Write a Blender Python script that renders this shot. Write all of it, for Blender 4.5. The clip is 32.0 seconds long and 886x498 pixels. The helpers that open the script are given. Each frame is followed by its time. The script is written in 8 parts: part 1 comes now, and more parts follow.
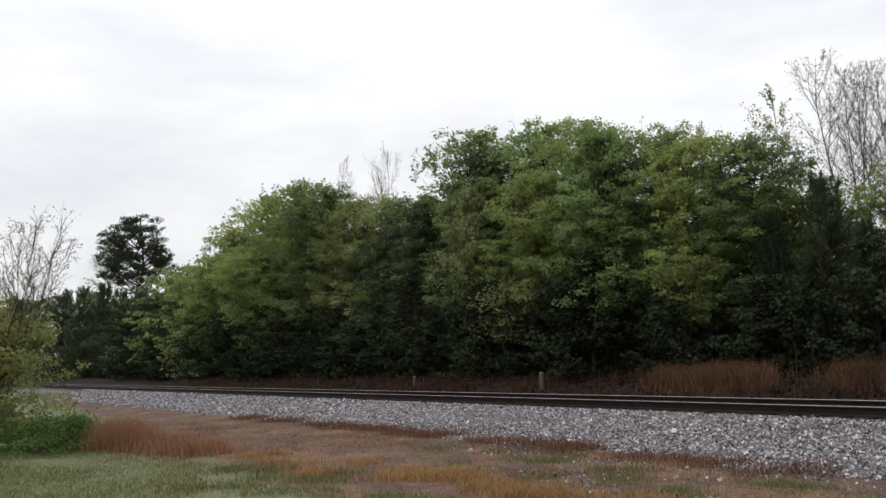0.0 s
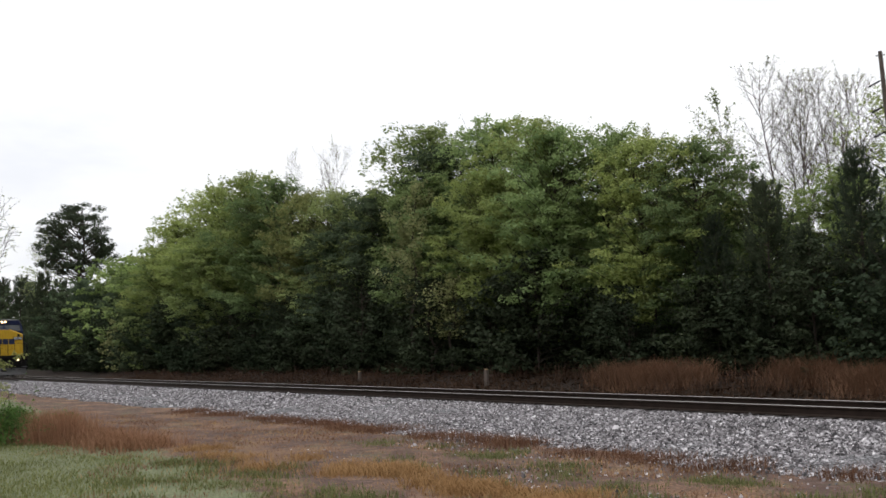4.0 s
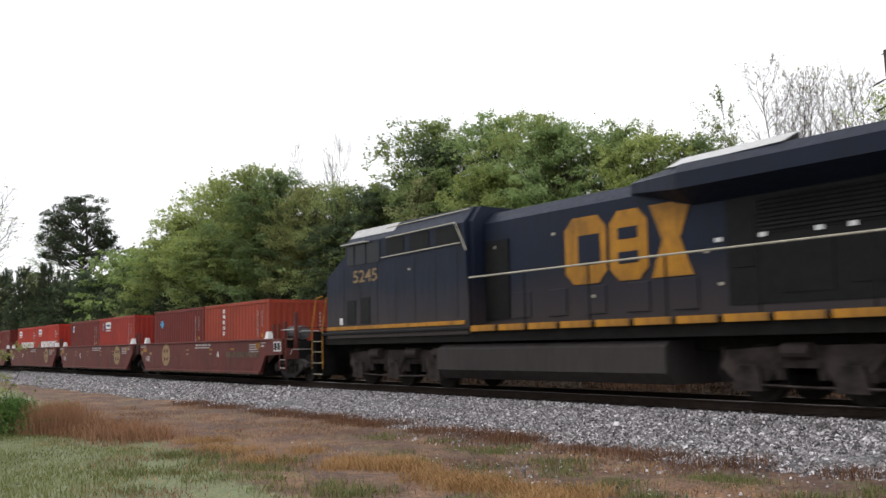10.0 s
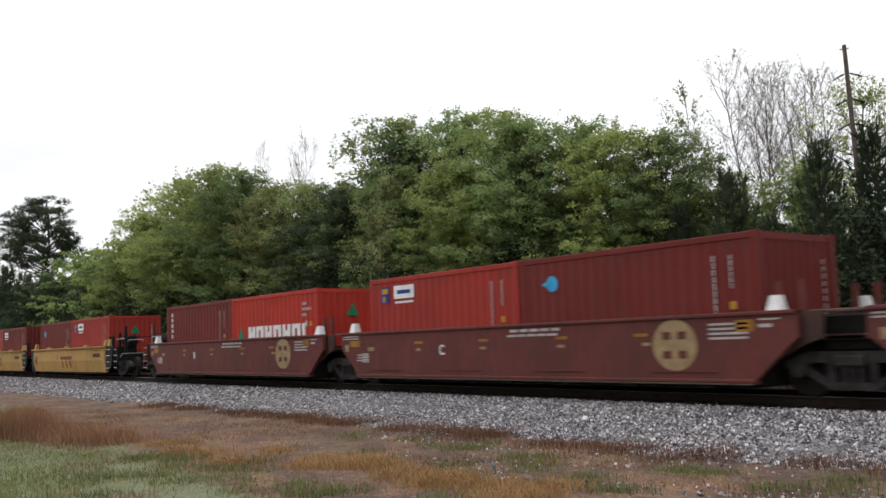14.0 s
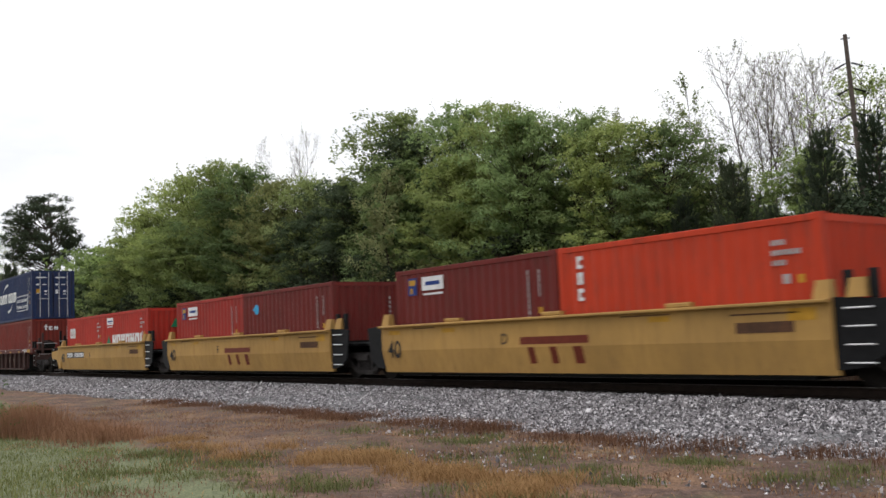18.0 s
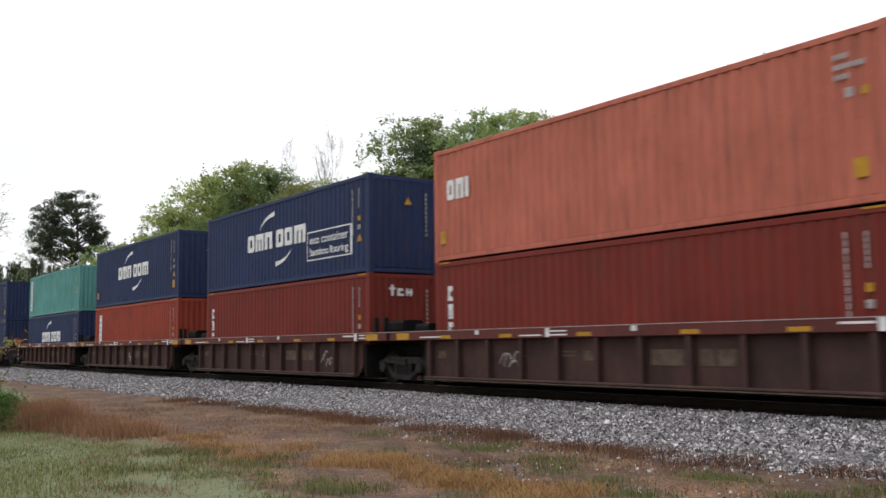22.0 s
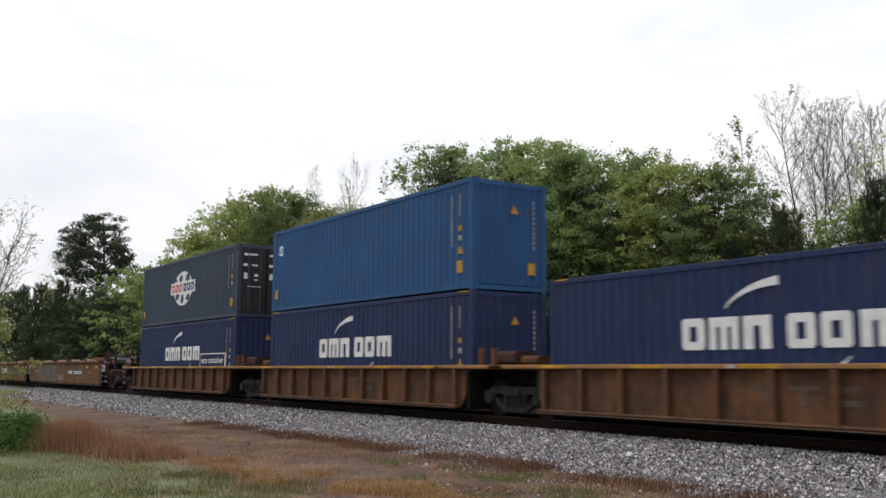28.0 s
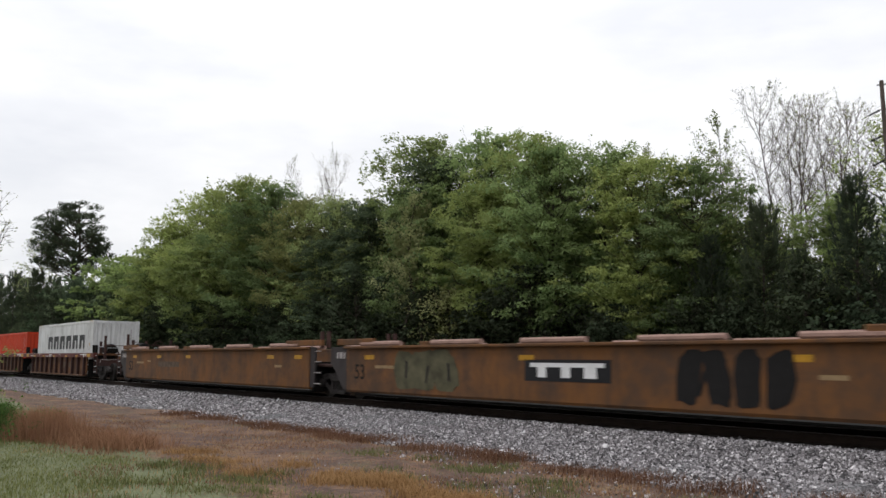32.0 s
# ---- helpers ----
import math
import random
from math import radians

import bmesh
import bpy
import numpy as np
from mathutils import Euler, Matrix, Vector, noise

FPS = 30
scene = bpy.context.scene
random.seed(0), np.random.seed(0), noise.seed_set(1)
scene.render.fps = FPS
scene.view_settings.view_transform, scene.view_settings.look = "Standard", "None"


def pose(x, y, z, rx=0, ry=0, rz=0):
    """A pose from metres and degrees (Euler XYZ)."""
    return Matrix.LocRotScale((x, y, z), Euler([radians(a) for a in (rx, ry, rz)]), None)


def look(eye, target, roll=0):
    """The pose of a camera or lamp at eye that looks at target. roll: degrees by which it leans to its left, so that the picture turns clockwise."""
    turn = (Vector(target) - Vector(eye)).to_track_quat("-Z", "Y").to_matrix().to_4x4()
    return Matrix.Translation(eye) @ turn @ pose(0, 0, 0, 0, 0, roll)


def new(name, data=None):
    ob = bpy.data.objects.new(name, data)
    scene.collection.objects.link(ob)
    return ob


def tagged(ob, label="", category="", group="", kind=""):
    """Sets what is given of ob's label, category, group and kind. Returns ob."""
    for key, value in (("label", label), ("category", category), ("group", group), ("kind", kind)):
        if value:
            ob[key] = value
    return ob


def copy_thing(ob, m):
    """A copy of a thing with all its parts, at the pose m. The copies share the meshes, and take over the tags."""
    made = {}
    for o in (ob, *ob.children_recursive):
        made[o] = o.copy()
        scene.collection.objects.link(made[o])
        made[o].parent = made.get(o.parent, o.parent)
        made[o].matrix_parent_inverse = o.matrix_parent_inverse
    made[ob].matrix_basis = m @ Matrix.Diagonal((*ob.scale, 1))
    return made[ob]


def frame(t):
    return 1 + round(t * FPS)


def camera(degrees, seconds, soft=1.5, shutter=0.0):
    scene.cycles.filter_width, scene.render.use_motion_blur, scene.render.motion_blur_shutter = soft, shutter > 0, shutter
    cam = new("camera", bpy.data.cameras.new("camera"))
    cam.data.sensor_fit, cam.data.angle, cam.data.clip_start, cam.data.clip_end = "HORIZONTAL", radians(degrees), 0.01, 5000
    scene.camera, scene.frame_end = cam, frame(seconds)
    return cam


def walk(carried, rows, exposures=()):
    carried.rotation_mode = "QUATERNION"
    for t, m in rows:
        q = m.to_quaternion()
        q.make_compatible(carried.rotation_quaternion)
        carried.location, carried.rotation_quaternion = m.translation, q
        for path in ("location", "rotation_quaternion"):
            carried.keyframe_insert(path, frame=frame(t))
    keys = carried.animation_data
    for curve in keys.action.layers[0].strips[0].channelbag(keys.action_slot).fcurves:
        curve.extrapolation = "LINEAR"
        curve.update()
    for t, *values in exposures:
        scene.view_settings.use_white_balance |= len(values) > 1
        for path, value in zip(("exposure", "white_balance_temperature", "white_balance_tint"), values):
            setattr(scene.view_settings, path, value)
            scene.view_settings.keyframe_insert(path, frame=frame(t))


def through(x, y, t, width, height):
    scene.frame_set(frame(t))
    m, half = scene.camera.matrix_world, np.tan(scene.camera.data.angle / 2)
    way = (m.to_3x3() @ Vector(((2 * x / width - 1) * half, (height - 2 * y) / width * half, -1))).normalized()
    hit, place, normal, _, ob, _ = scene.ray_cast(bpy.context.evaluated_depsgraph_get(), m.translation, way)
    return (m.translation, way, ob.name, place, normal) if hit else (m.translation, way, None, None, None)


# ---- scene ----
EYE = 1.100  # camera over the rail heads, which lie at z = 0
TRACK_Y = 15.001
cam = camera(50.96, 32.0, soft=1.5, shutter=0.22)
PATH = [
    (0.0, pose(0, 0, EYE, 96.62, 2.27, 58.01)),
    (0.5, pose(0, 0, EYE, 96.67, 2.40, 58.48)),
    (1.0, pose(0, 0, EYE, 96.77, 2.49, 58.37)),
    (1.5, pose(0, 0, EYE, 96.71, 2.45, 58.11)),
    (2.0, pose(0, 0, EYE, 96.63, 2.23, 57.88)),
    (2.5, pose(0, 0, EYE, 96.74, 1.96, 57.80)),
    (3.0, pose(0, 0, EYE, 96.81, 1.55, 57.69)),
    (3.5, pose(0, 0, EYE, 96.67, 1.82, 57.48)),
    (4.0, pose(0, 0, EYE, 96.23, 1.57, 54.68)),
    (4.5, pose(0, 0, EYE, 95.93, 1.52, 53.43)),
    (6.5, pose(0, 0, EYE, 96.03, 0.91, 54.21)),
    (7.0, pose(0, 0, EYE, 96.01, 0.95, 54.31)),
    (7.5, pose(0, 0, EYE, 96.00, 1.06, 54.48)),
    (8.0, pose(0, 0, EYE, 96.01, 1.00, 54.57)),
    (8.5, pose(0, 0, EYE, 96.02, 1.01, 54.63)),
    (9.0, pose(0, 0, EYE, 96.02, 0.98, 54.68)),
    (9.5, pose(0, 0, EYE, 96.00, 0.83, 54.70)),
    (10.0, pose(0, 0, EYE, 95.92, 1.02, 54.77)),
    (10.5, pose(0, 0, EYE, 95.79, 1.33, 54.87)),
    (11.0, pose(0, 0, EYE, 95.62, 1.38, 54.87)),
    (11.5, pose(0, 0, EYE, 95.63, 1.18, 54.85)),
    (12.0, pose(0, 0, EYE, 95.58, 1.20, 54.85)),
    (12.5, pose(0, 0, EYE, 95.44, 1.60, 54.69)),
    (13.0, pose(0, 0, EYE, 95.32, 1.88, 54.47)),
    (13.5, pose(0, 0, EYE, 95.48, 1.94, 53.34)),
    (14.0, pose(0, 0, EYE, 95.70, 1.92, 52.85)),
    (14.5, pose(0, 0, EYE, 95.60, 2.19, 53.01)),
    (16.5, pose(0, 0, EYE, 95.37, 2.35, 52.61)),
    (17.0, pose(0, 0, EYE, 95.33, 2.49, 52.78)),
    (17.5, pose(0, 0, EYE, 95.34, 2.58, 52.86)),
    (18.0, pose(0, 0, EYE, 95.34, 2.49, 53.03)),
    (18.5, pose(0, 0, EYE, 95.36, 2.42, 53.21)),
    (19.0, pose(0, 0, EYE, 95.48, 2.35, 53.44)),
    (19.5, pose(0, 0, EYE, 95.59, 2.30, 53.62)),
    (20.0, pose(0, 0, EYE, 95.65, 1.65, 53.66)),
    (20.5, pose(0, 0, EYE, 95.65, 1.33, 53.75)),
    (21.0, pose(0, 0, EYE, 95.65, 1.01, 53.92)),
    (21.5, pose(0, 0, EYE, 95.66, 0.79, 54.09)),
    (22.0, pose(0, 0, EYE, 95.76, 0.80, 54.25)),
    (22.5, pose(0, 0, EYE, 95.93, 0.54, 54.38)),
    (23.0, pose(0, 0, EYE, 96.15, 0.45, 54.48)),
    (23.5, pose(0, 0, EYE, 96.32, 0.41, 54.58)),
    (24.0, pose(0, 0, EYE, 96.42, 0.29, 54.64)),
    (24.5, pose(0, 0, EYE, 96.57, 0.08, 54.73)),
    (25.0, pose(0, 0, EYE, 96.73, 0.05, 54.85)),
    (25.5, pose(0, 0, EYE, 96.82, -0.13, 54.92)),
    (26.0, pose(0, 0, EYE, 96.78, -0.10, 54.92)),
    (26.5, pose(0, 0, EYE, 96.99, -0.41, 55.11)),
    (28.5, pose(0, 0, EYE, 97.51, -0.19, 55.63)),
    (29.0, pose(0, 0, EYE, 97.42, -0.42, 55.65)),
    (29.5, pose(0, 0, EYE, 97.40, -0.30, 55.68)),
    (30.0, pose(0, 0, EYE, 97.45, -0.19, 55.71)),
    (30.5, pose(0, 0, EYE, 97.39, 0.28, 55.64)),
    (31.0, pose(0, 0, EYE, 97.14, 0.08, 55.07)),
    (31.5, pose(0, 0, EYE, 96.99, 0.05, 54.59)),
    (32.0, pose(0, 0, EYE, 96.95, -0.57, 54.20)),
]
EXPOSURES = [(0.0, 0.12), (4.0, 0.30), (7.0, 0.46), (9.0, 0.46), (10.0, 0.54), (11.2, 0.68), (12.2, 0.52), (13.2, 0.36), (17.0, 0.36), (20.0, 0.30), (22.5, 0.42), (24.0, 0.34), (26.0, 0.38), (28.5, 0.20), (32.0, 0.18)]
walk(cam, PATH, EXPOSURES)

# ---- sky and sun: bright overcast, thin patches of grey ----
world = bpy.data.worlds.new("overcast_sky")
scene.world = world
world.use_nodes = True
wn, wl = world.node_tree.nodes, world.node_tree.links
wn.clear()
SUN_EL, SUN_AZ = 62, 215
sky = wn.new("ShaderNodeTexSky")
sky.sky_type, sky.sun_disc, sky.sun_elevation, sky.sun_rotation = "NISHITA", False, radians(SUN_EL), radians(SUN_AZ)
skys = wn.new("ShaderNodeVectorMath"); skys.operation = "SCALE"; skys.inputs["Scale"].default_value = 0.12
wl.new(sky.outputs[0], skys.inputs[0])
tc = wn.new("ShaderNodeTexCoord")
mp = wn.new("ShaderNodeMapping"); mp.inputs["Scale"].default_value = (1.0, 1.0, 3.2)
wl.new(tc.outputs["Generated"], mp.inputs[0])
cn = wn.new("ShaderNodeTexNoise"); cn.inputs["Scale"].default_value = 3.0; cn.inputs["Detail"].default_value = 5; cn.inputs["Roughness"].default_value = 0.55
wl.new(mp.outputs[0], cn.inputs["Vector"])
cr = wn.new("ShaderNodeValToRGB")
cr.color_ramp.elements[0].position, cr.color_ramp.elements[0].color = 0.34, (0.85, 0.86, 0.90, 1)
cr.color_ramp.elements[1].position, cr.color_ramp.elements[1].color = 0.55, (1.0, 1.0, 1.015, 1)
wl.new(cn.outputs["Fac"], cr.inputs[0])
cm = wn.new("ShaderNodeMix"); cm.data_type = "RGBA"; cm.inputs["Factor"].default_value = 0.93
wl.new(skys.outputs[0], cm.inputs["A"]); wl.new(cr.outputs[0], cm.inputs["B"])
bg = wn.new("ShaderNodeBackground"); bg.inputs["Strength"].default_value = 1.0
# an overcast sky is brighter overhead than at the horizon
sx = wn.new("ShaderNodeSeparateXYZ"); wl.new(tc.outputs["Generated"], sx.inputs[0])
lift = wn.new("ShaderNodeMapRange"); lift.inputs["To Min"].default_value = 0.80; lift.inputs["To Max"].default_value = 1.42
wl.new(sx.outputs["Z"], lift.inputs["Value"])
dome = wn.new("ShaderNodeVectorMath"); dome.operation = "SCALE"
wl.new(cm.outputs["Result"], dome.inputs[0]); wl.new(lift.outputs["Result"], dome.inputs["Scale"])
wl.new(dome.outputs[0], bg.inputs[0])
wo = wn.new("ShaderNodeOutputWorld"); wl.new(bg.outputs[0], wo.inputs[0])
sun = new("sun", bpy.data.lights.new("sun", "SUN"))
sun.data.energy, sun.data.angle, sun.data.color = 0.6, radians(30), (1.0, 0.97, 0.93)
# the sky's rotation runs clockwise from +y
sun_dir = Vector((math.sin(radians(SUN_AZ)) * math.cos(radians(SUN_EL)), math.cos(radians(SUN_AZ)) * math.cos(radians(SUN_EL)), math.sin(radians(SUN_EL))))
sun.matrix_world = look(sun_dir * 50, (0, 0, 0))

# ---- materials ----
class Nodes:
    """A small builder for node materials."""
    def __init__(self, name):
        self.m = bpy.data.materials.new(name)
        self.m.use_nodes = True
        self.t = self.m.node_tree
        self.b = self.t.nodes["Principled BSDF"]
        self.out = self.t.nodes["Material Output"]

    def n(self, kind, **kw):
        nd = self.t.nodes.new(kind)
        for k, v in kw.items():
            self.put(nd.inputs[k], v)
        return nd

    def put(self, socket, v):
        if isinstance(v, bpy.types.NodeSocket):
            self.t.links.new(v, socket)
        elif isinstance(v, tuple) and len(v) == 3 and socket.type == "RGBA":
            socket.default_value = (*v, 1)
        else:
            socket.default_value = v

    def noise(self, scale, detail=4, rough=0.6, vec=None, stretch=None):
        vec = vec or self.t.nodes.get("co") or self.coords()
        src = vec.outputs["Object"] if vec.bl_idname == "ShaderNodeTexCoord" else vec.outputs[0]
        if stretch:
            mpn = self.n("ShaderNodeMapping", Scale=stretch)
            self.t.links.new(src, mpn.inputs[0])
            src = mpn.outputs[0]
        nd = self.n("ShaderNodeTexNoise", Scale=scale, Detail=detail, Roughness=rough)
        self.t.links.new(src, nd.inputs["Vector"])
        return nd.outputs["Fac"]

    def coords(self):
        nd = self.n("ShaderNodeTexCoord")
        nd.name = "co"
        return nd

    def ramp(self, fac, *stops):
        nd = self.n("ShaderNodeValToRGB")
        self.t.links.new(fac, nd.inputs[0])
        e = nd.color_ramp.elements
        while len(e) < len(stops):
            e.new(0.5)
        for el, (p, c) in zip(e, stops):
            el.position = p
            el.color = (*c, 1) if isinstance(c, tuple) else (c, c, c, 1)
        return nd.outputs[0]

    def mix(self, fac, a, b, blend="MIX"):
        nd = self.n("ShaderNodeMix")
        nd.data_type, nd.blend_type = "RGBA", blend
        for key, v in (("Factor", fac), ("A", a), ("B", b)):
            sock = [s for s in nd.inputs if s.name == key and (s.type == "RGBA" or key == "Factor")][0]
            self.put(sock, v)
        return [s for s in nd.outputs if s.type == "RGBA"][0]

    def math(self, op, a, b=0.0):
        nd = self.n("ShaderNodeMath")
        nd.operation = op
        self.put(nd.inputs[0], a)
        self.put(nd.inputs[1], b)
        return nd.outputs[0]

    def bump(self, fac, strength=0.3, dist=0.02):
        nd = self.n("ShaderNodeBump", Strength=strength, Distance=dist)
        self.t.links.new(fac, nd.inputs["Height"])
        self.t.links.new(nd.outputs[0], self.b.inputs["Normal"])

    def done(self, color, rough=0.6, metal=0.0, spec=0.5):
        self.put(self.b.inputs["Base Color"], color)
        self.put(self.b.inputs["Roughness"], rough)
        self.put(self.b.inputs["Metallic"], metal)
        self.put(self.b.inputs["Specular IOR Level"], spec)
        return self.m


def worn_paint(name, color=None, dirt=(0.07, 0.053, 0.042), amount=0.5, rough=0.5, streak=(6, 6, 0.7), scale=1.0, spec=0.15, dust=None, patch=0.0):
    """Paint with dust, vertical streaks and small rust spots. With no colour it takes the object's own colour."""
    k = Nodes(name)
    base = color
    if base is None:
        base = k.n("ShaderNodeObjectInfo").outputs["Color"]
    big = k.noise(0.5 * scale, 3)
    run = k.noise(1.6 * scale, 5, 0.65, stretch=streak)
    fine = k.noise(14 * scale, 4)
    tone = k.ramp(big, (0.3, 0.82), (0.7, 1.12))
    c = k.mix(1.0, base, tone, "MULTIPLY")
    if patch:
        c = k.mix(k.ramp(k.noise(0.9 * scale, 6, 0.7), (0.42, 0.0), (0.62, patch)), c, (dirt[0] * 0.9, dirt[1] * 0.95, dirt[2]))
    f1 = k.ramp(run, (0.48, 0.0), (0.78, 0.75 * amount))
    c = k.mix(f1, c, dirt)
    f2 = k.ramp(fine, (0.60, 0.0), (0.74, 0.55 * amount))
    c = k.mix(f2, c, (dirt[0] * 1.4, dirt[1] * 0.9, dirt[2] * 0.7))
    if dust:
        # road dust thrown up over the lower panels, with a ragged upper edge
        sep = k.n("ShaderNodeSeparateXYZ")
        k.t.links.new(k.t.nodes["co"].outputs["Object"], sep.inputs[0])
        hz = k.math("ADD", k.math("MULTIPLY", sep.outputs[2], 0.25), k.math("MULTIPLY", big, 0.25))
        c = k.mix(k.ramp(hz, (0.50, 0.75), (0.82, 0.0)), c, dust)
    k.bump(fine, 0.12, 0.004)
    return k.done(c, k.ramp(run, (0.3, rough), (0.8, min(1.0, rough + 0.25))), 0.0, spec)


def plain(name, color, rough=0.6, metal=0.0, vary=0.2, scale=6.0, spec=0.12):
    k = Nodes(name)
    nz = k.noise(scale, 5)
    c = k.mix(1.0, color, k.ramp(nz, (0.3, 1 - vary), (0.7, 1 + vary)), "MULTIPLY")
    k.bump(nz, 0.1, 0.004)
    return k.done(c, rough, metal, spec)


def glow(name, color, power):
    k = Nodes(name)
    k.done((0.02, 0.02, 0.02), 0.2)
    k.put(k.b.inputs["Emission Color"], color)
    k.b.inputs["Emission Strength"].default_value = power
    return k.m


def leaf_material(name, dark, light, warm, through=0.35):
    k = Nodes(name)
    isl = k.n("ShaderNodeNewGeometry").outputs["Random Per Island"]
    rnd = k.n("ShaderNodeObjectInfo").outputs["Random"]
    nz = k.noise(0.55, 3)
    c = k.mix(k.ramp(nz, (0.35, 0.0), (0.65, 1.0)), dark, light)
    c = k.mix(k.math("MULTIPLY", isl, 0.35), c, warm)
    c = k.mix(1.0, c, k.ramp(rnd, (0.0, 0.74), (1.0, 1.2)), "MULTIPLY")
    hue = k.math("FRACT", k.math("MULTIPLY", rnd, 7.3))
    c = k.mix(1.0, c, k.ramp(hue, (0.0, (0.92, 1.02, 1.02)), (0.5, (1.0, 1.0, 1.0)), (1.0, (1.04, 1.0, 0.95))), "MULTIPLY")
    c = k.mix(1.0, c, k.ramp(isl, (0.0, 0.88), (1.0, 1.12)), "MULTIPLY")
    dif = k.n("ShaderNodeBsdfDiffuse", Color=c)
    tra = k.n("ShaderNodeBsdfTranslucent", Color=c)
    glo = k.n("ShaderNodeBsdfGlossy", Roughness=0.45, Color=(0.9, 0.95, 0.9))
    mx = k.n("ShaderNodeMixShader", Fac=through)
    k.t.links.new(dif.outputs[0], mx.inputs[1]); k.t.links.new(tra.outputs[0], mx.inputs[2])
    mg = k.n("ShaderNodeMixShader", Fac=0.006)
    k.t.links.new(mx.outputs[0], mg.inputs[1]); k.t.links.new(glo.outputs[0], mg.inputs[2])
    k.t.links.new(mg.outputs[0], k.out.inputs["Surface"])
    return k.m


PAINT = worn_paint("container_paint", None, amount=0.75)
PAINT_EDGE = worn_paint("scuffed_container_edge", None, (0.055, 0.036, 0.027), 0.95)
TANK_RED = worn_paint("orange_red_tank_paint", (0.36, 0.055, 0.022), amount=0.4)
DECAL_FAINT = plain("faint_tan_stencil", (0.085, 0.062, 0.046), 0.8, 0, 0.4, 5)
DECAL_WHITE = plain("white_lettering_paint", (0.60, 0.60, 0.60), 0.5, 0, 0.12, 4)
DECAL_YELLOW = plain("yellow_marking_paint", (0.370, 0.198, 0.022), 0.5, 0, 0.25, 4)
DECAL_CODE = plain("dull_white_code_paint", (0.31, 0.285, 0.28), 0.6, 0, 0.25, 5)
DECAL_ORANGE = plain("dull_orange_reflector", (0.230, 0.110, 0.020), 0.55, 0, 0.3, 4)
DECAL_BLACK = plain("black_marking_paint", (0.014, 0.014, 0.0154), 0.5)
DECAL_GREEN = plain("green_emblem_paint", (0.014, 0.14, 0.063), 0.5)
DECAL_BLUE = plain("light_blue_emblem_paint", (0.035, 0.266, 0.476), 0.5)
DECAL_NAVY = plain("navy_emblem_paint", (0.014, 0.035, 0.154), 0.5)
DECAL_RED = plain("red_emblem_paint", (0.434, 0.049, 0.028), 0.5)
DECAL_MAROON = plain("maroon_lettering_paint", (0.119, 0.0245, 0.014), 0.55)
DECAL_DUST = plain("faded_tan_stencil", (0.235, 0.165, 0.09), 0.7)
BARE_STEEL = plain("bare_galvanised_steel", (0.40, 0.405, 0.41), 0.45, 0.1)
RUBBER = plain("black_rubber", (0.0084, 0.0084, 0.0084), 0.7)
UNDER = plain("grimy_underframe_steel", (0.0085, 0.0078, 0.0072), 0.75, 0.0, 0.4, 5)
TRUCK = plain("dusty_truck_casting", (0.027, 0.024, 0.023), 0.85, 0.0, 0.6, 4)
LOCO_TRUCK = plain("dusty_brown_truck_casting", (0.031, 0.025, 0.023), 0.85, 0.0, 0.8, 2.2)
WHEEL = plain("brown_wheel_steel", (0.016, 0.0135, 0.012), 0.7, 0.1, 0.3, 6)
TREAD = plain("polished_wheel_tread", (0.315, 0.308, 0.301), 0.25, 1.0, 0.1)
WELL_BROWN = worn_paint("oxide_brown_well_paint", (0.108, 0.029, 0.0245), (0.048, 0.028, 0.025), 0.65, 0.6, patch=0.4)
WELL_YELLOW = worn_paint("yellow_well_paint", (0.370, 0.218, 0.066), (0.150, 0.090, 0.045), 0.6, 0.55, patch=0.18)
WELL_DARK = worn_paint("soot_brown_well_paint", (0.064, 0.033, 0.028), (0.026, 0.019, 0.018), 0.9, 0.75, patch=0.65)
WELL_RUST = worn_paint("faded_rusty_well_paint", (0.128, 0.060, 0.030), (0.036, 0.024, 0.019), 1.1, 0.75, patch=0.75)
CHORD_YELLOW = worn_paint("faded_yellow_chord_paint", (0.285, 0.150, 0.052), (0.150, 0.085, 0.055), 0.9, 0.6, (0.8, 6, 6), patch=0.4)
EMPTY_ORANGE = worn_paint("weathered_orange_well_paint", (0.140, 0.062, 0.022), (0.050, 0.036, 0.028), 1.1, 0.7, (1.6, 1.6, 0.7), 0.9, patch=0.7)
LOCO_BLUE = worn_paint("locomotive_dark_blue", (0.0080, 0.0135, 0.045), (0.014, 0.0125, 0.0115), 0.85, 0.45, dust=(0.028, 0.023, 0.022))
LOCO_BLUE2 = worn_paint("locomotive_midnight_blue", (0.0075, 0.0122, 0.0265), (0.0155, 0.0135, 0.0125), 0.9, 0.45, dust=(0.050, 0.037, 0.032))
LOCO_GREY = worn_paint("locomotive_grey", (0.084, 0.075, 0.075), (0.020, 0.017, 0.016), 0.9, 0.55, patch=0.45)
LOCO_LOWBLUE = worn_paint("locomotive_band_blue", (0.0140, 0.0195, 0.044), (0.022, 0.019, 0.018), 0.8, 0.5)
LOCO_YELLOW = worn_paint("locomotive_yellow", (0.430, 0.262, 0.014), (0.120, 0.066, 0.022), 0.6, 0.42, patch=0.12)
LOCO_ORANGE = worn_paint("locomotive_gold", (0.40, 0.185, 0.022), (0.060, 0.038, 0.024), 0.95, 0.5, patch=0.5)
LOCO_BLACK = plain("locomotive_black", (0.0084, 0.0084, 0.0091), 0.6, 0.0, 0.3)
# pale tone with the sky's light on the roofs painted in
ROOF_GREY = plain("roof_pale_for_sky_glint", (0.30, 0.295, 0.29), 0.38, 0.0, 0.2, spec=0.5)
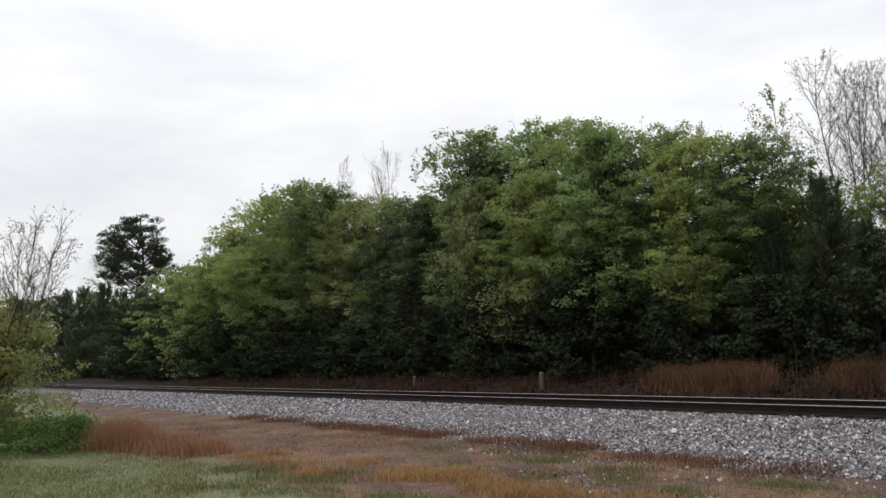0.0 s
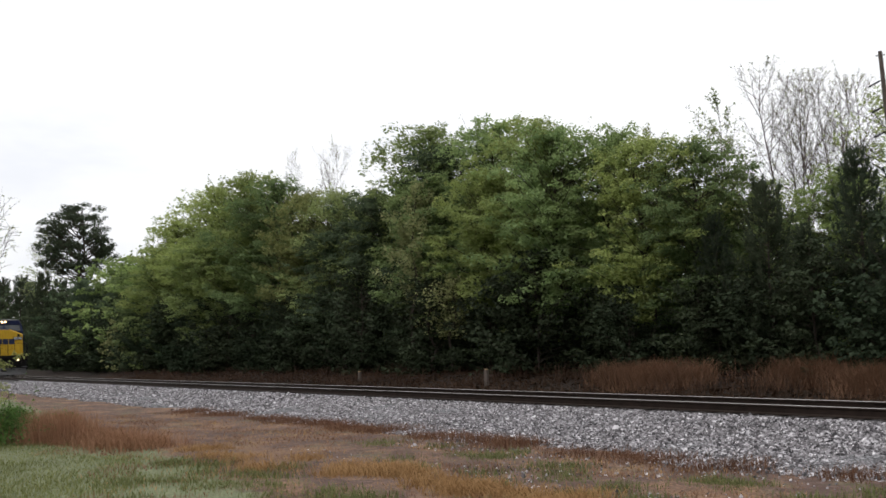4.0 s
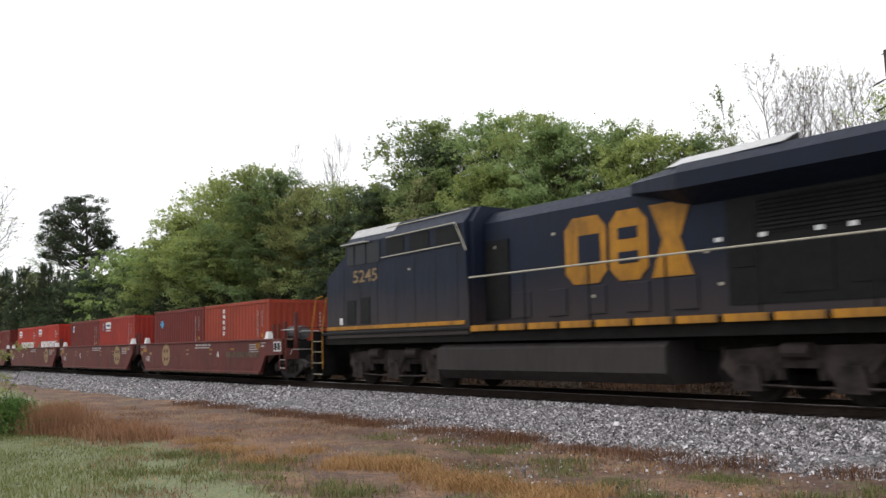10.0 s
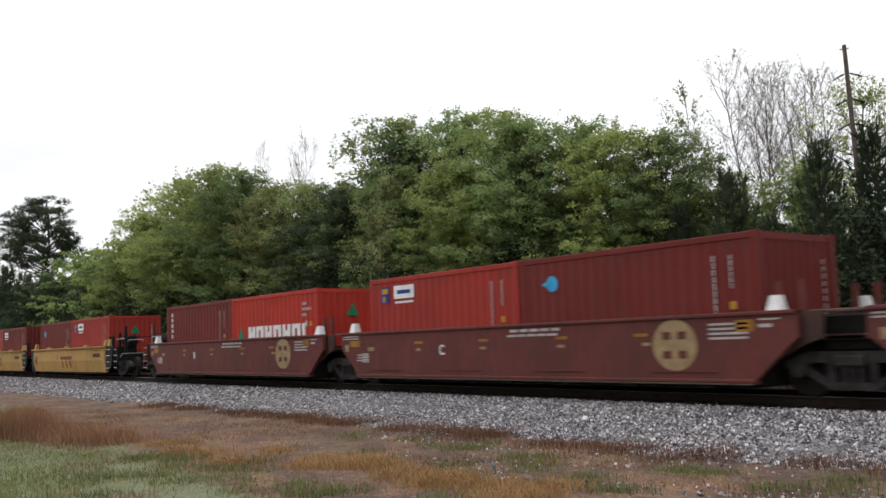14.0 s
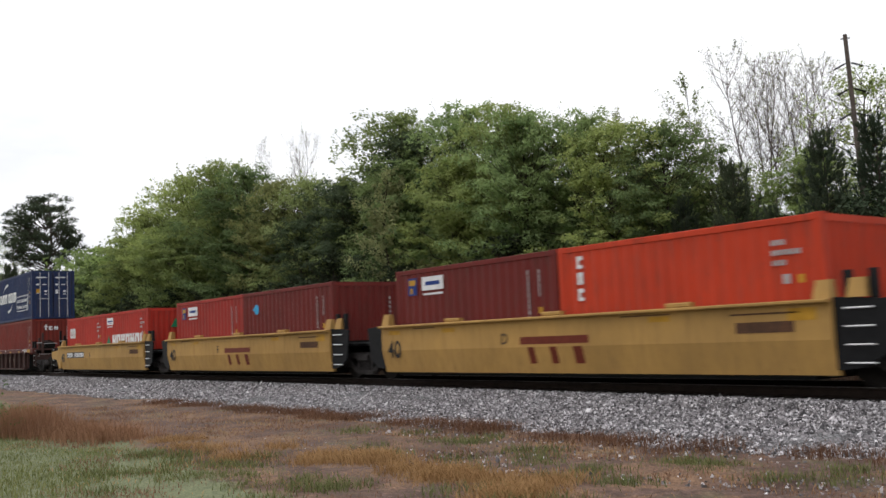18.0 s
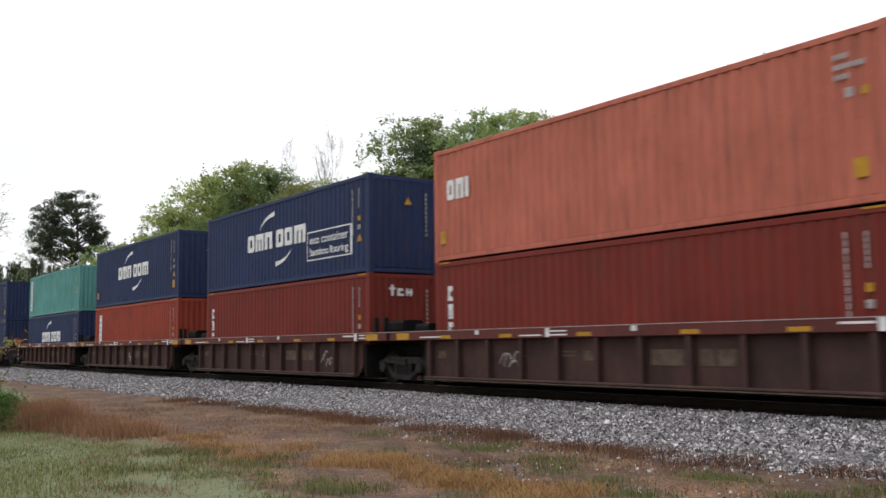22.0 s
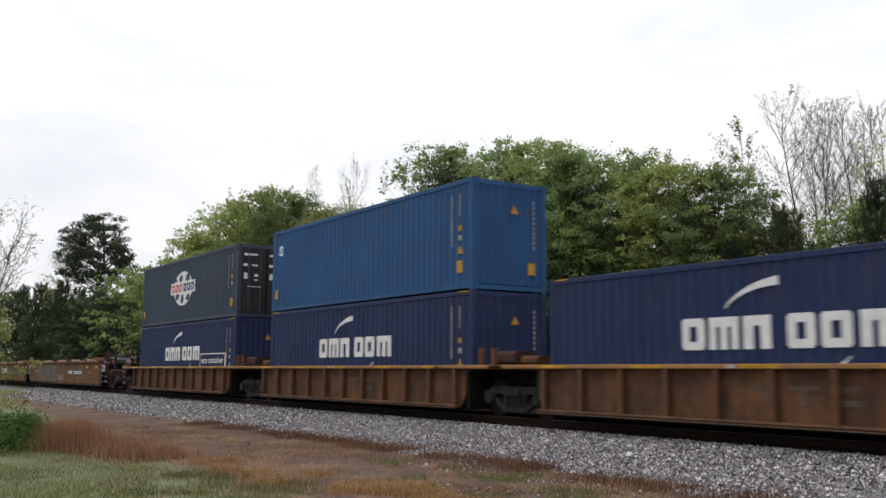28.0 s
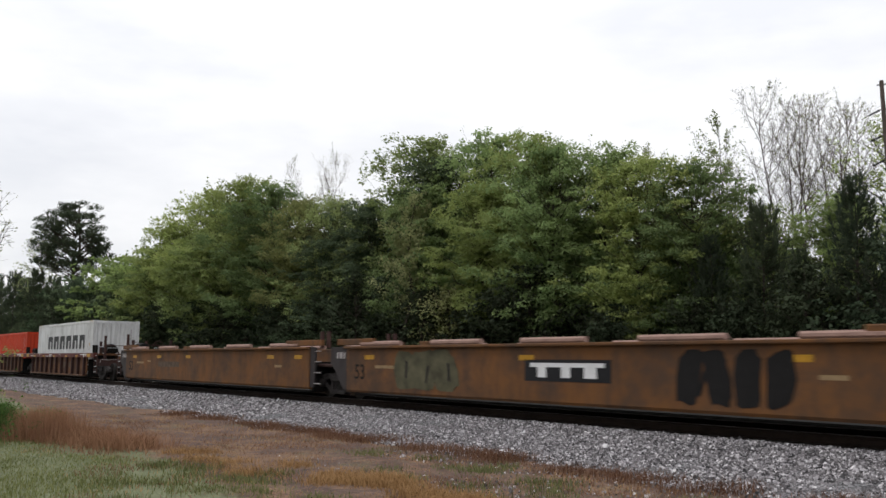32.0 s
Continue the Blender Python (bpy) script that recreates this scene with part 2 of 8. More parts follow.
PANEL_PALE = worn_paint("faded_pinkish_panel", (0.330, 0.285, 0.255), (0.16, 0.12, 0.10), 0.6, 0.6)
PLOUGH_GREY = worn_paint("dusty_grey_steel", (0.036, 0.031, 0.031), (0.022, 0.018, 0.017), 0.9, 0.6)
PLOUGH_WORN = worn_paint("worn_pilot_plough", (0.105, 0.103, 0.104), (0.045, 0.04, 0.037), 0.8, 0.6)
RAIL_WHITE = plain("pale_handrail_paint", (0.36, 0.335, 0.27), 0.5)
GLASS_DARK = Nodes("tinted_cab_glass").done((0.008, 0.010, 0.012), 0.15, 0.0, 0.12)
LAMP_WARM = glow("headlight_glow", (1.0, 0.66, 0.36), 4.5)

TIE_WOOD = plain("creosoted_tie_wood", (0.017, 0.0135, 0.0115), 0.9, 0.0, 0.4, 5)
RAIL_RUST = plain("rusty_rail_web", (0.020, 0.0135, 0.0105), 0.85, 0.0, 0.3, 5)
RAIL_SHINE = plain("worn_rail_head", (0.24, 0.225, 0.215), 0.45, 0.6, 0.1)
BARK = plain("grey_brown_bark", (0.0525, 0.042, 0.0336), 0.9, 0.0, 0.4, 8)
BARK_PALE = plain("pale_twig_bark", (0.105, 0.084, 0.078), 0.9, 0.0, 0.3, 8)
POLE_WOOD = plain("weathered_pole_wood", (0.091, 0.0735, 0.063), 0.85, 0.0, 0.3, 6)
LEAF_SPRING = leaf_material("spring_green_leaves", (0.212, 0.275, 0.090), (0.298, 0.362, 0.118), (0.312, 0.335, 0.138), 0.52)
LEAF_MID = leaf_material("mid_green_leaves", (0.152, 0.214, 0.088), (0.225, 0.290, 0.108), (0.246, 0.270, 0.120), 0.52)
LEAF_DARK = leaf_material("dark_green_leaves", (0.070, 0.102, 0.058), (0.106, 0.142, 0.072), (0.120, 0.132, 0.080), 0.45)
# leaf colour darkened to hold the shade below the crowns
LEAF_UNDER = leaf_material("evergreen_leaves_with_shade", (0.026, 0.037, 0.020), (0.038, 0.052, 0.027), (0.048, 0.052, 0.032), 0.2)
LEAF_PINE = leaf_material("dark_pine_needles", (0.042, 0.060, 0.038), (0.064, 0.086, 0.048), (0.078, 0.080, 0.052), 0.25)
LEAF_PALE = leaf_material("pale_catkin_clusters", (0.205, 0.230, 0.095), (0.275, 0.295, 0.130), (0.300, 0.285, 0.150), 0.4)
LEAF_OLIVE = leaf_material("olive_budding_leaves", (0.190, 0.220, 0.084), (0.262, 0.290, 0.106), (0.275, 0.270, 0.122), 0.48)
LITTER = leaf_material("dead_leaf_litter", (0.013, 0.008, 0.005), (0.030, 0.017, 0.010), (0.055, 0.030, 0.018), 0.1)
LEAF_SHRUB = leaf_material("bright_shrub_leaves", (0.0525, 0.1085, 0.0252), (0.0805, 0.1435, 0.0336), (0.098, 0.14, 0.035), 0.4)
GRASS_GREEN = leaf_material("lawn_grass_blades", (0.092, 0.118, 0.042), (0.140, 0.166, 0.060), (0.215, 0.182, 0.092), 0.3)
GRASS_DRY = leaf_material("dry_golden_grass", (0.330, 0.170, 0.070), (0.430, 0.235, 0.100), (0.410, 0.270, 0.145), 0.3)
GRASS_RED = leaf_material("reddish_dead_grass", (0.150, 0.080, 0.052), (0.210, 0.115, 0.070), (0.195, 0.140, 0.092), 0.3)
BROOM = leaf_material("russet_broomsedge", (0.225, 0.112, 0.064), (0.300, 0.162, 0.094), (0.285, 0.190, 0.125), 0.3)
BANK_GRASS = leaf_material("russet_bank_grass", (0.115, 0.056, 0.034), (0.170, 0.085, 0.050), (0.165, 0.105, 0.066), 0.25)
BRUSH = leaf_material("dry_brown_brush", (0.040, 0.024, 0.017), (0.075, 0.042, 0.028), (0.100, 0.062, 0.042), 0.2)


def make_stone():
    k = Nodes("grey_ballast_stone")
    isl = k.n("ShaderNodeNewGeometry").outputs["Random Per Island"]
    c = k.ramp(isl, (0.0, (0.030, 0.028, 0.030)), (0.38, (0.150, 0.138, 0.142)), (0.76, (0.300, 0.282, 0.290)), (1.0, (0.64, 0.615, 0.625)))
    c = k.mix(1.0, c, k.ramp(k.noise(9, 4), (0.3, 0.8), (0.7, 1.15)), "MULTIPLY")
    return k.done(c, 0.85)


STONE = make_stone()


def make_ballast_bed():
    k = Nodes("packed_ballast")
    vor = k.n("ShaderNodeTexVoronoi", Scale=24.0)
    k.t.links.new(k.coords().outputs["Object"], vor.inputs["Vector"])
    sep = k.n("ShaderNodeSeparateColor")
    k.t.links.new(vor.outputs["Color"], sep.inputs[0])
    c = k.ramp(sep.outputs[0], (0.0, (0.035, 0.034, 0.035)), (0.6, (0.110, 0.106, 0.110)), (1.0, (0.238, 0.2345, 0.2415)))
    # oil, brake dust and painted shade brown the stones between and beside the rails
    # the band is widened and darkened for the shade under the train
    sy = k.n("ShaderNodeSeparateXYZ")
    k.t.links.new(k.t.nodes["co"].outputs["Object"], sy.inputs[0])
    off = k.math("ABSOLUTE", k.math("SUBTRACT", sy.outputs[1], 15.0))
    off = k.math("ADD", off, k.math("MULTIPLY", k.noise(1.2, 4), 0.3))
    c = k.mix(k.ramp(k.math("MULTIPLY", off, 0.5), (0.92, 1.0), (1.04, 0.0)), c, k.mix(0.15, (0.016, 0.012, 0.010), c))
    k.bump(vor.outputs["Distance"], 0.8, 0.04)
    return k.done(c, 0.9)


BALLAST = make_ballast_bed()


def make_ground():
    """Lawn, bare reddish soil, dead grass and gravelly patches over the wide ground."""
    k = Nodes("verge_ground")
    co = k.coords()
    sep = k.n("ShaderNodeSeparateXYZ")
    k.t.links.new(co.outputs["Object"], sep.inputs[0])
    x, y = sep.outputs[0], sep.outputs[1]
    n1, n2, n3 = k.noise(0.35, 4), k.noise(2.2, 5), k.noise(22, 4)
    n4, n5 = k.noise(7, 6, 0.7), k.noise(0.9, 6, 0.7)
    soil = k.ramp(n4, (0.3, (0.042, 0.027, 0.022)), (0.5, (0.086, 0.053, 0.042)), (0.72, (0.158, 0.104, 0.084)))
    dead = k.ramp(n3, (0.3, (0.130, 0.074, 0.046)), (0.7, (0.240, 0.145, 0.084)))
    c = k.mix(k.ramp(n5, (0.46, 0.0), (0.62, 0.85)), soil, dead)
    moss = k.ramp(n3, (0.3, (0.068, 0.070, 0.038)), (0.7, (0.135, 0.132, 0.072)))
    c = k.mix(k.ramp(k.noise(0.7, 6, 0.7, stretch=(1, 1.6, 1)), (0.54, 0.0), (0.66, 0.5)), c, moss)
    lawn = k.ramp(n4, (0.3, (0.092, 0.106, 0.056)), (0.7, (0.158, 0.168, 0.092)))
    # the mown lawn ends on a ragged line that slants towards the track
    edge = k.math("ADD", k.math("MULTIPLY", x, -0.10), k.math("MULTIPLY", y, -1.0))
    edge = k.math("ADD", edge, k.math("MULTIPLY", n1, 2.6))
    edge = k.math("ADD", edge, 3.25)
    c = k.mix(k.ramp(k.math("ADD", edge, k.math("MULTIPLY", n4, 0.8)), (0.7, 0.0), (1.5, 1.0)), c, lawn)
    # leaf litter under the trees beyond the track, darkened to hold their shade
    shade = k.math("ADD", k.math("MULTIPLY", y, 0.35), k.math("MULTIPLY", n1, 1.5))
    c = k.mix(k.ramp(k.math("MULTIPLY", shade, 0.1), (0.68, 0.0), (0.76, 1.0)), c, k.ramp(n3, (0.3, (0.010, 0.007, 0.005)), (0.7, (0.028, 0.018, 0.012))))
    c = k.mix(1.0, c, k.ramp(n3, (0.3, 0.65), (0.7, 1.3)), "MULTIPLY")
    c = k.mix(1.0, c, k.ramp(k.noise(60, 3), (0.3, 0.7), (0.7, 1.3)), "MULTIPLY")
    k.bump(n3, 0.6, 0.03)
    return k.done(c, 0.95, 0.0, 0.2)


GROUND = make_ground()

# ---- mesh helpers ----
class Solid:
    """Collects boxes, prisms, tubes and plates into one mesh."""
    def __init__(self):
        self.v, self.f = [], []

    def add(self, verts, faces):
        o = len(self.v)
        self.v.extend(tuple(p) for p in verts)
        self.f.extend(tuple(i + o for i in q) for q in faces)
        return self

    def box(self, x0, x1, y0, y1, z0, z1):
        return self.add([(x0, y0, z0), (x1, y0, z0), (x1, y1, z0), (x0, y1, z0), (x0, y0, z1), (x1, y0, z1), (x1, y1, z1), (x0, y1, z1)],
                        [(0, 3, 2, 1), (4, 5, 6, 7), (0, 1, 5, 4), (1, 2, 6, 5), (2, 3, 7, 6), (3, 0, 4, 7)])

    def bevel_box(self, x0, x1, y0, y1, z0, z1, b=0.02):
        """A box with its long edges along x cut off."""
        pts = [(y0 + b, z0), (y1 - b, z0), (y1, z0 + b), (y1, z1 - b), (y1 - b, z1), (y0 + b, z1), (y0, z1 - b), (y0, z0 + b)]
        return self.prism_x(pts, x0, x1)

    def prism_x(self, pts, x0, x1):
        n = len(pts)
        v = [(x0, y, z) for y, z in pts] + [(x1, y, z) for y, z in pts]
        f = [tuple(range(n - 1, -1, -1)), tuple(range(n, 2 * n))] + [(i, (i + 1) % n, n + (i + 1) % n, n + i) for i in range(n)]
        return self.add(v, f)

    def prism_y(self, pts, y0, y1):
        """A side outline of (x, z) points, counter-clockwise seen from -y, extruded along y."""
        n = len(pts)
        v = [(x, y0, z) for x, z in pts] + [(x, y1, z) for x, z in pts]
        f = [tuple(range(n)), tuple(range(2 * n - 1, n - 1, -1))] + [((i + 1) % n, i, n + i, n + (i + 1) % n) for i in range(n)]
        return self.add(v, f)

    def prism_z(self, pts, z0, z1, top=None):
        n = len(pts)
        top = top or pts
        v = [(x, y, z0) for x, y in pts] + [(x, y, z1) for x, y in top]
        f = [tuple(range(n - 1, -1, -1)), tuple(range(n, 2 * n))] + [(i, (i + 1) % n, n + (i + 1) % n, n + i) for i in range(n)]
        return self.add(v, f)

    def tube(self, a, b, r0, r1=None, sides=8, caps=True):
        r1 = r0 if r1 is None else r1
        a, b = Vector(a), Vector(b)
        d = (b - a).normalized()
        u = d.orthogonal().normalized()
        w = d.cross(u)
        v = []
        for c, r in ((a, r0), (b, r1)):
            for i in range(sides):
                t = 2 * math.pi * i / sides
                v.append(c + (u * math.cos(t) + w * math.sin(t)) * r)
        f = [(i, (i + 1) % sides, sides + (i + 1) % sides, sides + i) for i in range(sides)]
        if caps:
            f += [tuple(range(sides - 1, -1, -1)), tuple(range(sides, 2 * sides))]
        return self.add(v, f)

    def rail(self, pts, r, sides=6):
        for a, b in zip(pts, pts[1:]):
            self.tube(a, b, r, r, sides)
        return self

    def ring_x(self, x, y, z, R, r, n=16, m=5):
        """A round bar bent to a ring that faces along x."""
        v = []
        for i in range(n):
            a = 2 * math.pi * i / n
            for j in range(m):
                b = 2 * math.pi * j / m
                k = R + r * math.cos(b)
                v.append((x + r * math.sin(b), y + k * math.cos(a), z + k * math.sin(a)))
        return self.add(v, [(i * m + j, ((i + 1) % n) * m + j, ((i + 1) % n) * m + (j + 1) % m, i * m + (j + 1) % m) for i in range(n) for j in range(m)])

    def mesh(self, name, smooth=False):
        me = bpy.data.meshes.new(name)
        me.from_pydata(self.v, [], self.f)
        me.update()
        if smooth:
            me.shade_smooth()
        return me


def part(name, solid, material, parent, label="", color=None, at=None):
    """Links a solid (or a finished mesh) as one mesh object under a thing or a part."""
    me = solid.mesh(name) if isinstance(solid, Solid) else solid
    if not me.materials:
        me.materials.append(material)
    ob = new(name, me)
    ob.parent = parent
    if at is not None:
        ob.location = at
    if color is not None:
        ob.color = (*color, 1)
    if label:
        ob["label"] = label
    return ob


def thing(name, label, category, group="", kind="", at=(0, 0, 0)):
    ob = new(name)
    ob.location = at
    ob.empty_display_size = 0.3
    return tagged(ob, label, category, group, kind)


def cloud(name, verts, faces, material, parent=None):
    """One mesh from numpy arrays: verts (n, 3), faces (m, 3 or 4)."""
    me = bpy.data.meshes.new(name)
    k = faces.shape[1]
    me.vertices.add(len(verts))
    me.vertices.foreach_set("co", np.asarray(verts, np.float32).ravel())
    me.loops.add(faces.size)
    me.loops.foreach_set("vertex_index", faces.astype(np.int32).ravel())
    me.polygons.add(len(faces))
    me.polygons.foreach_set("loop_start", np.arange(0, faces.size, k, dtype=np.int32))
    me.update(calc_edges=True)
    me.materials.append(material)
    return me


def write(body, height, spacing=1.0):
    """Lettering in the built-in font as a flat mesh, standing in the x-z plane and facing -y, its lower left corner at the origin."""
    cu = bpy.data.curves.new("lettering", "FONT")
    cu.body, cu.size, cu.offset, cu.extrude, cu.space_character = body, height * 1.38, 0.012 * height, 0.002, spacing
    ob = bpy.data.objects.new("lettering", cu)
    me = bpy.data.meshes.new_from_object(ob)
    bpy.data.objects.remove(ob)
    bpy.data.curves.remove(cu)
    me.transform(Matrix.Rotation(radians(90), 4, "X"))
    me.materials.clear()
    return me

# ---- ground, ballast, track ----
GZ = -0.65  # the verge below the rail heads


def ground_sheet():
    xs = np.concatenate([np.array([-3000, -1500, -700, -300]), np.arange(-200, 21, 2.0), np.array([60, 200, 700, 1500, 3000])])
    ys = np.concatenate([np.array([-1500, -600, -150, -40]), np.arange(-10, 44, 1.0), np.array([60, 120, 400, 1500])])
    X, Y = np.meshgrid(xs, ys, indexing="ij")
    Z = np.full_like(X, GZ)
    # the bed under the track, and the low bank where the woods begin
    Z += np.clip((Y - 21.0) / 4.5, 0, 1) * 0.75
    rng = np.random.default_rng(4)
    Z += rng.normal(0, 0.025, Z.shape) * ((np.abs(X) < 200) & (Y > -10) & (Y < 44))
    v = np.stack([X, Y, Z], -1).reshape(-1, 3)
    nx, ny = X.shape
    i, j = np.meshgrid(np.arange(nx - 1), np.arange(ny - 1), indexing="ij")
    a = (i * ny + j).ravel()
    f = np.stack([a, a + ny, a + ny + 1, a + 1], -1)
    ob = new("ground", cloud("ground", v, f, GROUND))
    return tagged(ob, "reddish soil, dead grass and lawn beside the railway", "ground", kind="structure")


ground_sheet()


def ballast_profile(y):
    """Height of the ballast bed across the track."""
    d = np.abs(y - TRACK_Y)
    return np.where(d < 1.35, -0.19, np.maximum(-0.19 - (d - 1.35) * 0.19, GZ - 0.1))


def ballast_bed():
    ys = np.array([TRACK_Y + d for d in (-4.3, -3.8, -3.0, -2.2, -1.35, -0.6, 0.6, 1.35, 2.2, 3.0, 3.8, 4.3)])
    xs = np.concatenate([np.arange(-720, -100, 20.0), np.arange(-100, 10, 1.0), np.arange(10, 470, 20.0)])
    X, Y = np.meshgrid(xs, ys, indexing="ij")
    rng = np.random.default_rng(8)
    Z = ballast_profile(Y) + rng.normal(0, 0.02, X.shape) * (np.abs(Y - TRACK_Y) > 1.5)
    v = np.stack([X, Y, Z], -1).reshape(-1, 3)
    nx, ny = X.shape
    i, j = np.meshgrid(np.arange(nx - 1), np.arange(ny - 1), indexing="ij")
    a = (i * ny + j).ravel()
    f = np.stack([a, a + ny, a + ny + 1, a + 1], -1)
    bed = new("ballast_bed", cloud("ballast_bed", v, f, BALLAST))
    tagged(bed, "sloping bed of grey crushed stone under the track", "ballast", kind="structure")


ballast_bed()


def stones(name, n, x0, x1, y0, y1, size, seed, label, category, heap=True):
    """Loose crushed stones, each a small uneven block."""
    rng = np.random.default_rng(seed)
    base = np.array([(-1, -1, -0.8), (1, -1, -0.8), (1, 1, -0.8), (-1, 1, -0.8), (-0.7, 0, 0.9), (0.7, 0, 0.9)], float)
    quads, tris = np.array([(0, 1, 5, 4), (2, 3, 4, 5)]), np.array([(1, 2, 5), (3, 0, 4)])
    p = np.stack([rng.uniform(x0, x1, n), rng.uniform(y0, y1, n), np.zeros(n)], -1)
    toe = TRACK_Y - 3.85 + 0.28 * np.sin(p[:, 0] * 0.9) + 0.2 * np.sin(p[:, 0] * 2.3 + 1) + rng.normal(0, 0.16, n)
    keep = (p[:, 1] > toe) | (not heap)
    p = p[keep]
    n = len(p)
    p[:, 2] = np.maximum(ballast_profile(p[:, 1]), GZ) + rng.uniform(-0.012, 0.02, n)
    s = rng.uniform(0.5, 1.0, (n, 1, 3)) * size * rng.lognormal(0, 0.3, (n, 1, 1))
    v = (base[None] + rng.uniform(-0.45, 0.45, (n, 6, 3))) * s * 0.5
    a, b = rng.uniform(0, 6.28, n), rng.uniform(-0.9, 0.9, n)
    ca, sa, cb, sb = np.cos(a), np.sin(a), np.cos(b), np.sin(b)
    R = np.zeros((n, 3, 3))
    R[:, 0, 0], R[:, 0, 1], R[:, 1, 0], R[:, 1, 1], R[:, 2, 2] = ca, -sa, sa, ca, 1
    T = np.zeros((n, 3, 3))
    T[:, 0, 0], T[:, 1, 1], T[:, 1, 2], T[:, 2, 1], T[:, 2, 2] = 1, cb, -sb, sb, cb
    v = np.einsum("nij,nkj->nki", np.einsum("nij,njk->nik", R, T), v) + p[:, None]
    o = (np.arange(n) * 6)[:, None, None]
    f = (quads[None] + o).reshape(-1, 4).tolist() + (tris[None] + o).reshape(-1, 3).tolist()
    me = bpy.data.meshes.new(name)
    me.from_pydata(v.reshape(-1, 3).tolist(), [], f)
    me.materials.append(STONE)
    ob = new(name, me)
    return tagged(ob, label, category, kind="stuff")


stones("ballast_stones", 100000, -26, -3, TRACK_Y - 4.4, TRACK_Y - 1.22, 0.043, 1, "loose grey crushed stones on the ballast slope", "ballast")
stones("ballast_stones", 44000, -70, -26, TRACK_Y - 4.3, TRACK_Y - 1.25, 0.062, 2, "loose grey crushed stones on the ballast slope", "ballast")


def track():
    tr = thing("railway_track", "single railway track with worn steel rails on dark wooden ties", "railway track", kind="structure", at=(0, TRACK_Y, 0))
    prof = [(-0.07, -0.172), (0.07, -0.172), (0.07, -0.160), (0.012, -0.135), (0.010, -0.045), (0.036, -0.035), (0.036, -0.008), (-0.036, -0.008), (-0.036, -0.035), (-0.010, -0.045), (-0.012, -0.135), (-0.07, -0.160)]
    for s in (-1, 1):
        r = part("rail", Solid().prism_x([(y + s * 0.7525, z) for y, z in prof], -720, 470), RAIL_RUST, tr, "rusty steel rail with a bright worn head")
        part("rail_head", Solid().prism_x([(s * 0.7525 + y, z) for y, z in ((-0.036, -0.008), (0.036, -0.008), (0.030, 0.0), (-0.030, 0.0))], -720, 470), RAIL_SHINE, r)
    tie = Solid().bevel_box(-0.115, 0.115, -1.3, 1.3, -0.35, -0.165, 0.015).mesh("tie")
    rng = random.Random(3)
    for i in range(200):
        t = part("tie", tie, TIE_WOOD, tr, at=(-1.0 - 0.5 * i, rng.uniform(-0.03, 0.03), rng.uniform(-0.012, 0.0)))
        t.rotation_euler[2] = rng.uniform(-0.012, 0.012)
    rest = Solid()
    for i in range(420):
        rest.box(-101.0 - 0.5 * i - 0.115, -101.0 - 0.5 * i + 0.115, -1.3, 1.3, -0.35, -0.168)
    for i in range(60):
        rest.box(-0.5 + 0.5 * i - 0.115, -0.5 + 0.5 * i + 0.115, -1.3, 1.3, -0.35, -0.168)
    tagged(part("far_ties", rest, TIE_WOOD, tr, "rows of dark wooden ties"), kind="stuff")


track()

# ---- woods, shrubs, grass ----
def leaf_quads(centres, normals_up, size, rng, aspect=0.6, face=None, three=False, loose=0.5):
    """Leaf-shaped quads (a diamond each) round the given centres; face: the way each leaf's top tends to point."""
    n = len(centres)
    d = rng.normal(size=(n, 3))
    d[:, 2] = d[:, 2] * 0.6 - normals_up
    up = rng.normal(size=(n, 3))
    if face is not None:
        up = up * loose + face
        d = np.cross(up, d)
    d /= np.linalg.norm(d, axis=1)[:, None]
    w = np.cross(d, up)
    w /= np.linalg.norm(w, axis=1)[:, None] + 1e-9
    s = size * rng.uniform(0.5, 1.4, (n, 1))
    if three:
        v = np.stack([centres - d * s * 0.5, centres + d * s * 0.35 + w * s * aspect * 0.55, centres + d * s * 0.35 - w * s * aspect * 0.55], 1)
        return v.reshape(-1, 3), np.arange(3 * n).reshape(n, 3)
    v = np.stack([centres - d * s * 0.5, centres + w * s * aspect * 0.5, centres + d * s * 0.5, centres - w * s * aspect * 0.5], 1)
    return v.reshape(-1, 3), np.arange(4 * n).reshape(n, 4)


def limb(solid, a, b, r0, r1, rng, steps=3, sides=5, wander=0.07):
    """A crooked tapering limb; returns its points."""
    a, b = Vector(a), Vector(b)
    pts = [a]
    for i in range(1, steps + 1):
        p = a.lerp(b, i / steps)
        if i < steps:
            p += Vector((rng.normal(0, 1), rng.normal(0, 1), rng.normal(0, 0.6))) * (b - a).length * wander
        pts.append(p)
    for i in range(steps):
        t0, t1 = i / steps, (i + 1) / steps
        solid.tube(pts[i], pts[i + 1], r0 + (r1 - r0) * t0, r0 + (r1 - r0) * t1, sides, False)
    return pts


